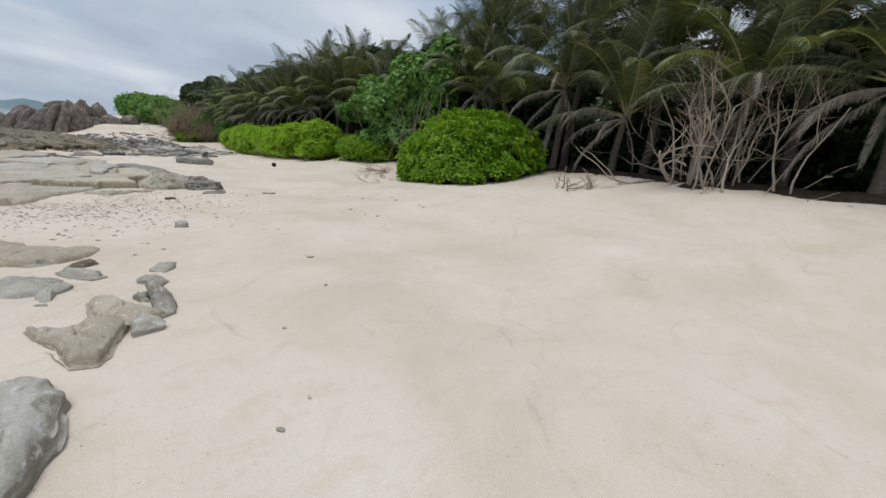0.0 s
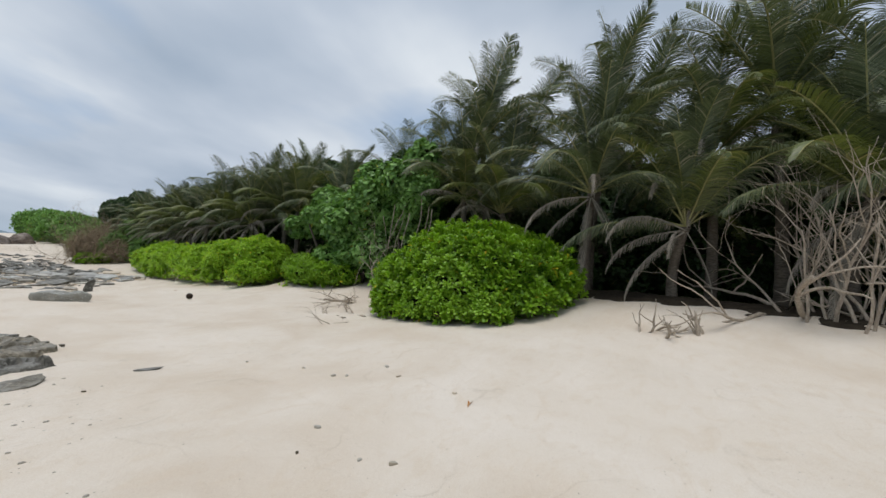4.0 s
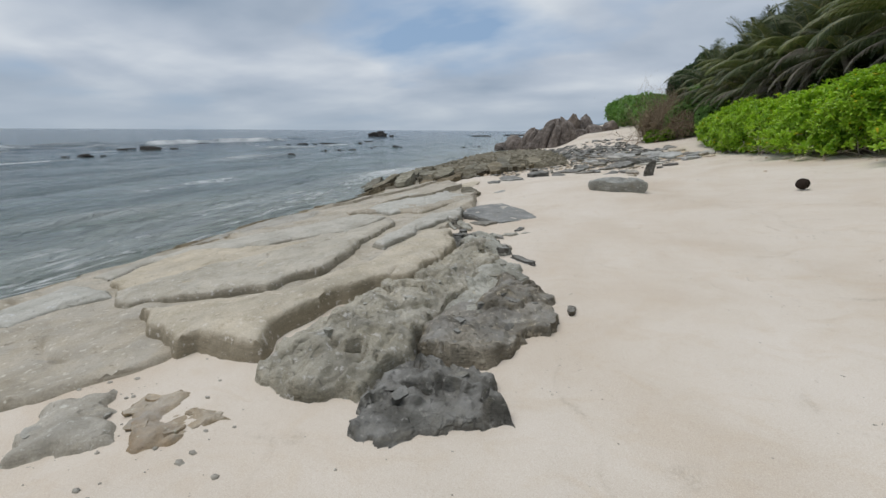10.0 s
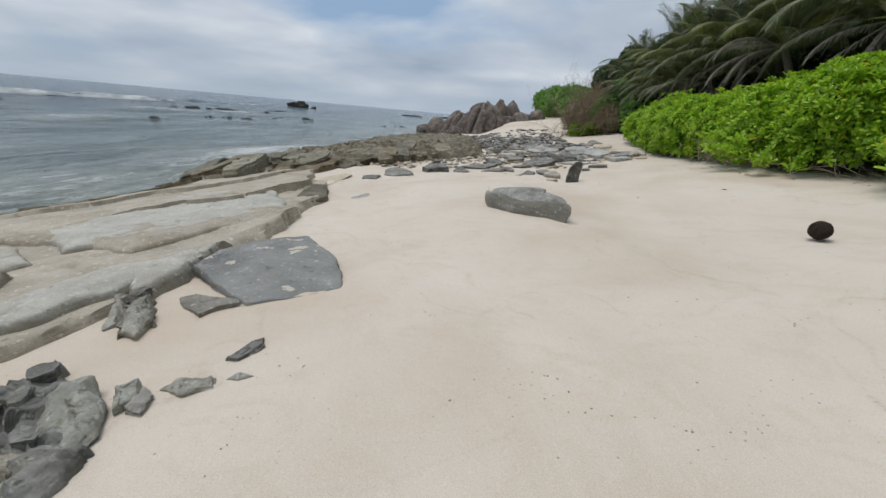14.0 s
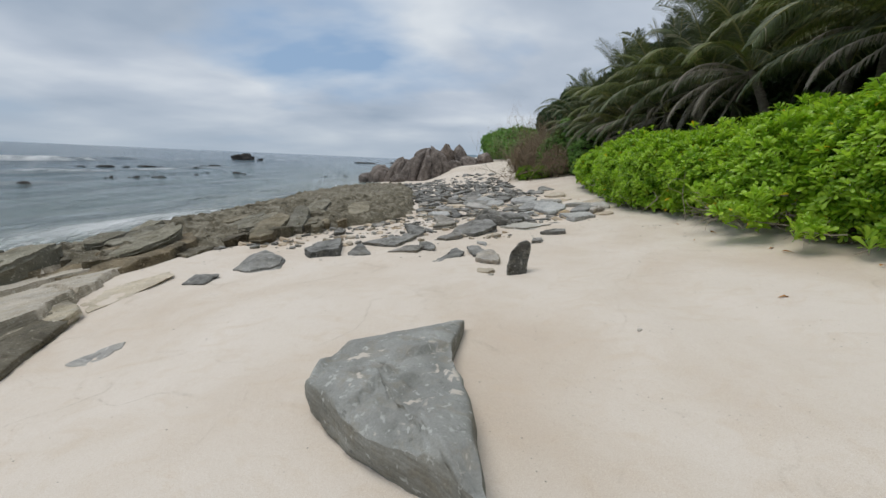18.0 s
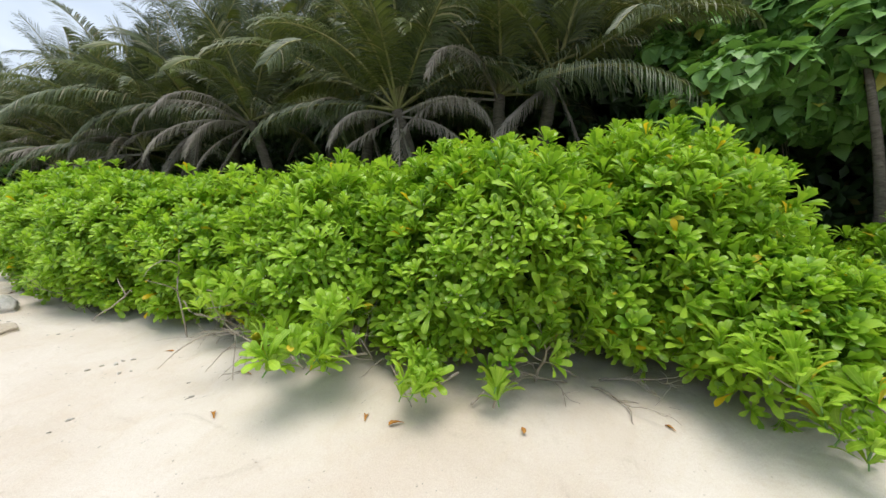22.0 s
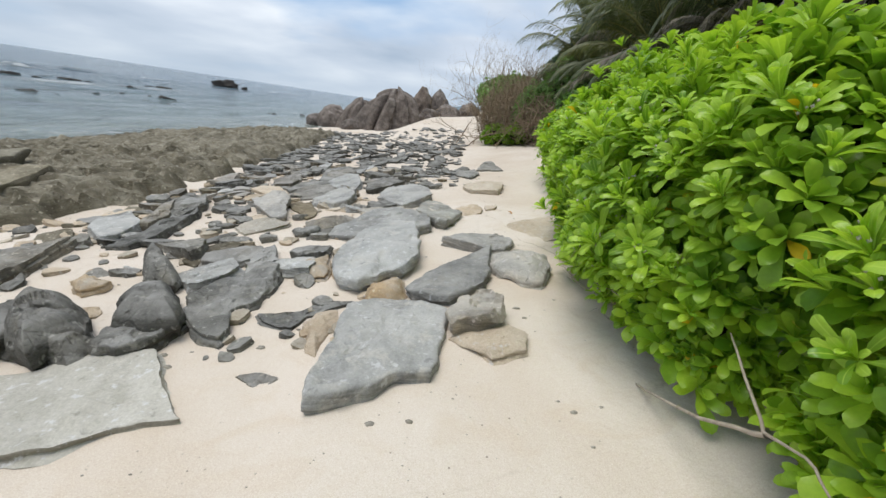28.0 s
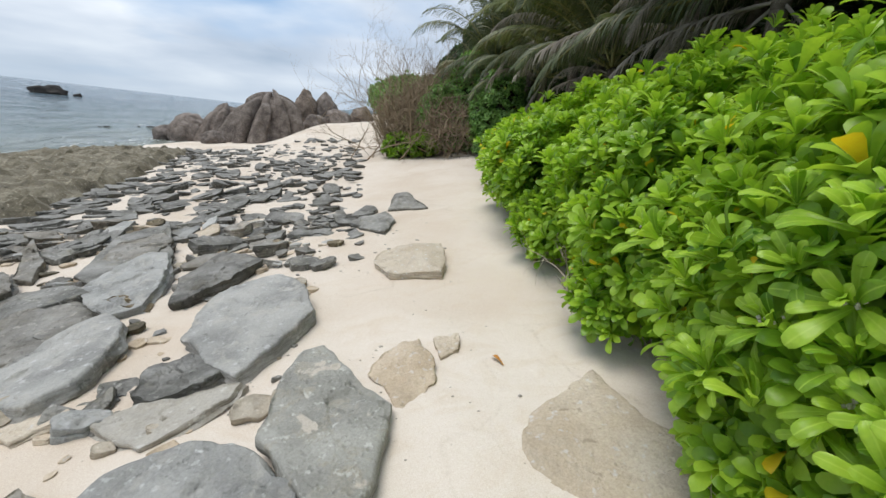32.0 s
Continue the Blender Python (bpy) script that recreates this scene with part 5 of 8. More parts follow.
hero("dark rounded boulder at the edge of the rubble", 4.65, 24.44, ((-0.04, -0.14), (-0.20, 0.03), (-0.23, 0.17), (-0.07, 0.17), (0.21, 0.05), (0.23, -0.08), (0.17, -0.17)), 0.24, DARK, 520, (2, -2), 0.05, soft=0.6)
hero("green-grey boulder among the rubble", 4.85, 25.04, ((-0.08, -0.35), (-0.32, 0.01), (-0.41, 0.31), (-0.27, 0.40), (0.01, 0.17), (0.30, -0.13), (0.41, -0.33), (0.24, -0.40)), 0.33, DARK, 521, (2, -2), 0.05, soft=0.45)
hero("pointed dark stone among the rubble", 4.36, 25.71, ((-0.04, -0.24), (-0.26, 0.08), (-0.38, 0.36), (-0.05, 0.10), (0.32, -0.19), (0.38, -0.35), (0.12, -0.36)), 0.36, DARK, 522, (2, -2), 0.025, soft=0.6)
hero("dark banded slab among the rubble", 4.97, 24.66, ((-0.10, -0.23), (-0.21, -0.02), (-0.22, 0.18), (-0.01, 0.25), (0.22, 0.18), (0.20, -0.03), (0.17, -0.19), (0.08, -0.26)), 0.17, DARK, 523, (2, -2), 0.035)
hero("thin tan stone beside a banded slab", 5.07, 24.77, ((-0.07, -0.18), (0.01, 0.04), (0.02, 0.18), (0.07, 0.05), (0.01, -0.12)), 0.06, TAN, 524, (2, -2), 0.025)
hero("flat grey slab among the rubble", 4.78, 25.70, ((-0.28, -0.07), (-0.24, 0.07), (0.13, 0.33), (0.28, 0.13), (0.28, -0.13), (0.04, -0.33)), 0.16, SLATE, 525, (2, -2), 0.025)
hero("dark slab streaked with white", 5.28, 25.36, ((-0.23, -0.37), (-0.30, -0.13), (-0.23, 0.23), (-0.09, 0.40), (-0.02, 0.69), (0.15, 0.55), (0.26, 0.21), (0.29, -0.16), (0.15, -0.33), (0.30, -0.59), (0.28, -0.69), (0.10, -0.62)), 0.12, DARK, 526, (2, -2), 0.04)
hero("brown-grey slab among the rubble", 4.47, 26.31, ((-0.23, -0.20), (-0.19, 0.01), (0.07, 0.35), (0.23, 0.33), (0.15, -0.01), (0.01, -0.35)), 0.12, OLIVE, 527, (2, -2), 0.025)
hero("small grey stone among the rubble", 5.14, 26.16, ((-0.04, -0.36), (-0.14, -0.02), (-0.17, 0.25), (-0.04, 0.36), (0.17, -0.02), (0.12, -0.33)), 0.14, SLATE, 528, (2, -2), 0.025)
hero("buff stone beside dark boulders", 3.87, 25.39, ((-0.21, 0.03), (-0.20, 0.18), (0.20, 0.08), (0.21, -0.07), (0.11, -0.18)), 0.12, BUFF, 529, (2, -2), 0.05, soft=0.4)
hero("grey stone at the edge of the reef", 2.71, 27.03, ((-0.16, -0.22), (-0.40, 0.23), (-0.25, 0.54), (0.30, -0.01), (0.40, -0.44), (0.25, -0.54)), 0.18, SLATE, 530, (2, -2), 0.025)
hero("long dark slab among the rubble", 3.22, 27.29, ((-0.07, -0.96), (0.02, -0.60), (-0.24, 0.31), (-0.25, 0.96), (0.06, 0.56), (0.25, -0.53), (0.18, -0.93)), 0.16, DARK, 531, (2, -2), 0.025)
hero("dark slab leaning at the edge of the reef", 2.87, 27.63, ((0.12, -0.59), (-0.28, 0.38), (-0.28, 0.64), (0.24, -0.18), (0.28, -0.64)), 0.22, DARK, 532, (2, -2), 0.025)
hero("pale grey tilted slab with a sharp edge", 6.19, 29.73, ((-0.51, -0.23), (-0.54, 0.26), (-0.33, 0.70), (0.08, 0.89), (0.41, 0.43), (0.54, -0.09), (0.33, -0.50), (0.09, -0.89), (-0.18, -0.68)), 0.26, SLATE, 540, (3, -6), 0.035)
hero("squared tan block on open sand", 7.72, 30.79, ((-0.48, 0.02), (-0.35, 0.43), (0.01, 0.52), (0.48, 0.41), (0.43, -0.22), (0.30, -0.52), (-0.29, -0.36)), 0.18, TAN, 541, (2, -2), 0.025, soft=0.25)
hero("thick grey slab among the rubble", 4.67, 30.90, ((-0.38, -0.17), (-0.37, 0.38), (-0.16, 0.78), (0.09, 0.67), (0.35, -0.02), (0.38, -0.64), (0.14, -0.78), (-0.11, -0.60)), 0.2, SLATE, 542, (5, -3), 0.025)
hero("narrow grey slab among the rubble", 4.33, 29.85, ((-0.39, -0.31), (-0.43, -0.00), (-0.24, 0.38), (0.16, 0.49), (0.43, 0.21), (0.31, -0.29), (-0.12, -0.49)), 0.16, DARK, 543, (6, -4), 0.025)
hero("blue-grey slab with a rounded end", 4.88, 29.41, ((-0.25, -0.52), (-0.38, -0.15), (-0.23, 0.23), (0.02, 0.58), (0.27, 0.38), (0.38, 0.01), (0.35, -0.43), (0.18, -0.58)), 0.17, SLATE, 544, (4, -4), 0.025)
hero("smooth dark elongated stone among the rubble", 5.35, 27.82, ((-0.30, -0.29), (-0.37, -0.16), (-0.31, 0.00), (-0.13, 0.22), (0.08, 0.39), (0.27, 0.26), (0.37, 0.11), (0.31, -0.01), (0.13, -0.17), (-0.01, -0.36), (-0.13, -0.39)), 0.18, DARK, 545, (3, 2), 0.025, soft=0.5)
hero("large blue-grey slab near the reef", 4.11, 28.51, ((-0.26, -0.15), (-0.50, 0.21), (-0.44, 0.44), (-0.30, 0.69), (-0.08, 0.68), (0.17, 0.33), (0.26, -0.07), (0.48, -0.54), (0.50, -0.69), (0.30, -0.69)), 0.2, SLATE, 546, (4, -3), 0.025)
hero("flat brown slab sunk in the sand", 4.58, 28.56, ((-0.36, 0.22), (-0.31, 0.45), (-0.07, 0.56), (0.20, 0.13), (0.33, -0.21), (0.36, -0.47), (0.28, -0.56)), 0.05, OLIVE, 547, (0, 0), 0.025)
hero("dark slab end beside an elongated stone", 5.15, 27.31, ((-0.19, 0.02), (-0.10, 0.11), (0.04, 0.15), (0.19, 0.07), (0.17, 0.00), (0.09, -0.12), (-0.02, -0.15)), 0.13, DARK, 548, (2, -2), 0.025)
hero("dark stone lying on a paler slab", 5.90, 28.98, ((-0.28, -0.15), (-0.27, 0.14), (-0.07, 0.26), (0.28, -0.02), (0.18, -0.15), (-0.13, -0.26)), 0.15, DARK, 549, (2, -2), 0.025)
hero("light brown flat slab on the sand", 5.92, 28.57, ((-0.40, 0.04), (-0.26, 0.19), (0.40, 0.22), (0.36, 0.07), (-0.04, -0.22)), 0.1, SANDROCK, 550, (2, -2), 0.025)
hero("dark block near the reef", 4.16, 32.00, ((-0.19, -0.58), (-0.35, 0.30), (0.03, 0.77), (0.35, 0.31), (0.32, -0.40), (-0.00, -0.77)), 0.22, DARK, 551, (2, -2), 0.025)
hero("dark slab with a pale top among the rubble", 5.52, 30.93, ((-0.27, -0.69), (-0.42, -0.02), (-0.16, 0.69), (0.42, 0.31), (0.12, -0.26), (-0.12, -0.63)), 0.17, DARK, 552, (2, -2), 0.025)
hero("low dark slab near the reef", 3.91, 30.45, ((-0.53, -0.16), (-0.49, 0.18), (-0.07, 0.44), (0.16, 0.44), (0.53, 0.16), (0.13, -0.14), (-0.19, -0.44)), 0.14, DARK, 553, (2, -2), 0.025)
hero("dark stone with a pale rim", 7.40, 32.75, ((-0.32, -0.21), (-0.26, 0.45), (0.19, 0.57), (0.32, 0.04), (0.09, -0.57)), 0.14, DARK, 554, (2, -2), 0.025, soft=0.3)
hero("dark rounded stone on the sand", 8.03, 34.28, ((-0.39, -0.52), (-0.14, 0.71), (0.18, 0.60), (0.39, -0.71)), 0.2, DARK, 555, (2, -2), 0.025, soft=0.5)
hero("tan stone near the reef", 3.35, 29.98, ((-0.47, 0.11), (-0.39, 0.39), (-0.04, 0.43), (0.47, -0.19), (0.40, -0.43), (0.05, -0.30)), 0.1, TAN, 556, (2, -2), 0.025)
hero("buff stone near the reef", 3.33, 29.24, ((-0.12, -0.14), (-0.18, 0.14), (-0.03, 0.28), (0.18, 0.17), (0.10, -0.05), (0.07, -0.28)), 0.08, BUFF, 557, (2, -2), 0.025)
hero("dark stone at the edge of the reef", 3.29, 30.87, ((-0.04, -0.50), (-0.37, 0.18), (-0.18, 0.55), (0.35, -0.09), (0.37, -0.55)), 0.2, DARK, 558, (2, -2), 0.025)
hero("small dark slab at the edge of the reef", 3.04, 31.95, ((0.19, -0.64), (-0.26, 0.20), (-0.45, 0.73), (0.18, -0.11), (0.45, -0.73)), 0.24, DARK, 559, (2, -2), 0.025)
hero("dark slab lying near the reef", 3.09, 32.70, ((-0.23, -0.48), (-0.12, 0.19), (-0.07, 0.71), (0.23, -0.04), (0.19, -0.71)), 0.14, DARK, 560, (2, -2), 0.025)
hero("dark stone beside a squared block", 2.92, 28.16, ((-0.07, -0.52), (-0.29, -0.06), (-0.29, 0.43), (-0.22, 0.73), (0.14, 0.24), (0.25, -0.29), (0.29, -0.73)), 0.2, DARK, 561, (2, -2), 0.025)
hero("flat grey stone near the reef", 4.44, 27.48, ((-0.33, -0.11), (-0.32, 0.10), (-0.12, 0.37), (0.33, 0.18), (0.22, -0.11), (-0.05, -0.37)), 0.06, SANDROCK, 562, (2, -2), 0.025)
hero("small dark stone near a striated slab", 5.57, 26.42, ((-0.19, -0.11), (-0.21, -0.00), (-0.08, 0.21), (0.16, 0.20), (0.21, -0.04), (0.15, -0.19), (-0.06, -0.21)), 0.16, DARK, 563, (2, -2), 0.025)
hero("grey stone beside a striated slab", 5.55, 26.03, ((-0.23, -0.03), (-0.23, 0.11), (-0.04, 0.19), (0.17, 0.18), (0.22, -0.02), (0.23, -0.19), (-0.04, -0.17)), 0.14, SLATE, 564, (2, -2), 0.025)
hero("mottled grey stone among the rubble", 4.08, 26.29, ((-0.42, 0.18), (-0.15, 0.22), (0.02, 0.20), (0.28, 0.10), (0.42, -0.14), (0.30, -0.22)), 0.2, DARK, 565, (2, -2), 0.025)
hero("flat slab among the rubble", 4.77, 26.25, ((-0.21, -0.25), (-0.30, -0.07), (-0.15, 0.08), (0.18, 0.28), (0.30, 0.17), (0.27, -0.08), (0.06, -0.28)), 0.14, SLATE, 566, (2, -2), 0.025)
hero("low striped slab among the rubble", 4.16, 26.86, ((-0.21, -0.13), (-0.08, 0.05), (0.08, 0.18), (0.21, -0.02), (-0.01, -0.18)), 0.08, DARK, 567, (2, -2), 0.025)
hero("dark rounded stone near a curved slab", 5.41, 27.27, ((-0.24, -0.09), (-0.22, 0.12), (0.02, 0.22), (0.24, 0.13), (0.03, -0.12), (-0.14, -0.22)), 0.06, DARK, 568, (2, -2), 0.025)
hero("low dark stone under a pitted slab", 6.46, 26.88, ((-0.23, -0.06), (-0.08, 0.14), (0.23, 0.06), (0.08, -0.11), (-0.13, -0.14)), 0.08, DARK, 569, (2, -2), 0.025)
hero("dark stone close to the reef", 4.12, 32.01, ((-0.24, -0.74), (-0.62, 0.87), (-0.08, 1.38), (0.62, -0.33), (0.53, -1.38)), 0.16, DARK, 570, (2, -2), 0.025)


hero("dark wedge of rock in open sand", 5.57, 22.81, ((-0.31, 0.03), (-0.12, 0.17), (0.12, 0.19), (0.32, 0.07), (0.29, -0.07), (0.26, -0.18), (0.07, -0.14)), 0.14, DARK, 621, (4, 3))


# loose rubble between the reef and the bushes
def reef_edge(y):
    return float(np.interp(y, (21, 23, 27.3, 32, 40, 50), (-4.4, -3.2, 1.9, 1.6, 0.6, -1.5)))


def build_rubble():
    rng = random.Random(5)
    kinds = []
    for k in range(16):
        mat = (DARK, SLATE, DARK, OLIVE, DARK, SLATE, TAN, DARK)[k % 8]
        me = slab_mesh(1.0, rng.uniform(0.36, 0.75), rng.uniform(0.1, 0.2), 700 + k, mat, 0.025, 32, 5 + k % 4)
        kinds.append(tagged(new("slab_rock", me), "grey broken beachrock slab in a field of rubble", "rock", "slab rubble"))
    used = set()
    made = tries = 0
    while made < 210 and tries < 6000:
        tries += 1
        y = 24.2 + 9.6 * rng.random() ** 0.62
        lo, hi = reef_edge(y) + 0.1, 7.2 if y > 31 else 5.6 if y > 28.6 else 4.6
        x = lo + (hi - lo) * rng.random() ** 1.2
        size = rng.uniform(0.22, 0.72) * (1.0 if x < 6 else 0.6) * (1.0 if y > 30 else 0.75)
        if any(math.hypot(x - a, y - b) < 0.85 * c + 0.22 * size for a, b, c in TAKEN):
            continue
        m = pose(x, y, ground_z(x, y) + rng.uniform(-0.02, 0.06), rng.uniform(-14, 14), rng.uniform(-16, 12) - 5, rng.gauss(35, 28)) @ Matrix.Diagonal((size, size, size * rng.uniform(0.7, 1.2), 1))
        k = rng.randrange(16)
        if k not in used:
            used.add(k)
            kinds[k].matrix_world = m
        else:
            c = copy_thing(kinds[k], Matrix())
            c.matrix_world = m
        TAKEN.append((x, y, 0.3 * size))
        made += 1
    # the far rubble, too small to pick apart
    V, F = [], []
    for _ in range(900):
        y = 32.3 + 18.5 * rng.random() ** 1.15
        x = reef_edge(y) - 0.2 + (7.4 - reef_edge(y)) * rng.random() ** 1.25
        src = kinds[rng.randrange(16)].data
        s = 0.2 + 0.6 * rng.random() ** 1.4
        m = pose(x, y, ground_z(x, y) + rng.uniform(-0.05, 0.05), rng.uniform(-14, 14), rng.uniform(-20, 8), rng.gauss(35, 40)) @ Matrix.Diagonal((s, s, s * 0.75, 1))
        n0 = len(V)
        V += [m @ v.co for v in src.vertices]
        F += [tuple(i + n0 for i in f.vertices) for f in src.polygons]
    tagged(new("far_rubble", mesh_of("far_rubble", V, F, DARK)), "field of small grey beachrock rubble", "rubble", kind="stuff")
    for k in range(16):
        if k not in used:
            kinds[k].matrix_world = pose(2.5 + k * 0.2, 40 + k * 0.4, ground_z(3, 41))


build_rubble()


def build_bits():
    """Broken bits of stone between the slabs, too many to count."""
    rng = random.Random(15)
    for name, mat, count in (("tan_stone_bits", TAN, 320), ("grey_stone_bits", DARK, 520), ("pale_stone_bits", SANDROCK, 260)):
        src = [slab_mesh(1.0, rng.uniform(0.5, 0.8), rng.uniform(0.2, 0.34), 820 + k, mat, 0.03, 14, 6, 0.1, 1, None, 0) for k in range(4)]
        src = [([v.co.copy() for v in me.vertices], [tuple(f.vertices) for f in me.polygons]) for me in src]
        V, F = [], []
        for _ in range(count):
            y = 22.8 + 11 * rng.random() ** 1.2
            lo = reef_edge(y)
            x = lo + (6.6 - lo) * rng.random() ** 1.4
            if y < 24.5 and x > 4.6:
                continue
            s = 0.05 + 0.26 * rng.random() ** 2
            m = pose(x, y, sand_z(x, y) - 0.02 * s, rng.uniform(-14, 14), rng.uniform(-18, 10), rng.uniform(0, 360)) @ Matrix.Diagonal((s, s, s, 1))
            n0 = len(V)
            vs, fs = src[rng.randrange(4)]
            V += [m @ v for v in vs]
            F += [tuple(i + n0 for i in f) for f in fs]
        tagged(new(name, mesh_of(name, V, F, mat)), "small broken stone bits scattered between the slabs", "stones", kind="stuff")


build_bits()


def build_reef():
    """The raised brown reef flat between the rubble and the water."""
    xs, ys = np.arange(-11, 3.2, 0.085), np.r_[np.arange(20.4, 34, 0.08), np.arange(34, 56, 0.25)]
    verts = []
    for y in ys:
        edge = reef_edge(y)
        for x in xs:
            inside = min(1.0, max(0.0, (edge - x + 0.5 * fbm(x * 0.9, y * 0.9)) / 0.7)) * min(1, max(0, (y - 20.8 - 0.4 * fbm(x, y)) / 0.8)) * min(1, max(0, (54 - y) / 6)) * min(1, max(0, (x + 10.6 + 0.8 * fbm(x * 0.6, y * 0.6, 5.0)) / 2.0))
            inside = inside * inside * (3 - 2 * inside)
            wx, wy = x + 0.12 * fbm(x * 2.2, y * 2.2, 2.0, 3), y + 0.12 * fbm(x * 2.2, y * 2.2, 7.0, 3)
            rough = 0.07 * blocks(wx, wy, 0.8, 5, 1.0, 0.5, 0.5) + 0.075 * blocks(wx, wy, 0.3, 8, 1.0, 0.6, 0.7) + 0.11 * abs(fbm(x * 2.2, y * 1.6, 2, 6))
            z = ground_z(x, y) - 0.25 + inside * (0.47 + 0.11 * min(1.0, max(0.0, (y - 25) / 3)) + rough + 0.1 * fbm(x * 0.3, y * 0.3))
            verts.append((x, y, z))
    nx, ny = len(xs), len(ys)
    i = np.arange(nx * ny).reshape(ny, nx)
    faces = np.stack([i[:-1, :-1], i[:-1, 1:], i[1:, 1:], i[1:, :-1]], -1).reshape(-1, 4)
    tagged(new("reef_rock", mesh_of("reef_rock", verts, faces, OLIVE, True, 45)), "rough brown raised reef flat beside the water", "reef")


build_reef()
rng = random.Random(41)
for n in range(22):
    y = 21.2 + 4.6 * rng.random() ** 1.2
    x = reef_edge(y) + 0.1 - 2.2 * rng.random() ** 1.4
    ln = rng.uniform(0.4, 1.1)
    rock("slab_rock", "flat olive-brown slab lying on the reef", x, y, ln, ln * rng.uniform(0.35, 0.6), rng.uniform(60, 125), rng.uniform(0.07, 0.13), OLIVE, 1500 + n, (rng.uniform(-6, 6), rng.uniform(-8, 4)), 0.04, lift=0.2, group="reef slabs", sink=0.3, soft=0.3)
# long beds that step down to the water
for k in range(6):
    for j in range(3 + k % 2):
        y = 20.5 + 0.45 * k + 2.3 * j + rng.uniform(-0.4, 0.4)
        x = reef_edge(y) - 1.2 - 1.05 * k + rng.uniform(-0.2, 0.2)
        rock("rock_bed", "long flat olive rock bed stepping down to the water", x, y, rng.uniform(2.0, 3.3), rng.uniform(0.6, 1.0), 97 + rng.uniform(-9, 9), rng.uniform(0.14, 0.24), BED, 1600 + 10 * k + j, (rng.uniform(-3, 3), rng.uniform(-8, -2)), 0.04, 8, 0.27 - 0.015 * k, 2, "reef beds", 0.3)




def boulder(x, y, z, rx, ry, rz, seed, flutes=0.0, material=GRANITE, label="weathered grey-brown granite boulder at the water's edge", name="granite_boulder", n=64):
    off = seed * 3.7
    verts, faces, m = [], [], n // 2
    for j in range(m + 1):
        phi = math.pi * j / m
        for k in range(n):
            th = 2 * math.pi * k / n
            d = Vector((math.sin(phi) * math.cos(th), math.sin(phi) * math.sin(th), math.cos(phi)))
            r = 1 + (0.2 if material is GRANITE else 0.38) * fbm(d.x * 1.3 + off, d.y * 1.3, d.z * 1.3, 3) + 0.04 * fbm(d.x * 6 + off, d.y * 6, d.z * 6, 3)
            if flutes:
                g = abs(math.sin(th * (2 + seed % 2) + 1.6 * fbm(d.x * 0.9 + off, d.y * 0.9, d.z * 0.3)))
                r -= 1.35 * flutes * math.sin(phi) ** 1.4 * (1 - g) ** 5
                g = abs(math.sin(th * 7 + 1.5 * fbm(d.x * 2 + off, d.y * 2, 4.0)))
                r -= 0.06 * flutes * math.sin(phi) ** 2 * (1 - g) ** 3
            slim = 1 - min(0.38, 0.95 * flutes) * max(0.0, d.z) ** 1.5
            verts.append((d.x * r * rx * slim, d.y * r * ry * slim, d.z * r * rz))
    for j in range(m):
        for k in range(n):
            a, b = j * n + k, j * n + (k + 1) % n
            faces.append((a, a + n, b + n, b))
    ob = new(name, mesh_of(name, verts, faces, material))
    ob.matrix_world = pose(x, y, z, 0, 0, seed * 40 if material is GRANITE else seed * 7 % 30)
    return tagged(ob, label, "boulder", "granite boulders" if material is GRANITE else "sea rocks")


def fluted_rock(x, y, z, rx, ry, h, folds, seed, lean=(0.0, 0.0)):
    """A granite mass with deep rounded flutes that flare out to its foot, like hanging cloth."""
    n, m, off = 140, 44, seed * 5.3
    verts, faces = [], []
    for j in range(m + 1):
        v = j / m
        for k in range(n):
            th = 2 * math.pi * k / n
            c, d = math.cos(th), math.sin(th)
            wave = th * folds / 2 + 0.9 * fbm(c * 1.4 + off, d * 1.4, 0.5 * v, 3) + 0.4 * v
            crest = abs(math.sin(wave)) ** 0.8
            tall = 1 - (0.3 * (0.5 + 0.5 * fbm(c * 1.1 + off, d * 1.1, 7.0, 2)) + 0.1 * (1 - crest)) * v
            r = 0.95 * max(0.0005, 1 - v ** 5.5) ** 0.5 + 0.34 * (1 - v) ** 2.0
            r *= 1 - 0.5 * (1 - crest) * (0.7 + 0.3 * (1 - v)) + 0.1 * fbm(c * 1.6 + off, d * 1.6, v * 2, 4)
            verts.append((rx * r * c + lean[0] * v, ry * r * d + lean[1] * v, h * v * tall))
    for j in range(m):
        for k in range(n):
            a, b = j * n + k, j * n + (k + 1) % n
            faces.append((a, b, b + n, a + n))
    faces.append(tuple(m * n + k for k in range(n)))
    ob = new("fluted_boulder", mesh_of("fluted_boulder", verts, faces, GRANITE))
    ob.location = (x, y, z)
    tagged(ob, "tall grey-brown granite mass with deep rain-worn flutes", "boulder", "granite boulders")


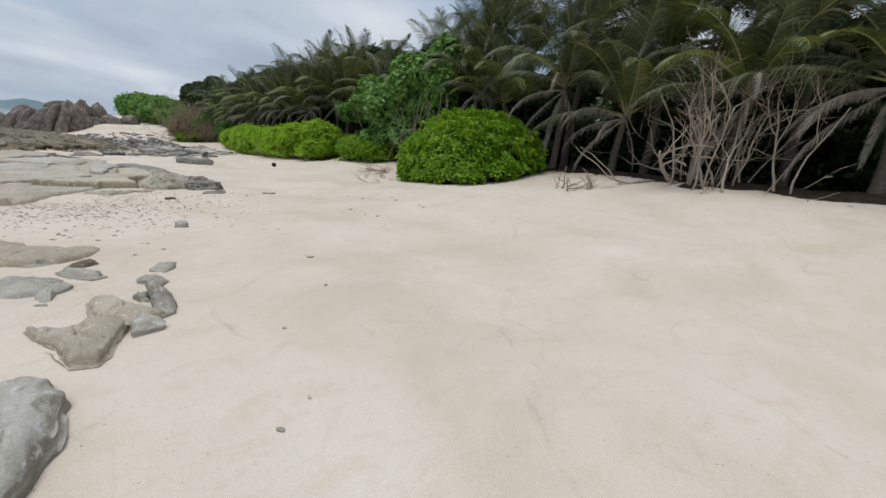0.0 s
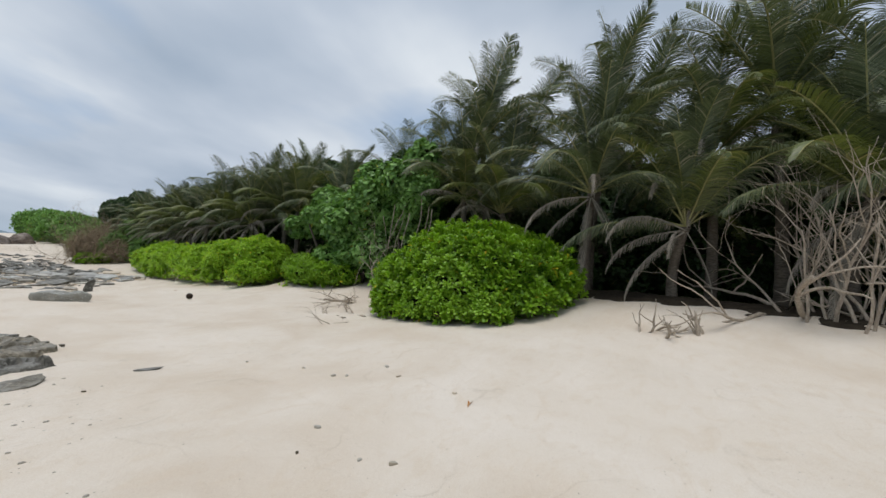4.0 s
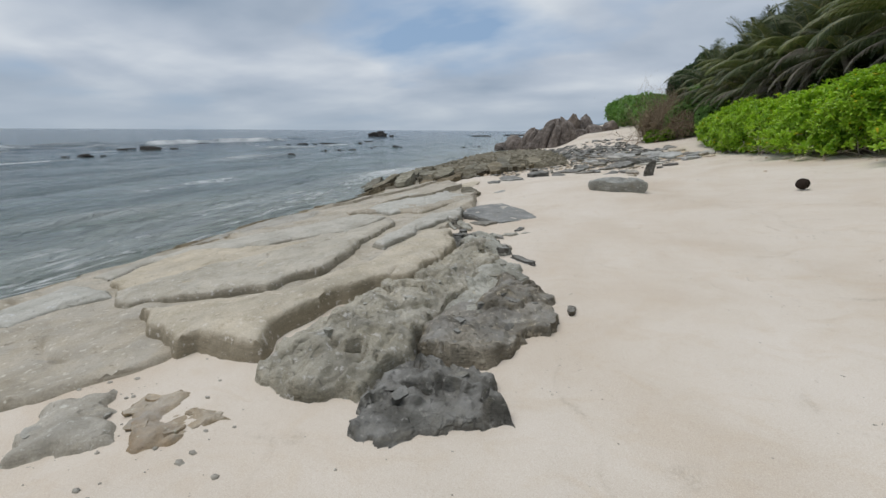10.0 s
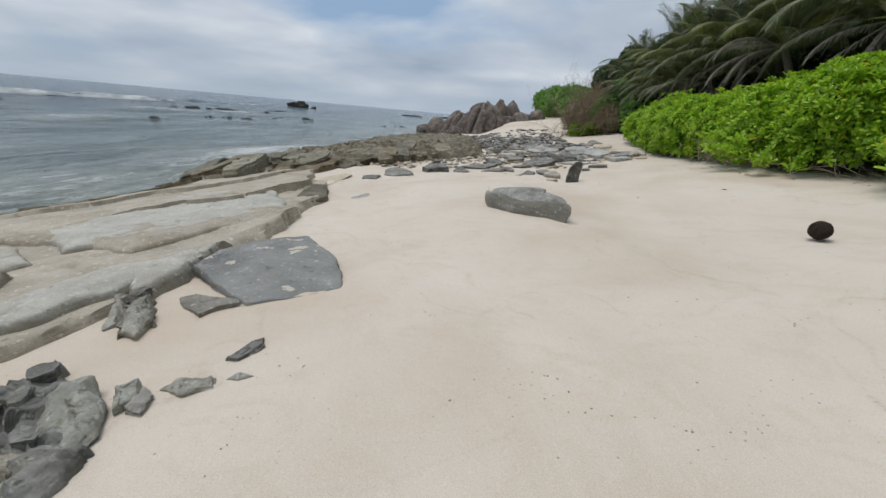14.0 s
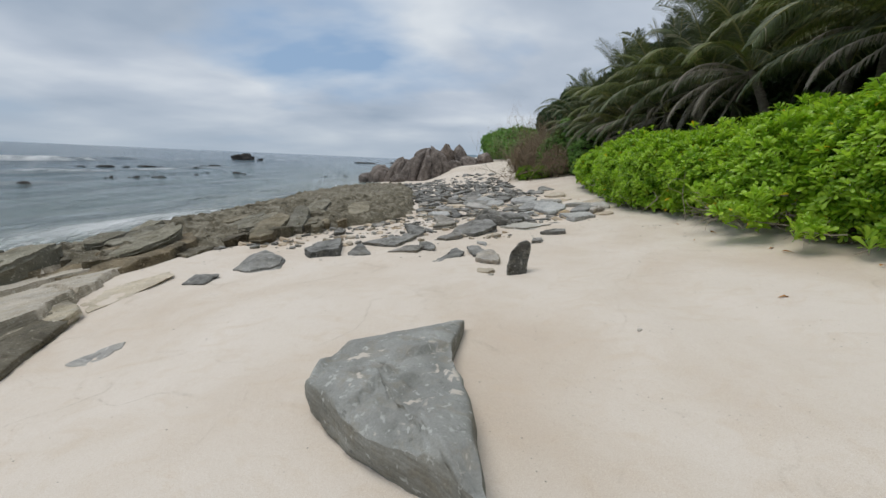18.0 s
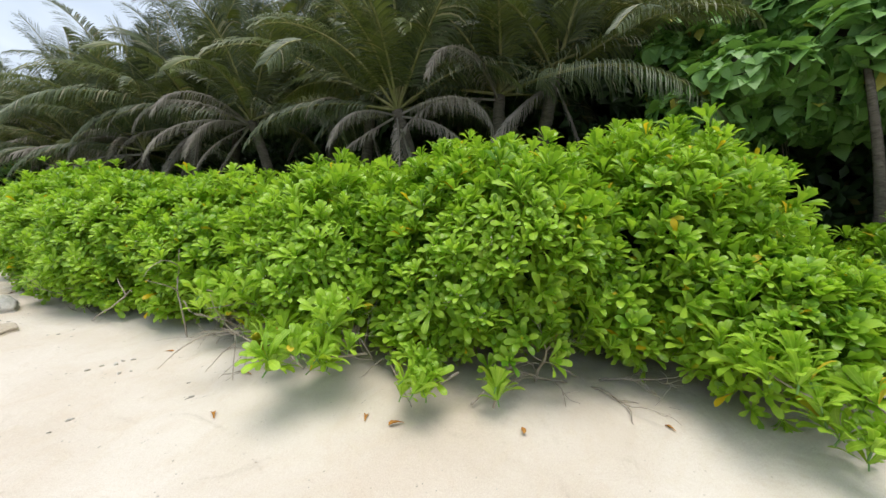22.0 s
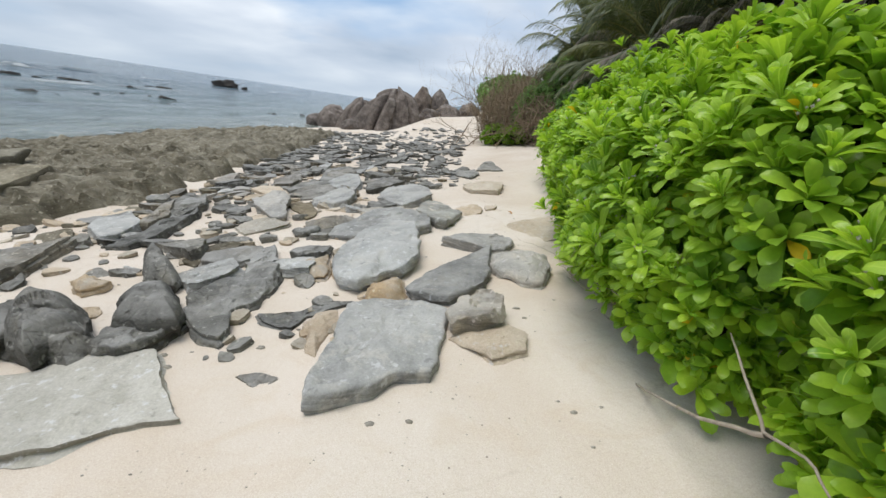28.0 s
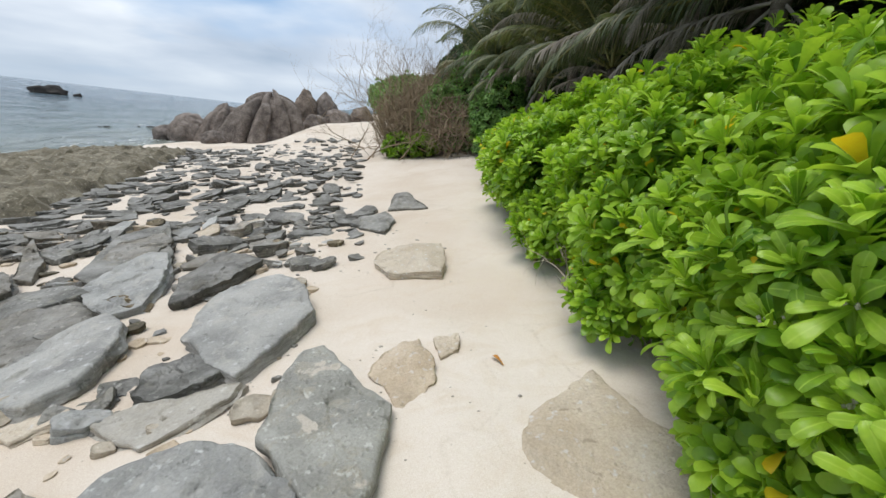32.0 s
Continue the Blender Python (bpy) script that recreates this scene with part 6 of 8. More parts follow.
fluted_rock(0.7, 60.0, -0.9, 2.2, 1.8, 4.7, 9, 1, (-0.2, 0.2))
fluted_rock(-0.9, 58.9, -1.0, 2.0, 1.7, 4.3, 8, 2, (0.9, 0.5))
fluted_rock(-3.3, 60.2, -1.1, 1.6, 1.4, 3.4, 6, 4, (0.6, 0.0))
for n, (x, y, z, rx, ry, rz) in enumerate((
        (-5.5, 60.5, -0.7, 1.5, 1.3, 1.6), (2.3, 65.5, 1.6, 1.15, 1.2, 2.1), (4.0, 66.2, 1.7, 1.2, 1.2, 2.1), (5.3, 64.6, 1.2, 1.4, 1.2, 1.3), (3.4, 63.4, 0.7, 1.2, 1.0, 1.1), (7.4, 65.5, 1.6, 1.3, 1.2, 1.3), (-7.2, 61, -0.9, 1.2, 1.1, 0.9),
        (13, 88, 3.6, 3.0, 2.4, 2.6), (-3.0, 57.4, -0.6, 0.8, 0.7, 0.6))):
    boulder(x, y, z, rx, ry, rz, n + 1, 0.04)
rng = random.Random(12)
for n, (x, y, r, h) in enumerate(((-52, 43.3, 3.0, 1.3), (-54.2, 42.4, 1.6, 0.6), (-44.6, 31.3, 1.5, 0.6), (-27.1, 40.2, 0.9, 0.5), (-27.4, 50.4, 0.6, 0.5), (-26.2, 51.9, 1.5, 0.35), (-28.6, 49.0, 0.4, 0.5),
        (-25.7, 65.1, 1.3, 0.5), (-28, 62.4, 0.5, 0.35), (-45.3, 67, 2.2, 0.9), (-44.6, 73.4, 2.6, 0.4), (-37.8, 74.9, 0.8, 0.7), (-41.1, 85.1, 2.4, 0.7), (-26.4, 57.8, 0.7, 0.3), (-64, 62, 1.3, 0.5),
        (-36, 190, 9, 1.6), (-24, 230, 12, 2.2), (-12.5, 70, 0.8, 0.4), (-14, 66, 0.6, 0.3))):
    a = math.atan2(y - 14, x - 2) + math.pi / 2
    for k in range(3 if r < 5 else 1):
        d, f = r * (0.0, 0.85, -0.8)[k] * rng.uniform(0.8, 1.3), (1.0, 0.5, 0.38)[k]
        boulder(x + d * math.cos(a), y + d * math.sin(a), -1.12, r * 0.5 * f, r * 0.34 * f, (h * 0.3 + 0.05) * f, 30 + 3 * n + k, 0.0, SEAROCK, "dark wet rock awash in the sea", "sea_rock", 24)
boulder(-72.5, 154, -1.3, 4.1, 3.0, 2.3, 70, 0.0, SEAROCK, "humped dark rock islet far out in the sea", "sea_rock", 40)
boulder(-66.8, 155, -1.3, 1.0, 0.9, 0.9, 71, 0.0, SEAROCK, "small dark rock beside a humped islet", "sea_rock", 24)


def headland(name, x, y, length, height, turn):
    verts, faces = [], []
    for k in range(61):
        u = k / 60
        top = height * max(0.02, math.sin(math.pi * u) ** 0.7 * (0.75 + 0.5 * fbm(u * 3 + x, 1.3)))
        for v, f in ((-0.12, 0), (-0.05, 0.6), (0, 1), (0.05, 0.6), (0.12, 0)):
            verts.append(((u - 0.5) * length, v * length, top * f))
    for k in range(60):
        for j in range(4):
            a = k * 5 + j
            faces.append((a, a + 1, a + 6, a + 5))
    # distance haze is painted into the hillside colour
    m, nt, b = shader("hazy_hillside", 0.9, 0.1)
    nt.links.new(ramp(nt, noise_of(nt, place_of(nt), 0.02, 4), [(0.3, (0.16, 0.22, 0.27)), (0.7, (0.2, 0.27, 0.31))]), b.inputs["Base Color"])
    ob = new(name, mesh_of(name, verts, faces, m))
    ob.matrix_world = pose(x, y, -1.2, 0, 0, turn)
    tagged(ob, "hazy blue-grey headland far along the coast", "hill", kind="structure")


headland("backdrop", 105, 1500, 420, 42, 6)


# ---- plants ----
def leaf_shape(kind):
    """Points of one leaf lying along +x with its face up, and its faces."""
    if kind == "fleshy":  # spoon leaf with rolled margins, arching back at the tip
        verts, faces = [], []
        rows = [(0.0, 0.03, 0.0), (0.2, 0.05, 0.03), (0.42, 0.085, 0.055), (0.62, 0.12, 0.06), (0.79, 0.142, 0.035), (0.9, 0.138, -0.005), (0.965, 0.108, -0.045), (1.0, 0.05, -0.08)]
        for k, (x, w, z) in enumerate(rows):
            wave = 0.02 * math.sin(k * 2.1)
            verts += [(x - 0.06 * w, -w, z + 0.12 * w + wave), (x, -0.55 * w, z + 0.26 * w), (x, 0, z), (x, 0.55 * w, z + 0.26 * w), (x - 0.06 * w, w, z + 0.12 * w - wave)]
        for k in range(len(rows) - 1):
            for j in range(4):
                a = 5 * k + j
                faces.append((a, a + 5, a + 6, a + 1))
        return np.array(verts, float), faces
    if kind == "spoon":  # broad-tipped, folded at the midrib and curling back
        rows = [(0.0, 0.03, 0.0), (0.4, 0.085, 0.04), (0.76, 0.165, 0.03), (0.93, 0.12, -0.04)]
        tip = (1.0, 0, -0.09)
    elif kind == "twig":
        rows = [(0.0, 0.022, 0.0), (0.35, 0.018, 0.05), (0.7, 0.013, 0.02)]
        tip = (1.0, 0, 0.08)
    elif kind == "broad":
        rows = [(0.0, 0.03, 0.0), (0.36, 0.09, 0.05), (0.66, 0.165, 0.05), (0.85, 0.18, 0.0), (0.95, 0.115, -0.05)]
        tip = (1.0, 0, -0.1)
    elif kind == "heart":
        rows = [(0.0, 0.22, 0.0), (0.2, 0.42, 0.03), (0.55, 0.34, 0.0), (0.82, 0.14, -0.06)]
        tip = (1.0, 0, -0.12)
    else:
        rows = [(0.0, 0.04, 0.0), (0.5, 0.26, 0.02)]
        tip = (1.0, 0, -0.05)
    verts, faces = [], []
    for x, w, z in rows:
        verts += [(x, -w, z + 0.25 * w), (x, 0, z), (x, w, z + 0.25 * w)]
    for k in range(len(rows) - 1):
        a = 3 * k
        faces += [(a, a + 3, a + 4, a + 1), (a + 1, a + 4, a + 5, a + 2)]
    a, t = 3 * (len(rows) - 1), len(verts)
    verts.append(tip)
    faces += [(a, t, a + 1), (a + 1, t, a + 2)]
    return np.array(verts, float), faces


def turns_to(normals, rng):
    """Frames whose third axis is each normal, turned at random about it."""
    n = normals / np.linalg.norm(normals, axis=1, keepdims=True)
    ref = rng.normal(size=n.shape)
    u = np.cross(ref, n)
    u /= np.linalg.norm(u, axis=1, keepdims=True)
    return np.stack([u, np.cross(n, u), n], -1)


def rosette(kind, leaves, low, high, seed):
    """One whorl of leaves round +z, about one unit in radius."""
    rng = np.random.default_rng(seed)
    base, faces = leaf_shape(kind)
    verts, out = [], []
    for k in range(leaves):
        az = 2.39996 * k + rng.uniform(-0.3, 0.3)
        el = radians(low + (high - low) * k / max(1, leaves - 1) + rng.uniform(-10, 10))
        size = rng.uniform(0.75, 1.1) * (1.0 - 0.3 * k / leaves)
        p = base * size
        p[:, 0] += 0.04
        roll = rng.uniform(-0.35, 0.35)
        p[:, 1], p[:, 2] = p[:, 1] * math.cos(roll) - p[:, 2] * math.sin(roll), p[:, 1] * math.sin(roll) + p[:, 2] * math.cos(roll)
        x, z = p[:, 0] * math.cos(el) - p[:, 2] * math.sin(el), p[:, 0] * math.sin(el) + p[:, 2] * math.cos(el)
        n0 = len(verts)
        verts += np.stack([x * math.cos(az) - p[:, 1] * math.sin(az), x * math.sin(az) + p[:, 1] * math.cos(az), z], -1).tolist()
        out += [tuple(i + n0 for i in f) for f in faces]
    return np.array(verts), out


def scatter(name, places, normals, sizes, whorls, material, seed):
    """Many whorls joined into one mesh."""
    rng = np.random.default_rng(seed)
    frames = turns_to(normals, rng)
    pick = rng.integers(0, len(whorls), len(places))
    V, loops, totals, n0 = [], [], [], 0
    for k, (v, f) in enumerate(whorls):
        idx = np.nonzero(pick == k)[0]
        if not len(idx):
            continue
        pts = np.einsum("nij,vj->nvi", frames[idx], v) * sizes[idx, None, None] + places[idx, None, :]
        V.append(pts.reshape(-1, 3))
        flat = np.array([i for face in f for i in face])
        lens = np.array([len(face) for face in f])
        loops.append((flat[None] + (n0 + np.arange(len(idx)) * len(v))[:, None]).ravel())
        totals.append(np.tile(lens, len(idx)))
        n0 += len(idx) * len(v)
    V, loops, totals = np.concatenate(V), np.concatenate(loops), np.concatenate(totals)
    me = bpy.data.meshes.new(name)
    me.vertices.add(len(V))
    me.vertices.foreach_set("co", V.ravel())
    me.loops.add(len(loops))
    me.loops.foreach_set("vertex_index", loops.astype(np.int32))
    me.polygons.add(len(totals))
    me.polygons.foreach_set("loop_start", np.r_[0, np.cumsum(totals)[:-1]].astype(np.int32))
    me.polygons.foreach_set("use_smooth", np.ones(len(totals), bool))
    me.materials.append(material)
    me.update(calc_edges=True)
    return me


def ribbed(me):
    """Marks the midrib of fleshy leaves, every third of their five rows of points."""
    rib = me.attributes.new("midrib", "FLOAT", "POINT")
    rib.data.foreach_set("value", (np.arange(len(me.vertices)) % 5 == 2).astype(np.float32))
    return me


def on_lobes(lobes, per_m2, seed, shrink=1.0, jitter=0.085, gap=0.12):
    """Points and outward directions on the outside of a heap of ellipsoids (x, y, z, rx, ry, rz), above the ground."""
    rng = np.random.default_rng(seed)
    L = np.array(lobes, float)
    P, Nn = [], []
    for k, (x, y, z, a, b, c) in enumerate(L):
        area = 4 * math.pi * (((a * b) ** 1.6 + (a * c) ** 1.6 + (b * c) ** 1.6) / 3) ** (1 / 1.6)
        d = rng.normal(size=(int(area * per_m2), 3))
        d /= np.linalg.norm(d, axis=1, keepdims=True)
        r = shrink * (1 + rng.normal(size=len(d)) * jitter)
        p = d * (a, b, c) * r[:, None] + (x, y, z)
        n = d / (a, b, c)
        keep = np.ones(len(p), bool)
        for j, (x2, y2, z2, a2, b2, c2) in enumerate(L):
            if j != k:
                keep &= (((p - (x2, y2, z2)) / (np.array((a2, b2, c2)) * shrink * 0.93)) ** 2).sum(1) > 1
        g = np.array([ground_z(q[0], q[1]) for q in p])
        clear = gap * (1 + (0.75 * np.exp(-((p[:, 1] - 21.6) / 1.1) ** 2) if gap > 0.3 else 0))
        keep &= p[:, 2] > g + clear * (0.25 + 1.3 * rng.random(len(p)))
        P.append(p[keep])
        Nn.append(n[keep] / np.linalg.norm(n[keep], axis=1, keepdims=True))
    return np.concatenate(P), np.concatenate(Nn)


def tube(points, radii, sides=6):
    verts, faces = [], []
    pts = [Vector(p) for p in points]
    for k, p in enumerate(pts):
        d = (pts[min(k + 1, len(pts) - 1)] - pts[max(k - 1, 0)]).normalized()
        u = d.orthogonal().normalized()
        w = d.cross(u)
        for s in range(sides):
            a = 2 * math.pi * s / sides
            verts.append(p + (u * math.cos(a) + w * math.sin(a)) * radii[k])
    for k in range(len(pts) - 1):
        for s in range(sides):
            a, b = k * sides + s, k * sides + (s + 1) % sides
            faces.append((a, b, b + sides, a + sides))
    faces.append(tuple(range((len(pts) - 1) * sides, len(pts) * sides)))
    return verts, faces


def branching(seed, start, heading, length, radius, depth, wander=0.35, fork=3, lift=0.1, sides=5):
    """A forked branch: a list of tubes, the stem first."""
    rng = random.Random(seed)
    tubes = []

    def grow(p, d, ln, r, level):
        pts, rad, later = [p], [r], []
        steps = 7
        for k in range(steps):
            d = (d + Vector((rng.gauss(0, wander), rng.gauss(0, wander), rng.gauss(0, wander) + lift)) * 0.5).normalized()
            p = p + d * (ln / steps)
            pts.append(p)
            rad.append(r * (1 - 0.55 * (k + 1) / steps))
            if level and k >= 2 and rng.random() < fork / 4.5:
                side = (d + Vector((rng.gauss(0, 0.7), rng.gauss(0, 0.7), rng.gauss(0.1, 0.5)))).normalized()
                later.append((p, side, ln * rng.uniform(0.45, 0.75), rad[-1] * 0.75, level - 1))
        tubes.append(tube(pts, rad, sides))
        for args in later:
            grow(*args)

    grow(Vector(start), Vector(heading).normalized(), length, radius, depth)
    return tubes


def joined(tubes):
    V, F = [], []
    for v, f in tubes:
        F += [tuple(i + len(V) for i in face) for face in f]
        V += v
    return V, F


SPOON = [rosette("spoon", 13, 26, 86, s) for s in range(6)]
BROAD = [rosette("broad", 12, 20, 82, 80 + s) for s in range(6)]
FLESHY = [rosette("fleshy", 13, 20, 86, 120 + s) for s in range(6)]
TWIGS = [rosette("twig", 9, -20, 80, 95 + s) for s in range(5)]
SPOON_LIGHT = [rosette("plain", 9, 0, 70, 20 + s) for s in range(4)]
HEARTS = [rosette("heart", 4, -45, 15, 40 + s) for s in range(4)]
SPRAY = [rosette("plain", 7, -30, 50, 60 + s) for s in range(4)]


# opaque dark hull standing in for the shade inside a bush
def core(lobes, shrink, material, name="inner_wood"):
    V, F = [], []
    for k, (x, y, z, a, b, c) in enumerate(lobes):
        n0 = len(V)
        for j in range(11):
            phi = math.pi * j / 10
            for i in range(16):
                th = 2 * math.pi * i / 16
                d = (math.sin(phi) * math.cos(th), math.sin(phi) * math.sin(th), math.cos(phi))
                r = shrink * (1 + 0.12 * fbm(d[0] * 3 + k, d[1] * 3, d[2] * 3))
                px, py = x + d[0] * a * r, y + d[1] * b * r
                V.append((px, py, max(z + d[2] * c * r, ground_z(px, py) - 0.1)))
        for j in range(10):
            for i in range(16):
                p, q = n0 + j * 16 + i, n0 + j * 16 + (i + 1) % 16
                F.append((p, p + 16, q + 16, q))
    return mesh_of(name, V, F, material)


def bush(name, label, lobes, per_m2, leaf, seed, near=None, whorls=SPOON, material=BUSH, category="bush", layers=((1.0, 1.0), (0.88, 0.6)), gap=0.12):
    """near: the (y0, y1, x) stretch of which the outermost whorls become parts of their own."""
    root = new(name)
    root.location = (lobes[0][0], lobes[0][1], ground_z(lobes[0][0], lobes[0][1]))
    back = Matrix.Translation(-root.location)
    tagged(root, label, category)
    P, Nn = [], []
    for k, (shrink, share) in enumerate(layers):
        p, n = on_lobes(lobes, per_m2 * share, seed + k, shrink, 0.085, gap)
        P.append(p)
        Nn.append(n)
    P, Nn = np.concatenate(P), np.concatenate(Nn)
    rng = np.random.default_rng(seed)
    up = Nn * 0.8 + rng.normal(size=Nn.shape) * 0.3 + (0, 0, 0.85)
    size = leaf * rng.uniform(0.72, 1.2, len(P))
    if near:
        y0, y1, x1 = near
        ok = (P[:, 1] > y0) & (P[:, 1] < y1) & (P[:, 0] < x1)
        idx = np.nonzero(ok)[0]
        idx = idx[np.argsort(P[idx, 0])][:290]
        pale = P[idx[::3]] + up[idx[::3]] / np.linalg.norm(up[idx[::3]], axis=1, keepdims=True) * size[idx[::3], None] * 0.35
        meshes = [ribbed(mesh_of("shoot", v, f, material)) for v, f in FLESHY]
        frames = turns_to(up[idx], rng)
        for k, i in enumerate(idx):
            ob = part("shoot", meshes[k % len(meshes)], root)
            ob.matrix_parent_inverse = Matrix()
            m = Matrix(frames[k].tolist()).to_4x4() @ Matrix.Diagonal((size[i],) * 3 + (1,))
            m.translation = Vector(P[i].tolist()) - root.location
            ob.matrix_basis = m
        rest = np.ones(len(P), bool)
        rest[idx] = False
        P, up, size = P[rest], up[rest], size[rest]
    if near:
        spot = np.array([p for p in pale if p[0] < near[2]])
        if len(spot):
            V, F = [], []
            for c in spot:
                for _ in range(5):
                    q, r, n0 = c + rng.normal(size=3) * 0.018, rng.uniform(0.006, 0.01), len(V)
                    V += [tuple(q + r * np.array(d)) for d in ((1, 0, 0), (0, 1, 0), (-1, 0, 0), (0, -1, 0), (0, 0, 1), (0, 0, -1))]
                    F += [(n0 + a, n0 + (a + 1) % 4, n0 + 4) for a in range(4)] + [(n0 + (a + 1) % 4, n0 + a, n0 + 5) for a in range(4)]
            part("berry_spray", mesh_of("berry_spray", V, F, SHELL), root, "tiny white berries", "stuff").matrix_basis = back
    ob = part("foliage", scatter("foliage", P, up, size, whorls, material, seed), root, kind="stuff")
    ob.matrix_basis = back
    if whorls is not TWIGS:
        part("inner_wood", core(lobes, 0.72 if material is not BUSH_BRIGHT else 0.5, SHADE_BROWN), root).matrix_basis = back
    return root


def heap(points, seed):
    """Lobes from rows of x, y, rx, ry, top above the ground."""
    rng = random.Random(seed)
    out = []
    for x, y, a, b, top in points:
        c = 0.58 * top
        out.append((x, y, ground_z(x, y) + top - c, a, b, c))
        for _ in range(6):
            an, f = rng.uniform(0, 6.28), rng.uniform(0.26, 0.46)
            px, py = x + a * 0.72 * math.cos(an), y + b * 0.72 * math.sin(an)
            out.append((px, py, ground_z(px, py) + top * rng.uniform(0.36, 0.74), a * f, b * f, c * f))
    return out


HEDGE = heap(((10.6, 17.5, 1.3, 1.3, 2.4), (9.9, 16.6, 0.8, 0.8, 1.3), (10.0, 19.2, 1.4, 1.4, 2.25), (9.85, 21.1, 1.5, 1.4, 2.0), (11.5, 19, 1.4, 1.6, 1.9), (11.3, 21.5, 1.4, 1.6, 1.7), (9.2, 19.6, 0.45, 0.5, 0.75), (9.15, 21.4, 0.45, 0.5, 0.8)), 3)
bush("hedge_bush", "dense green beach cabbage hedge over pale sand", HEDGE, 58, 0.195, 11, (18.0, 23.0, 9.8), SPOON, BUSH_BRIGHT, layers=((1.0, 1.0), (0.88, 0.6), (0.72, 0.5)), gap=0.32)
HEDGE = heap(((9.85, 23.0, 1.45, 1.5, 1.9), (9.5, 25.0, 1.4, 1.5, 1.9), (9.7, 27.0, 1.35, 1.4, 2.05), (10.2, 29.0, 1.3, 1.5, 2.0), (10.3, 31.0, 1.3, 1.4, 1.8), (10.5, 32.6, 1.2, 1.2, 1.55), (10.9, 34.4, 1.0, 1.2, 1.4),
              (9.0, 23.3, 0.5, 0.5, 0.8), (8.85, 24.6, 0.5, 0.6, 0.8), (8.8, 25.9, 0.5, 0.5, 0.75), (9.05, 27.2, 0.5, 0.6, 0.8), (9.3, 28.7, 0.5, 0.5, 0.75), (9.5, 30.3, 0.5, 0.6, 0.8), (11.2, 24, 1.5, 1.6, 1.6), (11.3, 26.5, 1.5, 1.6, 1.6), (11.6, 29, 1.5, 1.6, 1.6)), 4)
bush("hedge_bush", "bright yellow-green beach cabbage hedge beside flat slabs", HEDGE, 66, 0.175, 31, (22.0, 30.5, 9.6), BROAD, BUSH_BRIGHT, layers=((1.0, 1.0), (0.88, 0.6), (0.72, 0.5)), gap=0.2)
DOME = heap(((9.9, 3.5, 1.9, 2.3, 2.5), (9.7, 5.3, 1.5, 1.4, 1.9), (10.0, 1.7, 1.5, 1.4, 1.9), (9.0, 3.2, 1.2, 1.9, 1.7), (9.2, 4.8, 1.1, 1.2, 1.5), (8.35, 2.0, 0.5, 0.6, 0.75), (8.1, 3.1, 0.5, 0.6, 0.8), (8.3, 4.3, 0.5, 0.6, 0.8), (8.6, 5.5, 0.5, 0.6, 0.75), (9.2, 6.2, 0.6, 0.5, 0.8), (9.1, 1.0, 0.6, 0.5, 0.8)), 5)
bush("dome_bush", "single rounded bright green beach cabbage bush on the dune", DOME, 40, 0.25, 12, (1.0, 6.5, 9.0))
SMALL = heap(((11.4, 14.5, 1.0, 1.1, 1.4), (11.0, 13.2, 1.1, 1.1, 1.3), (11.3, 12.0, 1.0, 1.0, 1.1)), 6)
bush("low_bush", "low green beach cabbage bush beside a sandy gap", SMALL, 60, 0.17, 13, (12.0, 15.5, 10.7))
bush("low_bush", "small green bush at the foot of a dry brown shrub", heap(((8.9, 43.6, 0.7, 0.8, 1.0), (9.8, 42.8, 0.6, 0.7, 0.9)), 7), 40, 0.18, 14)
FAR = heap(((11.2, 48, 1.6, 2.2, 1.6), (11, 52, 1.8, 2.4, 1.7), (11.5, 58, 2.2, 3.0, 2.0), (12, 66, 3, 4, 3.4), (12.5, 75, 3.5, 5, 4), (13, 86, 4, 6, 4.5)), 8)
bush("far_thicket", "green coastal thicket beyond the granite boulders", FAR, 9, 0.42, 15, whorls=SPOON_LIGHT, material=VINE)
def clumped(lobes, seed, count=9):
    """Breaks each large mass of leaves into smaller overlapping clumps."""
    rng = random.Random(seed)
    out = []
    for x, y, z, a, b, c in lobes:
        out.append((x + 0.3, y, z, a * 0.72, b * 0.72, c * 0.78))
        for _ in range(count):
            d = Vector((rng.gauss(-0.3, 1), rng.gauss(0, 1), rng.gauss(0.2, 1))).normalized()
            f = rng.uniform(0.26, 0.46)
            out.append((x + d.x * a * 0.68, y + d.y * b * 0.68, z + d.z * c * 0.68, a * f, b * f, c * f * 0.8))
    return out


CREEP = clumped([(12.9, 14.9, 5.7, 1.5, 1.7, 1.4), (12.5, 12.6, 5.0, 1.5, 1.8, 1.9), (12.3, 10.6, 4.8, 1.6, 1.7, 2.5), (12.2, 8.6, 6.3, 1.6, 1.6, 2.5), (11.7, 10.2, 6.2, 1.2, 1.4, 1.7), (11.4, 12.0, 4.9, 1.1, 1.4, 1.5), (11.6, 12.2, 3.2, 1.0, 1.4, 1.2), (13.4, 16.6, 5.6, 1.3, 1.2, 1.5), (12.2, 16.4, 4.9, 0.9, 1.1, 0.9), (11.9, 9.6, 2.9, 0.6, 0.9, 0.8)], 21)
creeper = bush("creeper_tree", "tree smothered in broad heart-leaved creeper", CREEP, 38, 0.27, 16, None, HEARTS, VINE, "tree", ((1.0, 1.0), (0.85, 0.45)))
for k, (x, y) in enumerate(((12.6, 14.6), (12.4, 11.2), (12.3, 8.8))):
    v, f = branching(80 + k, (x, y, ground_z(x, y) - 0.2), (0, 0, 1), 3.6, 0.09, 0, 0.2)[0]
    part("trunk", mesh_of("trunk", v, f, TRUNK), creeper).matrix_basis = Matrix.Translation(-creeper.location)


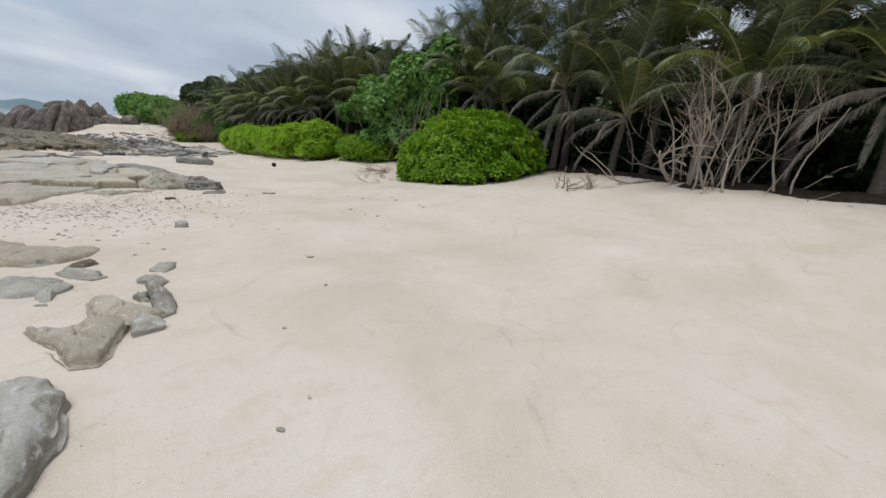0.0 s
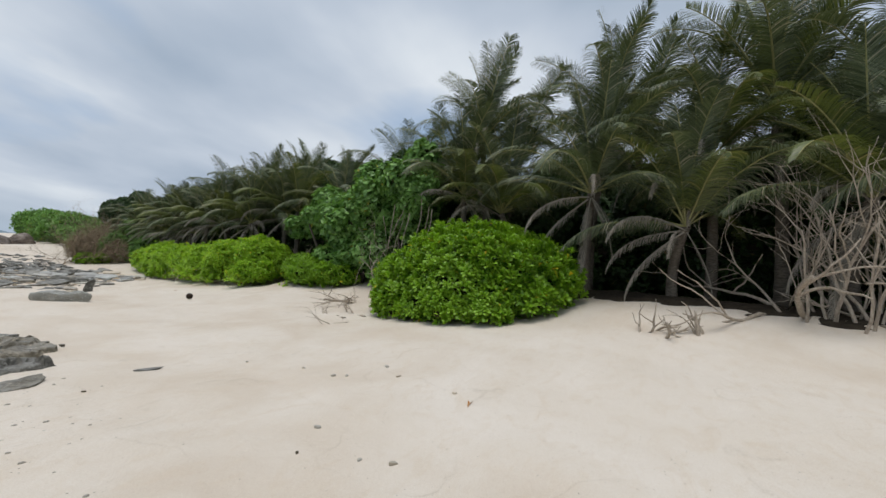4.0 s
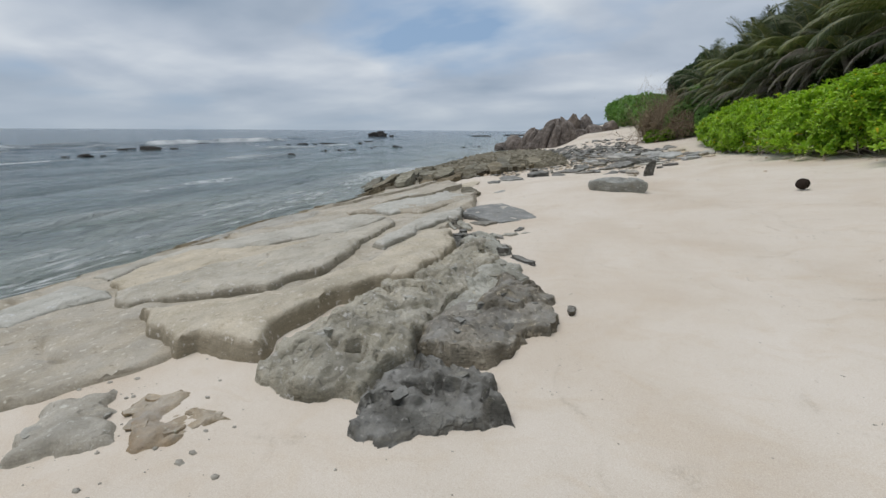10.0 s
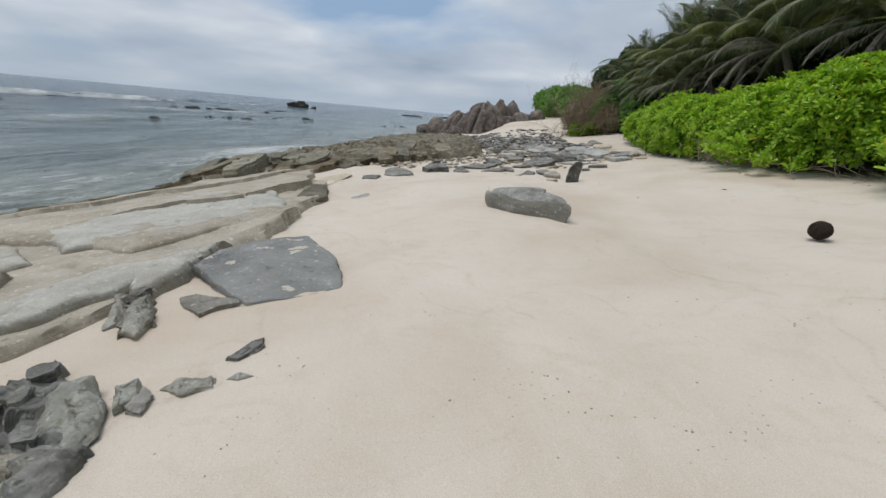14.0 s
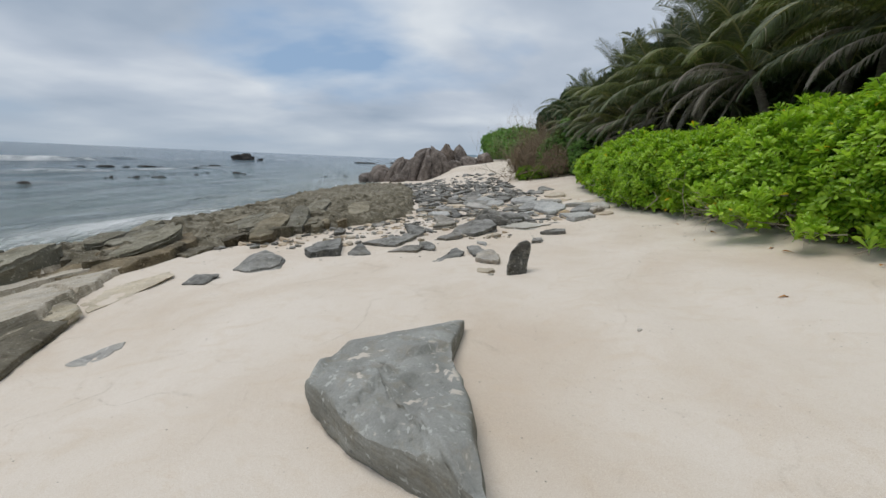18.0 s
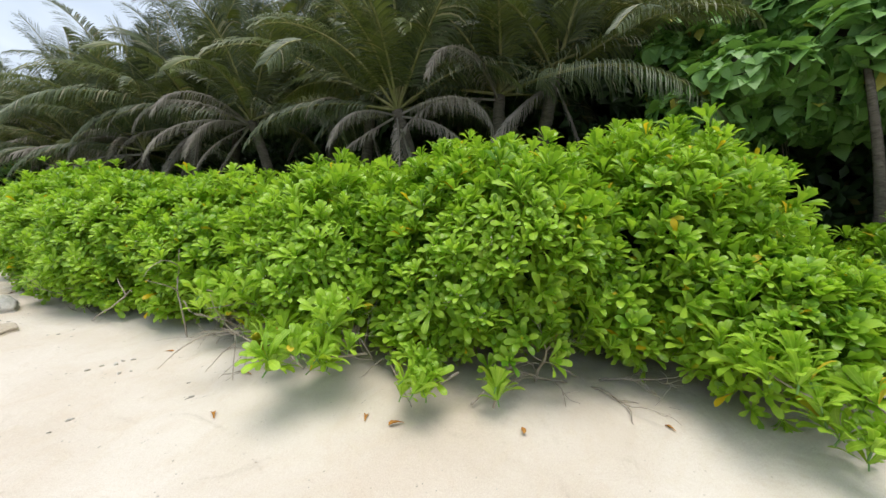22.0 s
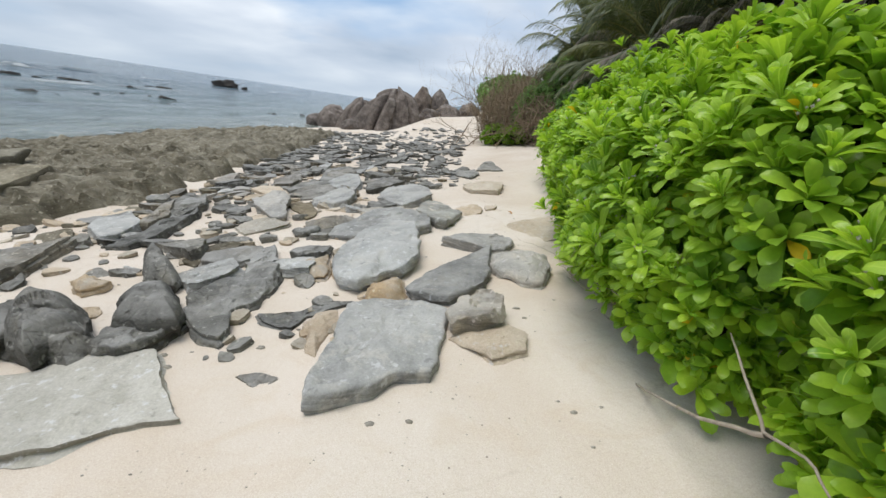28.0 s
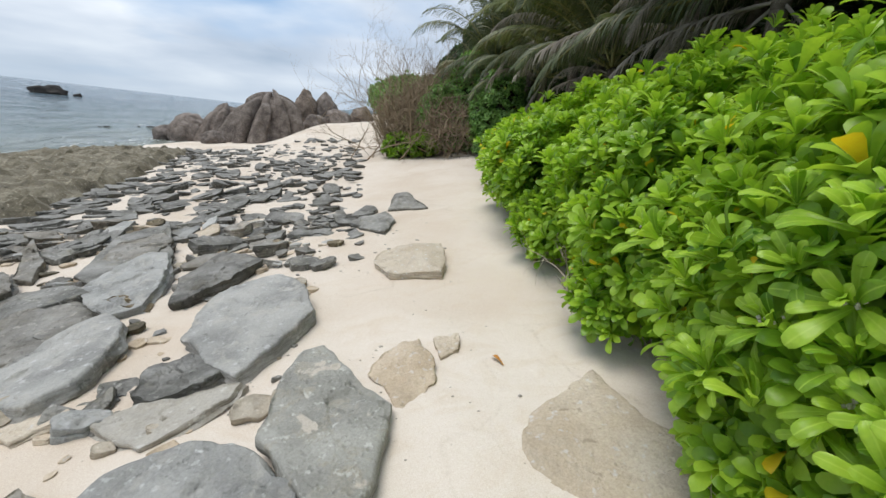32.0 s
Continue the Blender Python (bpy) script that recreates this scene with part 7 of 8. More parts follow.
# ---- palms ----
def frond_mesh(length, rise, droop, seed, material, pairs=96, hang=0.22, spine=None):
    """A feather frond that leaves its crown along +x at the angle rise, bends down to its tip, its leaflets combed and hanging."""
    rng = random.Random(seed)
    pts, ang, p, steps = [], [], Vector((0, 0, 0)), 20
    sway = rng.uniform(-0.12, 0.12)
    for k in range(steps + 1):
        u = k / steps
        pts.append(p.copy())
        a = radians(rise) - radians(droop) * u ** 1.9
        ang.append(a)
        p = p + Vector((math.cos(a), sway * u, math.sin(a))) * (length / steps)
    V, F = tube(pts, [0.034 * (1 - 0.85 * k / steps) + 0.004 for k in range(steps + 1)], 6)
    ribs = len(F)
    for k in range(pairs):
        u = 0.13 + 0.86 * k / (pairs - 1)
        s = u * steps
        i = min(int(s), steps - 1)
        o = pts[i].lerp(pts[i + 1], s - i)
        a = ang[i]
        fwd, up = Vector((math.cos(a), 0, math.sin(a))), Vector((-math.sin(a), 0, math.cos(a)))
        ln = 0.86 * (math.sin(math.pi * (0.13 + 0.8 * u)) ** 0.7) * rng.uniform(0.88, 1.08) * length / 4.2
        for side in (-1, 1):
            if rng.random() < 0.05:
                continue
            d = (fwd * (0.55 + 0.5 * u) + Vector((0, side, 0)) + up * rng.uniform(0.1, 0.3)).normalized()
            w = 0.0155 * rng.uniform(0.8, 1.15)
            q, n0 = o.copy(), len(V)
            flop = hang * rng.uniform(0.7, 1.5)
            for j in range(6):
                ww = (fwd * 0.9 + up * 0.35 * side).normalized() * w * (0.7, 1.1, 1.0, 0.8, 0.5, 0.06)[j]
                V += [q - ww, q + ww]
                q = q + d * (ln / 5)
                d = (d + Vector((0, 0, -flop * (0.6 + 0.35 * j)))).normalized()
            F += [(n0 + 2 * j, n0 + 2 * j + 1, n0 + 2 * j + 3, n0 + 2 * j + 2) for j in range(5)]
    me = mesh_of("frond", V, F, material)
    if spine:
        me.materials.append(spine)
        me.polygons.foreach_set("material_index", (np.arange(len(F)) < ribs).astype(np.int32))
    return me


FRONDS = [frond_mesh(4.3, rise, droop, 10 + k, FROND, 100, hg, PETIOLE) for k, (rise, droop, hg) in enumerate(((84, 28, 0.1), (78, 55, 0.14), (70, 80, 0.2), (60, 100, 0.26), (48, 95, 0.34), (36, 105, 0.42), (22, 85, 0.5), (8, 70, 0.55)))]
YOUNG = [frond_mesh(4.0, rise, droop, 30 + k, FROND_YOUNG, 96, hg, PETIOLE) for k, (rise, droop, hg) in enumerate(((62, 70, 0.16), (40, 95, 0.3), (26, 80, 0.4)))]
DRY = [frond_mesh(3.4, rise, droop, 40 + k, FROND_DRY, 60, 0.7, FROND_DRY) for k, (rise, droop) in enumerate(((-10, 75), (-40, 48), (-62, 24), (20, 110)))]


def palm(x, y, crown, size, seed, fronds=17, dry=4, label="young coconut palm with drooping feather fronds at the forest edge"):
    rng = random.Random(seed)
    g = ground_z(x, y)
    crown = max(g + 1.1, crown - (1.6 if y > 33 else 0.7 if y > 15 else 0.5))
    root = new("coconut_palm")
    root.location = (x, y, g)
    tagged(root, label, "palm tree", "coconut palms")
    lean = Vector((rng.uniform(-0.6, 0.1), rng.uniform(-0.5, 0.5), 0))
    top = Vector((lean.x, lean.y, crown - g))
    pts = [Vector((0, 0, -0.2)).lerp(top, k / 24) - lean * 0.5 * math.sin(math.pi * k / 24) for k in range(25)]
    v, f = tube(pts, [0.14 * size * (1.25 - 0.4 * k / 24 + 0.5 * max(0.0, 0.15 - k / 24)) * (1.0 + 0.07 * (k % 2)) for k in range(25)], 10)
    part("trunk", mesh_of("trunk", v, f, TRUNK), root)
    az = rng.uniform(0, 6)
    for k in range(fronds):
        az += 2.39996
        u = (k + 0.5) / fronds
        pick = min(7, max(0, int(u ** 1.2 * 8 + rng.uniform(-0.6, 0.6))))
        me = rng.choice(YOUNG) if u > 0.3 and rng.random() < 0.24 else FRONDS[pick]
        ob = part("frond", me, root)
        s = size * rng.uniform(0.82, 1.1)
        ob.matrix_basis = Matrix.Translation(top) @ pose(0, 0, 0, rng.uniform(-7, 7), rng.uniform(-6, 6), math.degrees(az)) @ Matrix.Diagonal((s, s, s, 1))
    for k in range(dry):
        ob = part("dry_frond", DRY[(k + seed) % 4], root, "withered grey-brown hanging frond")
        s = min(size * rng.uniform(0.6, 0.95), (crown - g) / 2.6)
        ob.matrix_basis = Matrix.Translation(top - Vector((0, 0, 0.12))) @ pose(0, 0, 0, 0, 0, rng.uniform(90, 270)) @ Matrix.Diagonal((s, s * 0.6, s, 1))
    return root


for n, (x, y, crown, size) in enumerate((
        (12.0, -2.0, 5.0, 0.9), (12.0, 0.5, 6.1, 0.95), (12.7, 5.8, 6.6, 1), (13.6, 5.3, 9.2, 1.0), (13.4, 0.7, 8.8, 1.0), (13.2, -4.5, 8.9, 1), (11.8, -5.6, 5.6, 0.95), (13.8, -7, 7.8, 1.05),
        (11.6, -9, 5.8, 1), (13.6, -11.5, 7.4, 1.1), (10.8, -13.5, 6, 1), (14.8, 8, 7.4, 1.05), (12.4, 21.7, 5.6, 0.95), (14, 19.6, 6.7, 1.05), (13.4, 23.8, 5.9, 1), (12.9, 26.4, 5.7, 0.95),
        (14.8, 26.2, 7.3, 1.1), (12.4, 29.4, 5.7, 0.95), (12.7, 32.8, 5.5, 0.95), (14.6, 30.4, 7.3, 1.05), (15, 34, 7.6, 1.05), (13.1, 36, 5.8, 0.9), (13.2, 39.8, 5.7, 0.9), (13.4, 38, 6.9, 1),
        (13, 43, 6.2, 0.95), (14.6, 16.6, 7.1, 1.05), (16.6, 22.5, 8.5, 1.15), (16.8, 28.5, 8.5, 1.15), (16.6, 12.5, 8, 1.15), (16.4, 5.6, 9, 1.15), (17, 0, 9.4, 1.2), (16.6, -6, 9.2, 1.2), (14, 48, 6.3, 1), (12.9, -2.9, 7.4, 0.95), (13.0, 3.7, 5.8, 0.95), (13.6, 20.4, 6.3, 1), (12.2, 30.9, 4.9, 0.85), (12.8, 34.6, 5.4, 0.85), (13.6, 42.0, 5.8, 0.9))):
    palm(x, y, crown, size, 200 + n, 20 if x < 14 else 15, 6 if x < 13 else 2)


arch = new("fallen_frond", frond_mesh(3.3, 4, 62, 71, FROND_DRY, 90, 0.75, PETIOLE))
arch.matrix_world = pose(12.5, 32.4, 4.1, 0, 0, 146)
tagged(arch, "grey-green palm frond drooping over the far hedge", "palm frond")


# ---- forest behind the palms ----
def forest_tree():
    rng = np.random.default_rng(3)
    root = new("forest_tree")
    tagged(root, "dark broadleaf tree closing the forest behind the palms", "tree", "forest trees")
    lobes = [(0, 0, 3.6, 2.6, 2.8, 3.4), (0.6, 1.6, 5.2, 1.9, 1.9, 1.8), (-0.5, -1.7, 5.0, 1.9, 1.8, 1.9), (0.8, -0.2, 6.3, 1.7, 1.8, 1.4)]
    P, Nn = [], []
    for x, y, z, a, b, c in lobes:
        d = rng.normal(size=(900, 3))
        d /= np.linalg.norm(d, axis=1, keepdims=True)
        P.append(d * (a, b, c) * (1 - 0.18 * rng.random((900, 1))) + (x, y, z))
        Nn.append(d + (0, 0, 0.4))
    P, Nn = np.concatenate(P), np.concatenate(Nn)
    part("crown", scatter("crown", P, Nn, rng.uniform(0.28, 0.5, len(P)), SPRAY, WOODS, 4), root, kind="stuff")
    v, f = branching(9, (0, 0, -0.4), (0, 0, 1), 5.5, 0.22, 0, 0.2)[0]
    part("trunk", mesh_of("trunk", v, f, TRUNK), root)
    return root


tree = forest_tree()
spots = [(17.6, y) for y in range(-16, 46, 5)] + [(20.5, y + 2) for y in range(-20, 52, 6)] + [(25, y) for y in range(-24, 60, 9)] + [(15.6, 10.5), (15.4, 14.0), (16, -9.5), (15.5, 41), (16, 46), (16.5, 52), (17, 60), (19, 70), (20, 82)]
rnd = random.Random(8)
for n, (x, y) in enumerate(spots):
    s = rnd.uniform(0.78, 1.0) * (1.3 if x > 22 else 1.24 if 17 < y < 27 else 1.12 if 27 <= y < 34 else 1.0)
    x, y = x + rnd.uniform(-0.6, 0.6), y + rnd.uniform(-1, 1)
    m = pose(x, y, ground_z(x, y) - 0.3, 0, 0, rnd.uniform(0, 360)) @ Matrix.Diagonal((s, s, s, 1))
    ob = tree if n == 0 else copy_thing(tree, Matrix())
    ob.matrix_world = m


# added backing row, blocks light leaking through and darkens the forest inside
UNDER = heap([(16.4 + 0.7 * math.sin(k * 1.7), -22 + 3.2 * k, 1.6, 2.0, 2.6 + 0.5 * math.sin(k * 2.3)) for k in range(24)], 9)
bush("undergrowth", "added dark undergrowth backing that closes gaps beneath the palms", UNDER, 16, 0.3, 17, None, SPRAY, WOODS, "undergrowth", ((1.0, 1.0), (0.85, 0.6)))


# ---- dead wood ----
def dead_wood(name, label, x, y, stems, length, radius, depth, seed, material=TWIG, spread=0.5, category="dead shrub", up=1.0, fork=3, lift=0.1, wander=0.35, foot=0.5, fine=False):
    rng = random.Random(seed)
    root = new(name)
    z = ground_z(x, y)
    root.location = (x, y, z)
    tagged(root, label, category)
    rest = []
    for k in range(stems):
        h = (rng.gauss(0, spread), rng.gauss(0, spread), up * rng.uniform(0.6, 1.0))
        sx, sy = rng.gauss(0, foot), rng.gauss(0, foot)
        tubes = branching(seed * 31 + k, (sx, sy, ground_z(x + sx, y + sy) - z - 0.05), h, length * rng.uniform(0.7, 1.1), radius * rng.uniform(0.6, 1.1), depth, wander, fork, lift)
        stem = part("stem", mesh_of("stem", *tubes[0], material), root)
        if fine:
            rest += tubes[1:]
        else:
            for t in tubes[1:]:
                part("twig", mesh_of("twig", *t, material), stem)
    if rest:
        part("twig_spray", mesh_of("twig_spray", *joined(rest), material), root, kind="stuff")
    return root


dead_wood("bare_shrub", "tall bare sun-bleached shrub with tangled forked branches", 11.0, -5.2, 26, 2.5, 0.04, 2, 1, spread=0.4, foot=0.8, up=1.3, wander=0.3)
dead_wood("bare_shrub", "leafless grey branches in front of the creeper", 10.9, 7.9, 9, 2.1, 0.028, 2, 2, spread=0.55, foot=0.4, wander=0.55, fork=3.4)
dead_wood("bare_shrub", "leafless pale twigs beside the low bush", 11.2, 14.9, 5, 1.5, 0.016, 2, 3, spread=0.4, foot=0.3)
dead_wood("dry_shrub", "dry brown twiggy shrub at the end of the hedge", 9.6, 44.6, 56, 3.2, 0.04, 3, 4, BROWN_TWIG, 0.62, foot=1.1, fork=3.2, fine=True)
bush("dry_bush", "withered golden-brown bush of fine dead twigs", heap(((9.8, 44.8, 1.5, 1.5, 2.5), (9.2, 46.0, 1.2, 1.4, 2.6), (11.0, 46.4, 1.6, 1.8, 3.4), (10.9, 42.4, 1.1, 1.3, 2.0)), 10), 9, 0.72, 18, None, TWIGS, BROWN_TWIG, "bush", ((1.0, 1.0), (0.8, 0.8)), 0.3)
bush("green_shrub", "dark green shrub growing up through dry twigs", heap(((10.5, 43.6, 0.9, 0.9, 2.9), (11.6, 43.4, 1.1, 1.2, 3.4), (12.2, 45.0, 1.3, 1.4, 4.0), (12.2, 40.8, 1.0, 1.2, 3.0)), 12), 45, 0.18, 19, None, SPRAY, VINE)
for n, (x, y, top, ln) in enumerate(((11.0, 8.4, 5.4, 2.2), (11.1, 7.8, 5.8, 2.9), (11.3, 7.2, 5.7, 2.5), (11.2, 9.2, 5.0, 2.0), (11.5, 6.9, 5.4, 3.1), (11.0, 7.5, 5.0, 2.4), (11.4, 8.0, 6.0, 3.3), (11.2, 6.5, 5.2, 2.6))):
    ob = new("hanging_vine", mesh_of("hanging_vine", *branching(300 + n, (0, 0, 0), (0.05, 0, -1), ln, 0.022, 0, 0.28, 0, -0.25)[0], TWIG))
    ob.location = (x, y, top)
    tagged(ob, "bare grey vine hanging from the creeper tree", "vine", "hanging vines")
dead_wood("driftwood", "small spiky grey driftwood root on the dune", 8.42, -2.07, 5, 0.6, 0.042, 1, 6, spread=0.9, category="driftwood", foot=0.15, up=0.7)
dead_wood("driftwood", "small forked driftwood root on the dune", 8.44, -2.75, 4, 0.58, 0.045, 1, 7, spread=0.8, category="driftwood", foot=0.12)
dead_wood("driftwood", "grey dead branches lying on sand beside the dome bush", 8.1, 6.45, 7, 1.3, 0.058, 2, 8, spread=1.0, category="driftwood", up=0.06, lift=-0.03, foot=0.5, wander=0.22)
dead_wood("driftwood", "low heap of thick grey forked branches beside the dome bush", 9.5, 8.6, 6, 1.3, 0.058, 2, 18, spread=1.0, category="driftwood", up=0.06, lift=-0.03, foot=0.45, wander=0.22)
dead_wood("driftwood", "pale fallen branches lying at the foot of the bare shrub", 10.7, -5.9, 6, 1.5, 0.045, 1, 19, spread=1.0, category="driftwood", up=0.12, lift=0.0, foot=0.7)
dead_wood("driftwood", "fallen grey trunk and roots under the palms", 10.6, -4.6, 5, 2.4, 0.07, 1, 9, spread=1.0, category="driftwood", up=0.1, lift=0.0, foot=0.8)
for n, (x, y) in enumerate(((9.4, 23.6), (9.0, 20.9), (9.1, 25.6), (9.2, 27.6), (9.2, 23.0), (9.0, 21.6), (8.9, 22.3), (8.9, 19.6), (9.3, 17.9), (8.8, 26.5), (9.2, 29.0), (8.8, 24.8))):
    dead_wood("bush_stems", "bare grey stems under the edge of the hedge", x + 0.25, y, 7, 0.75, 0.017, 2, 40 + n, spread=0.8, category="branches", up=0.4, lift=0.02, foot=0.25)


BUD = mesh_of("bud", *tube(((0, 0, -0.22), (0, 0, -0.06), (0, 0, 0.12)), (0.025, 0.03, 0.02), 5), VINE)
PER = len(leaf_shape("fleshy")[0])
LEAVES = []
for v, f in FLESHY:
    LEAVES.append([ribbed(mesh_of("leaf", v[k * PER:(k + 1) * PER], leaf_shape("fleshy")[1], BUSH_BRIGHT)) for k in range(len(v) // PER)])


YELLOWED = [mesh_of("leaf", v[3 * PER:4 * PER], leaf_shape("fleshy")[1], YELLOW_LEAF) for v, f in FLESHY]


# leafy twigs that hang out of the hedge towards the path
def leafy_twig(x, y, z, heading, length, whorls, seed, label="leafy green twig reaching out of the hedge"):
    rng = random.Random(seed)
    root = new("leafy_twig")
    root.location = (x, y, z)
    tagged(root, label, "twig")
    v, f = branching(seed, (0, 0, 0), heading, length, 0.012, 0, 0.25, 0, 0.05)[0]
    part("stem", mesh_of("stem", v, f, TWIG), root)
    d = Vector(heading).normalized()
    for k in range(whorls):
        w = (seed + k) % 6
        ob = part("shoot", BUD, root)
        for n, leaf in enumerate(LEAVES[w]):
            if (k * 5 + n * 7 + seed) % 29 == 3:
                part("leaf", YELLOWED[w], ob, "yellowed leaf")
            else:
                part("leaf", leaf, ob)
        t = length * (1 - 0.62 * k / whorls)
        p = d * t + Vector((rng.gauss(0, 0.07), rng.gauss(0, 0.07), rng.gauss(0, 0.06) + 0.05))
        s = rng.uniform(0.18, 0.25)
        ob.matrix_basis = Matrix.Translation(p) @ pose(0, 0, 0, rng.uniform(-35, 35), rng.uniform(-45, 15), rng.uniform(0, 360)) @ Matrix.Diagonal((s, s, s, 1))
    return root


low = leafy_twig(8.65, 20.3, 0.98, (-1, -0.12, 0.13), 1.15, 10, 4, "leafy green shoot reaching low out of the hedge")
for n, (p, h, ln) in enumerate((((-0.85, -0.05, 0.1), (-1, 0.9, -0.25), 0.42), ((-0.5, 0.1, 0.12), (-0.6, 1, -0.1), 0.75), ((-0.2, 0.25, 0.1), (-0.7, 1, 0.2), 0.9))):
    for t in branching(70 + n, p, h, ln, 0.008, 1, 0.35, 3, -0.05):
        part("bare_twig", mesh_of("bare_twig", *t, TWIG), low, "bare grey twig")
leafy_twig(8.6, 20.1, 1.5, (-0.9, -0.1, -0.3), 0.7, 8, 24)
leafy_twig(8.95, 20.9, 1.4, (-0.9, -0.3, -0.42), 1.1, 13, 19)
leafy_twig(8.9, 20.45, 1.25, (-0.8, -0.25, -0.5), 0.8, 9, 20)
leafy_twig(8.6, 19.3, 1.2, (-0.7, -0.1, -0.35), 0.6, 7, 14)
leafy_twig(9.7, 16.7, 1.75, (-1, -0.42, -0.5), 1.45, 14, 5)
leafy_twig(9.5, 17.0, 1.7, (-1, -0.2, -0.3), 1.1, 12, 6)
leafy_twig(9.3, 16.3, 1.5, (-0.6, 0.1, -0.5), 0.7, 9, 17, "yellowing leafy twig low beside the hedge")
leafy_twig(8.6, 19.95, 1.02, (-1, 0.02, 0.06), 0.95, 8, 25)
for n, y in enumerate((21.15, 21.75)):
    leafy_twig(8.85, y, 1.28 + 0.05 * math.sin(n * 2.2), (-0.9, 0.12 * math.sin(n * 1.7), -0.36), 0.66 + 0.08 * math.sin(n * 2.9), 7, 50 + n)
leafy_twig(8.75, 21.3, 1.28, (-0.94, -0.23, 0.12), 0.98, 9, 31, "leafy shoot reaching far out over the sand")
leafy_twig(8.6, 19.0, 1.05, (-0.8, 0.1, -0.1), 0.6, 5, 7)
leafy_twig(10.6, 14.0, 1.3, (-1, 0.2, -0.2), 0.7, 6, 8)


def bare_branch(label, strokes, radius=0.012):
    """A dead forked branch: a stem and its twigs, each a bent run of points."""
    root = new("bare_branch")
    base = Vector(strokes[0][0])
    root.location = base
    tagged(root, label, "branch", "bare branches")
    for k, stroke in enumerate(strokes):
        pts = []
        for n in range(len(stroke) - 1):
            p0, p1, p2, p3 = (Vector(stroke[min(max(n + j, 0), len(stroke) - 1)]) for j in (-1, 0, 1, 2))
            for u in (0.0, 0.25, 0.5, 0.75):
                q = p1 + 0.5 * u * (p2 - p0 + u * (2 * p0 - 5 * p1 + 4 * p2 - p3 + u * (3 * (p1 - p2) + p3 - p0)))
                pts.append(q - base + 0.012 * Vector((fbm(q.x * 9, q.y * 9, q.z * 9), fbm(q.y * 9, q.z * 9, k), fbm(q.z * 9, q.x * 9, k))))
        pts.append(Vector(stroke[-1]) - base)
        r = radius * (1.0 if k == 0 else 0.62)
        part("stem" if k == 0 else "twig", mesh_of("twig", *tube([tuple(p) for p in pts], [r * (1 - 0.6 * n / len(pts)) for n in range(len(pts))], 6), TWIG), root)


bare_branch("grey forked dead branch standing out of the hedge", (
    ((8.56, 22.59, 0.68), (8.46, 22.57, 1.0), (8.37, 22.57, 1.29), (8.37, 22.59, 1.56), (8.36, 22.61, 1.78)), ((8.37, 22.57, 1.29), (8.20, 22.51, 1.36), (7.98, 22.51, 1.43)),
    ((8.37, 22.59, 1.58), (8.20, 22.56, 1.64), (8.06, 22.53, 1.6), (7.96, 22.51, 1.46)), ((8.37, 22.59, 1.62), (8.50, 22.53, 1.68), (8.62, 22.51, 1.64), (8.64, 22.49, 1.45)), ((8.50, 22.53, 1.67), (8.84, 22.49, 1.64), (9.20, 22.47, 1.54))))
bare_branch("thin grey branch lying over the leaves of the hedge", (
    ((8.30, 23.49, 1.11), (8.30, 23.76, 0.92), (8.32, 24.10, 0.75), (8.40, 24.52, 0.54)), ((8.30, 23.49, 1.11), (8.32, 23.73, 1.25), (8.40, 23.92, 1.27)), ((8.30, 23.49, 1.11), (8.25, 23.31, 1.19), (8.20, 23.17, 1.20))), 0.011)
bare_branch("pale broken branch lying at the foot of the hedge", (
    ((9.29, 22.21, 0.98), (8.84, 22.21, 0.98), (8.44, 22.31, 1.04), (8.32, 22.36, 1.2)), ((8.94, 22.21, 0.98), (8.66, 22.16, 1.25), (8.44, 22.16, 1.36)), ((8.79, 22.21, 0.98), (8.59, 22.01, 0.88), (8.46, 21.91, 0.76))), 0.018)
bare_branch("dry grey twig drooping from the hedge to the sand", (
    ((8.75, 21.75, 1.05), (8.37, 21.5, 1.02), (8.1, 21.15, 0.98), (7.88, 20.85, 0.74)), ((8.1, 21.15, 0.98), (7.98, 21.2, 0.86), (7.9, 21.25, 0.72)), ((8.37, 21.5, 1.02), (8.0, 21.6, 0.95), (7.65, 21.55, 0.74))), 0.01)
bare_branch("pale bleached twigs lying under the hedge", (
    ((8.2, 20.35, 0.88), (8.3, 20.7, 0.96), (8.46, 21.05, 1.0)), ((8.25, 20.45, 0.89), (8.22, 20.9, 0.97), (8.05, 21.3, 0.9)), ((8.3, 20.7, 0.96), (8.5, 20.75, 0.98), (8.75, 20.9, 0.95))), 0.011)
bare_branch("arched grey twig rooted in sand under the hedge", (
    ((8.62, 18.85, 0.8), (8.85, 18.72, 1.0), (9.15, 18.6, 1.1), (9.35, 18.5, 1.06), (9.42, 18.45, 0.88)), ((8.85, 18.72, 1.0), (9.1, 18.55, 1.03), (9.3, 18.4, 0.95))), 0.012)
bare_branch("long thin grey stem running down onto the sand", (
    ((9.15, 20.2, 1.12), (8.8, 19.85, 0.98), (8.5, 19.5, 0.87), (8.28, 19.25, 0.79)), ((8.8, 19.85, 0.98), (8.7, 19.95, 0.85), (8.55, 20.0, 0.76))), 0.011)
leafy_twig(8.59, 18.65, 0.84, (-0.2, 0.1, 1), 0.14, 3, 33, "small leafy sprout on the sand beside the hedge")


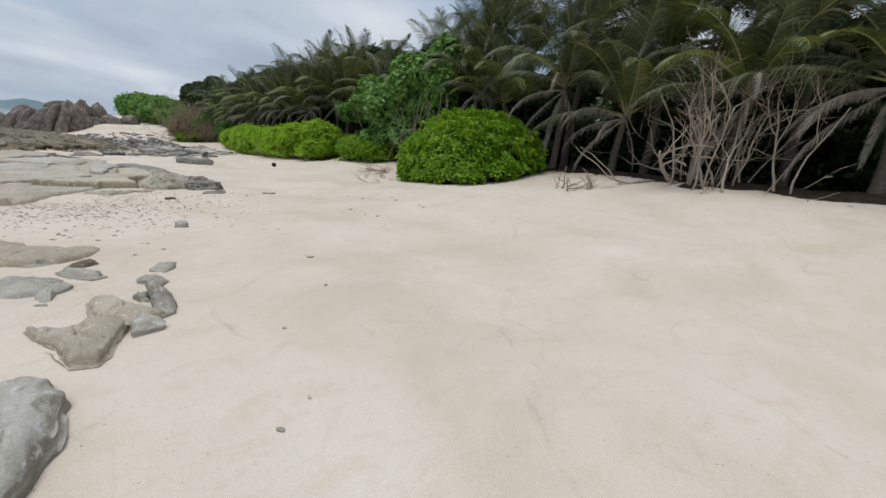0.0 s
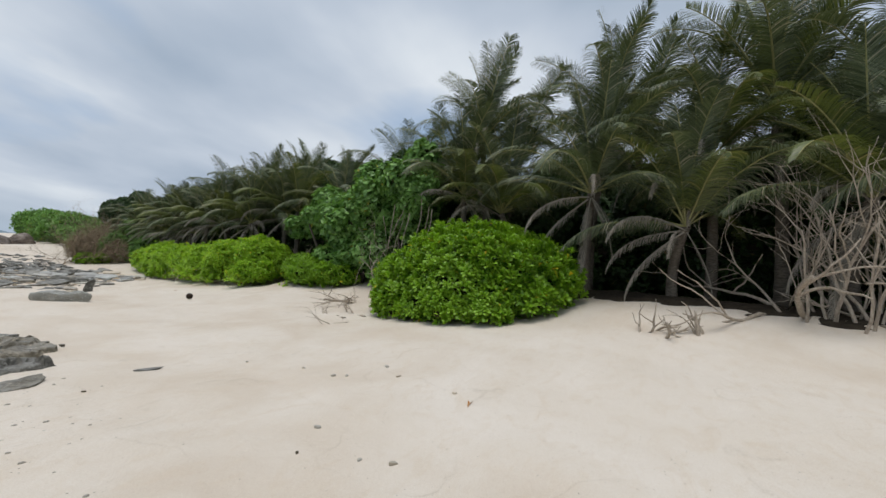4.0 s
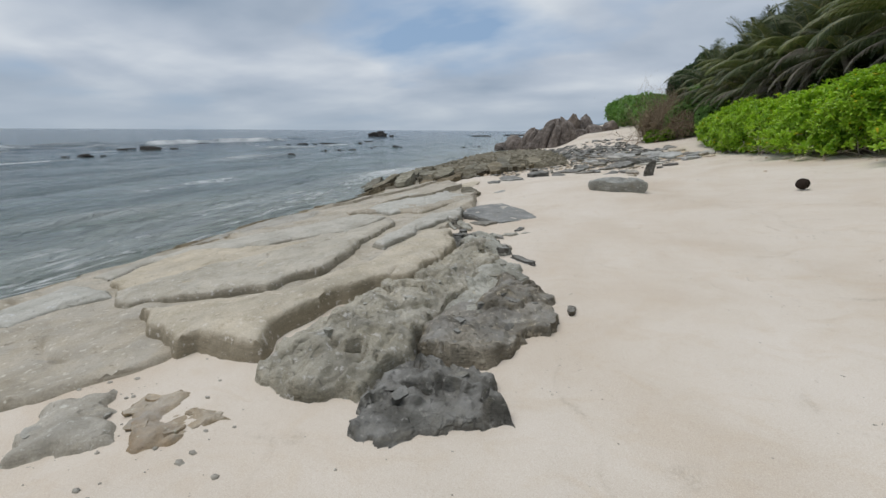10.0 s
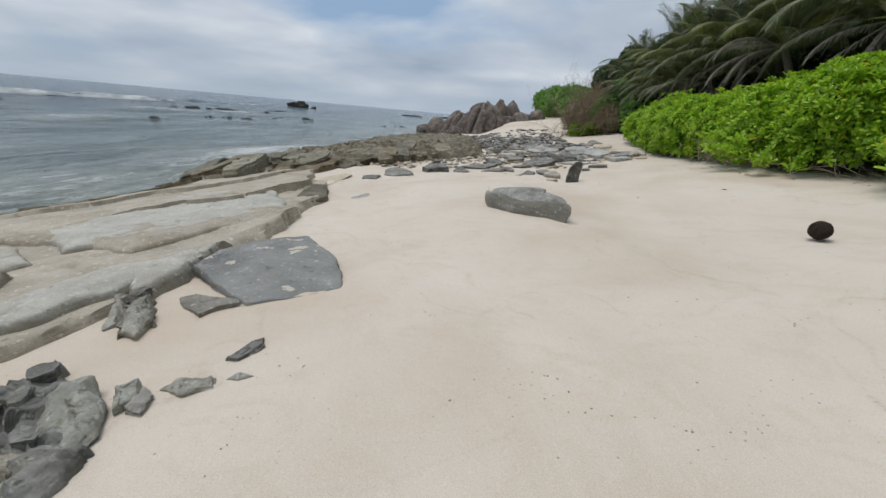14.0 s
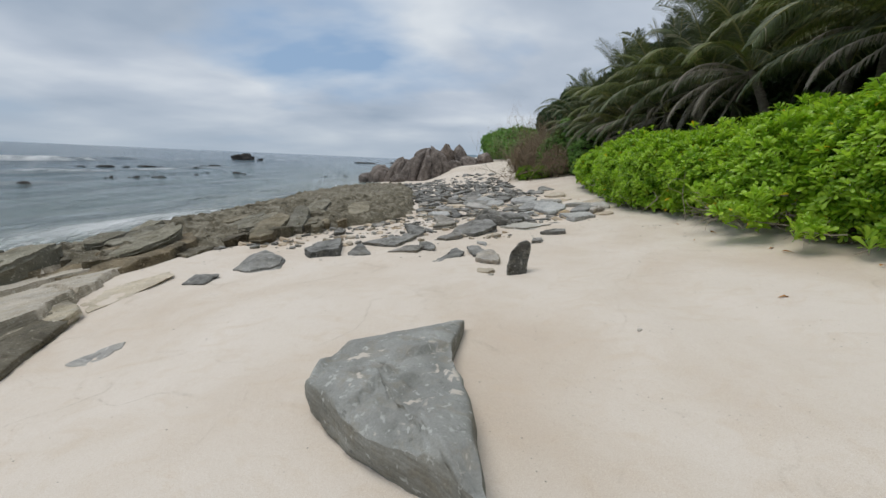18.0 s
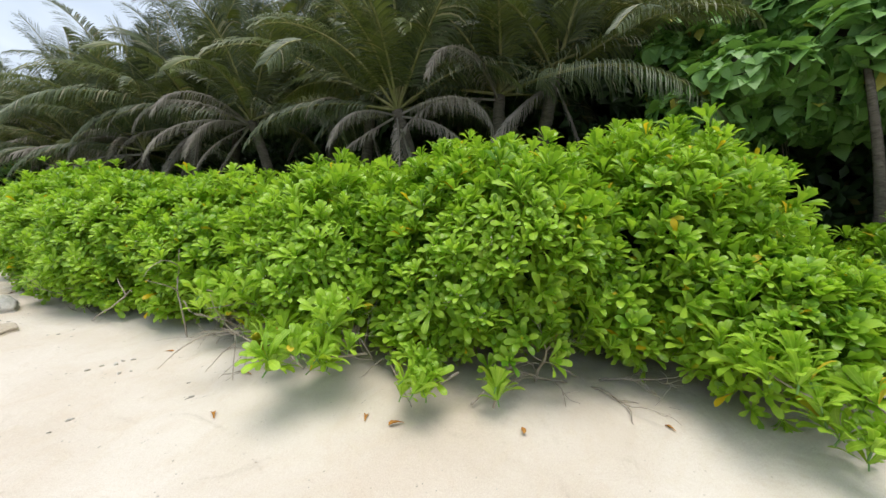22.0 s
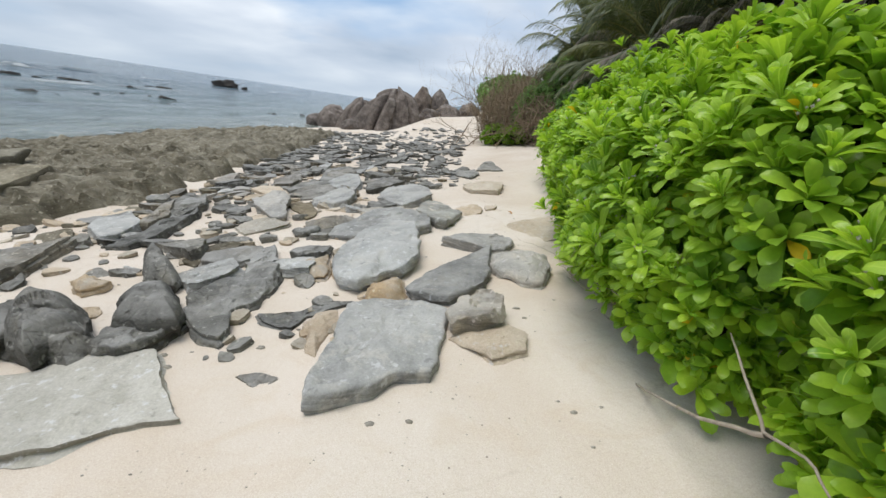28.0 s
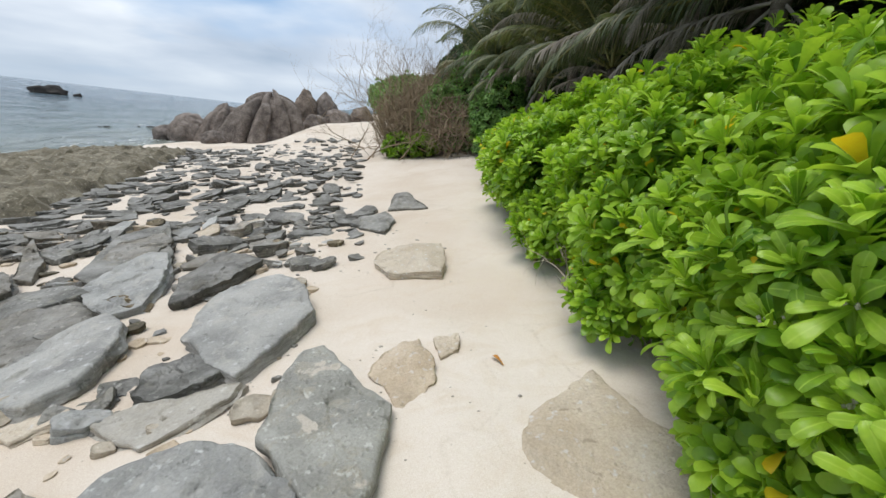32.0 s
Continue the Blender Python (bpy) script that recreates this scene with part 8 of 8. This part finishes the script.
# ---- small things on the sand ----
def coconut(x, y):
    verts, faces = [], []
    for j in range(13):
        phi = math.pi * j / 12
        for k in range(20):
            th = 2 * math.pi * k / 20
            r = 0.115 * (1 + 0.07 * math.cos(3 * th) * math.sin(phi) + 0.05 * fbm(math.cos(th) * 2, math.sin(th) * 2, phi * 2))
            verts.append((r * math.sin(phi) * math.cos(th) * 1.15, r * math.sin(phi) * math.sin(th), r * math.cos(phi)))
    for j in range(12):
        for k in range(20):
            a, b = j * 20 + k, j * 20 + (k + 1) % 20
            faces.append((a, a + 20, b + 20, b))
    ob = new("coconut", mesh_of("coconut", verts, faces, HUSK))
    ob.matrix_world = pose(x, y, ground_z(x, y) + 0.1, 20, 10, 30)
    tagged(ob, "dark old coconut lying on the sand", "coconut")


coconut(6.08, 14.25)


def chip(name, label, x, y, size, material, seed, turn=0, flat=0.35, category="shell chip", group="beach debris"):
    me = slab_mesh(size, size * 0.55, size * flat * 0.7, seed, material, size * 0.04, 14, 6, size * 0.1, 1, None, 0)
    ob = new(name, me)
    ob.matrix_world = pose(x, y, sand_z(x, y), 0, -6, turn)
    tagged(ob, label, category, group)


for n, (x, y, s, mat) in enumerate(((3.5, 2.1, 0.1, SANDROCK), (3.62, 1.92, 0.09, SANDROCK), (4.35, 1.73, 0.12, SANDROCK), (2.2, 0.75, 0.1, SANDROCK), (2.1, -0.5, 0.1, SANDROCK), (1.97, -0.2, 0.08, SANDROCK), (1.7, 0.4, 0.07, OLIVE),
        (3.9, 0.0, 0.09, TAN), (-0.8, -2.8, 0.1, SANDROCK), (4.07, 1.2, 0.1, TAN), (5.05, 17.35, 0.09, SHELL), (-2.3, -5.6, 0.05, SHELL), (-2.55, -5.75, 0.06, SANDROCK), (-2.0, -4.6, 0.05, SANDROCK), (-1.2, -3.9, 0.06, SANDROCK), (3.2, 4.2, 0.1, SHELL), (3.5, 2.9, 0.08, TAN), (0.9, 4.1, 0.07, OLIVE))):
    chip("pebble", "small grey pebble on smooth sand", x, y, s, mat, 900 + n, n * 40, category="pebble")


for n, (x, y, s) in enumerate(((7.72, 22.6, 0.05), (7.8, 22.52, 0.07), (7.88, 22.56, 0.05), (7.95, 22.5, 0.06), (7.7, 22.25, 0.06), (7.78, 22.2, 0.04), (6.35, 21.9, 0.03), (7.0, 22.9, 0.03), (6.1, 20.9, 0.03))):
    chip("shell_chip", "small white shell chip on smooth sand", x, y, s, SHELL, 960 + n, n * 57)


def dead_leaf(x, y, size, turn, material=DEAD_LEAF, label="curled dead orange leaf on the sand"):
    v, f = leaf_shape("spoon")
    v = v * size
    v[:, 2] = np.abs(v[:, 1]) * 0.8 + 0.1 * size * np.sin(v[:, 0] / size * 3)
    ob = new("dead_leaf", mesh_of("dead_leaf", v, f, material))
    ob.matrix_world = pose(x, y, sand_z(x, y) + 0.008, 0, 0, turn)
    tagged(ob, label, "leaf", "fallen leaves")


for x, y, s, t in ((3.63, -0.38, 0.2, 20), (6.81, 17.83, 0.13, 10), (8.16, 19.24, 0.14, 150), (8.0, 19.5, 0.12, 30), (8.2, 21.0, 0.13, 100), (7.55, 20.6, 0.12, 60), (8.1, 28.6, 0.13, 110), (8.9, 26.2, 0.12, 70), (8.55, 18.4, 0.12, 200), (9.0, 17.3, 0.1, 40), (8.2, 22.4, 0.11, 300), (7.7, 26.6, 0.14, 120)):
    dead_leaf(x, y, s, t)


def build_debris():
    """Scattered grains, shell bits and twig scraps too small to count."""
    rng = random.Random(77)
    V, F = [], []
    spots = []
    while len(spots) < 6400:
        k = len(spots)
        if k < 2600:
            y = rng.gauss(2.9, 1.5)
            x = -3.0 + 0.12 * y + rng.gauss(0, 1.35)
        elif k < 3200:
            y = rng.uniform(21, 34)
            x = rng.uniform(reef_edge(y), 8.3)
        else:
            y = rng.uniform(-8, 33)
            x = rng.uniform(-1, 8.5)
            # most of the grit lies along the scarps of the last tides
            n = fbm(x * 0.3, y * 0.17, 9.1, 3)
            if k > 4000 and min(abs(n - 0.12), abs(n + 0.2)) > 0.02 * rng.random() ** 1.5:
                continue
        spots.append((x, y))
    for k, (x, y) in enumerate(spots):
        s = rng.uniform(0.004, 0.011) if k >= 3200 else 0.006 + 0.036 * rng.random() ** 3
        z = sand_z(x, y)
        n0 = len(V)
        a = rng.uniform(0, 6.28)
        for j in range(5):
            t = a + 1.2566 * j
            r = s * rng.uniform(0.6, 1.1)
            V.append((x + r * math.cos(t), y + 0.6 * r * math.sin(t), z - 0.002))
        for j in range(5):
            t = a + 1.2566 * j
            V.append((x + 0.7 * s * math.cos(t), y + 0.45 * s * math.sin(t), z + 0.28 * s))
        F += [(n0 + j, n0 + (j + 1) % 5, n0 + 5 + (j + 1) % 5, n0 + 5 + j) for j in range(5)] + [tuple(n0 + 5 + j for j in range(5))]
    ob = new("beach_debris", mesh_of("beach_debris", V, F, SANDROCK))
    tagged(ob, "scattered coral grit and shell fragments on the sand", "debris", kind="stuff")


build_debris()
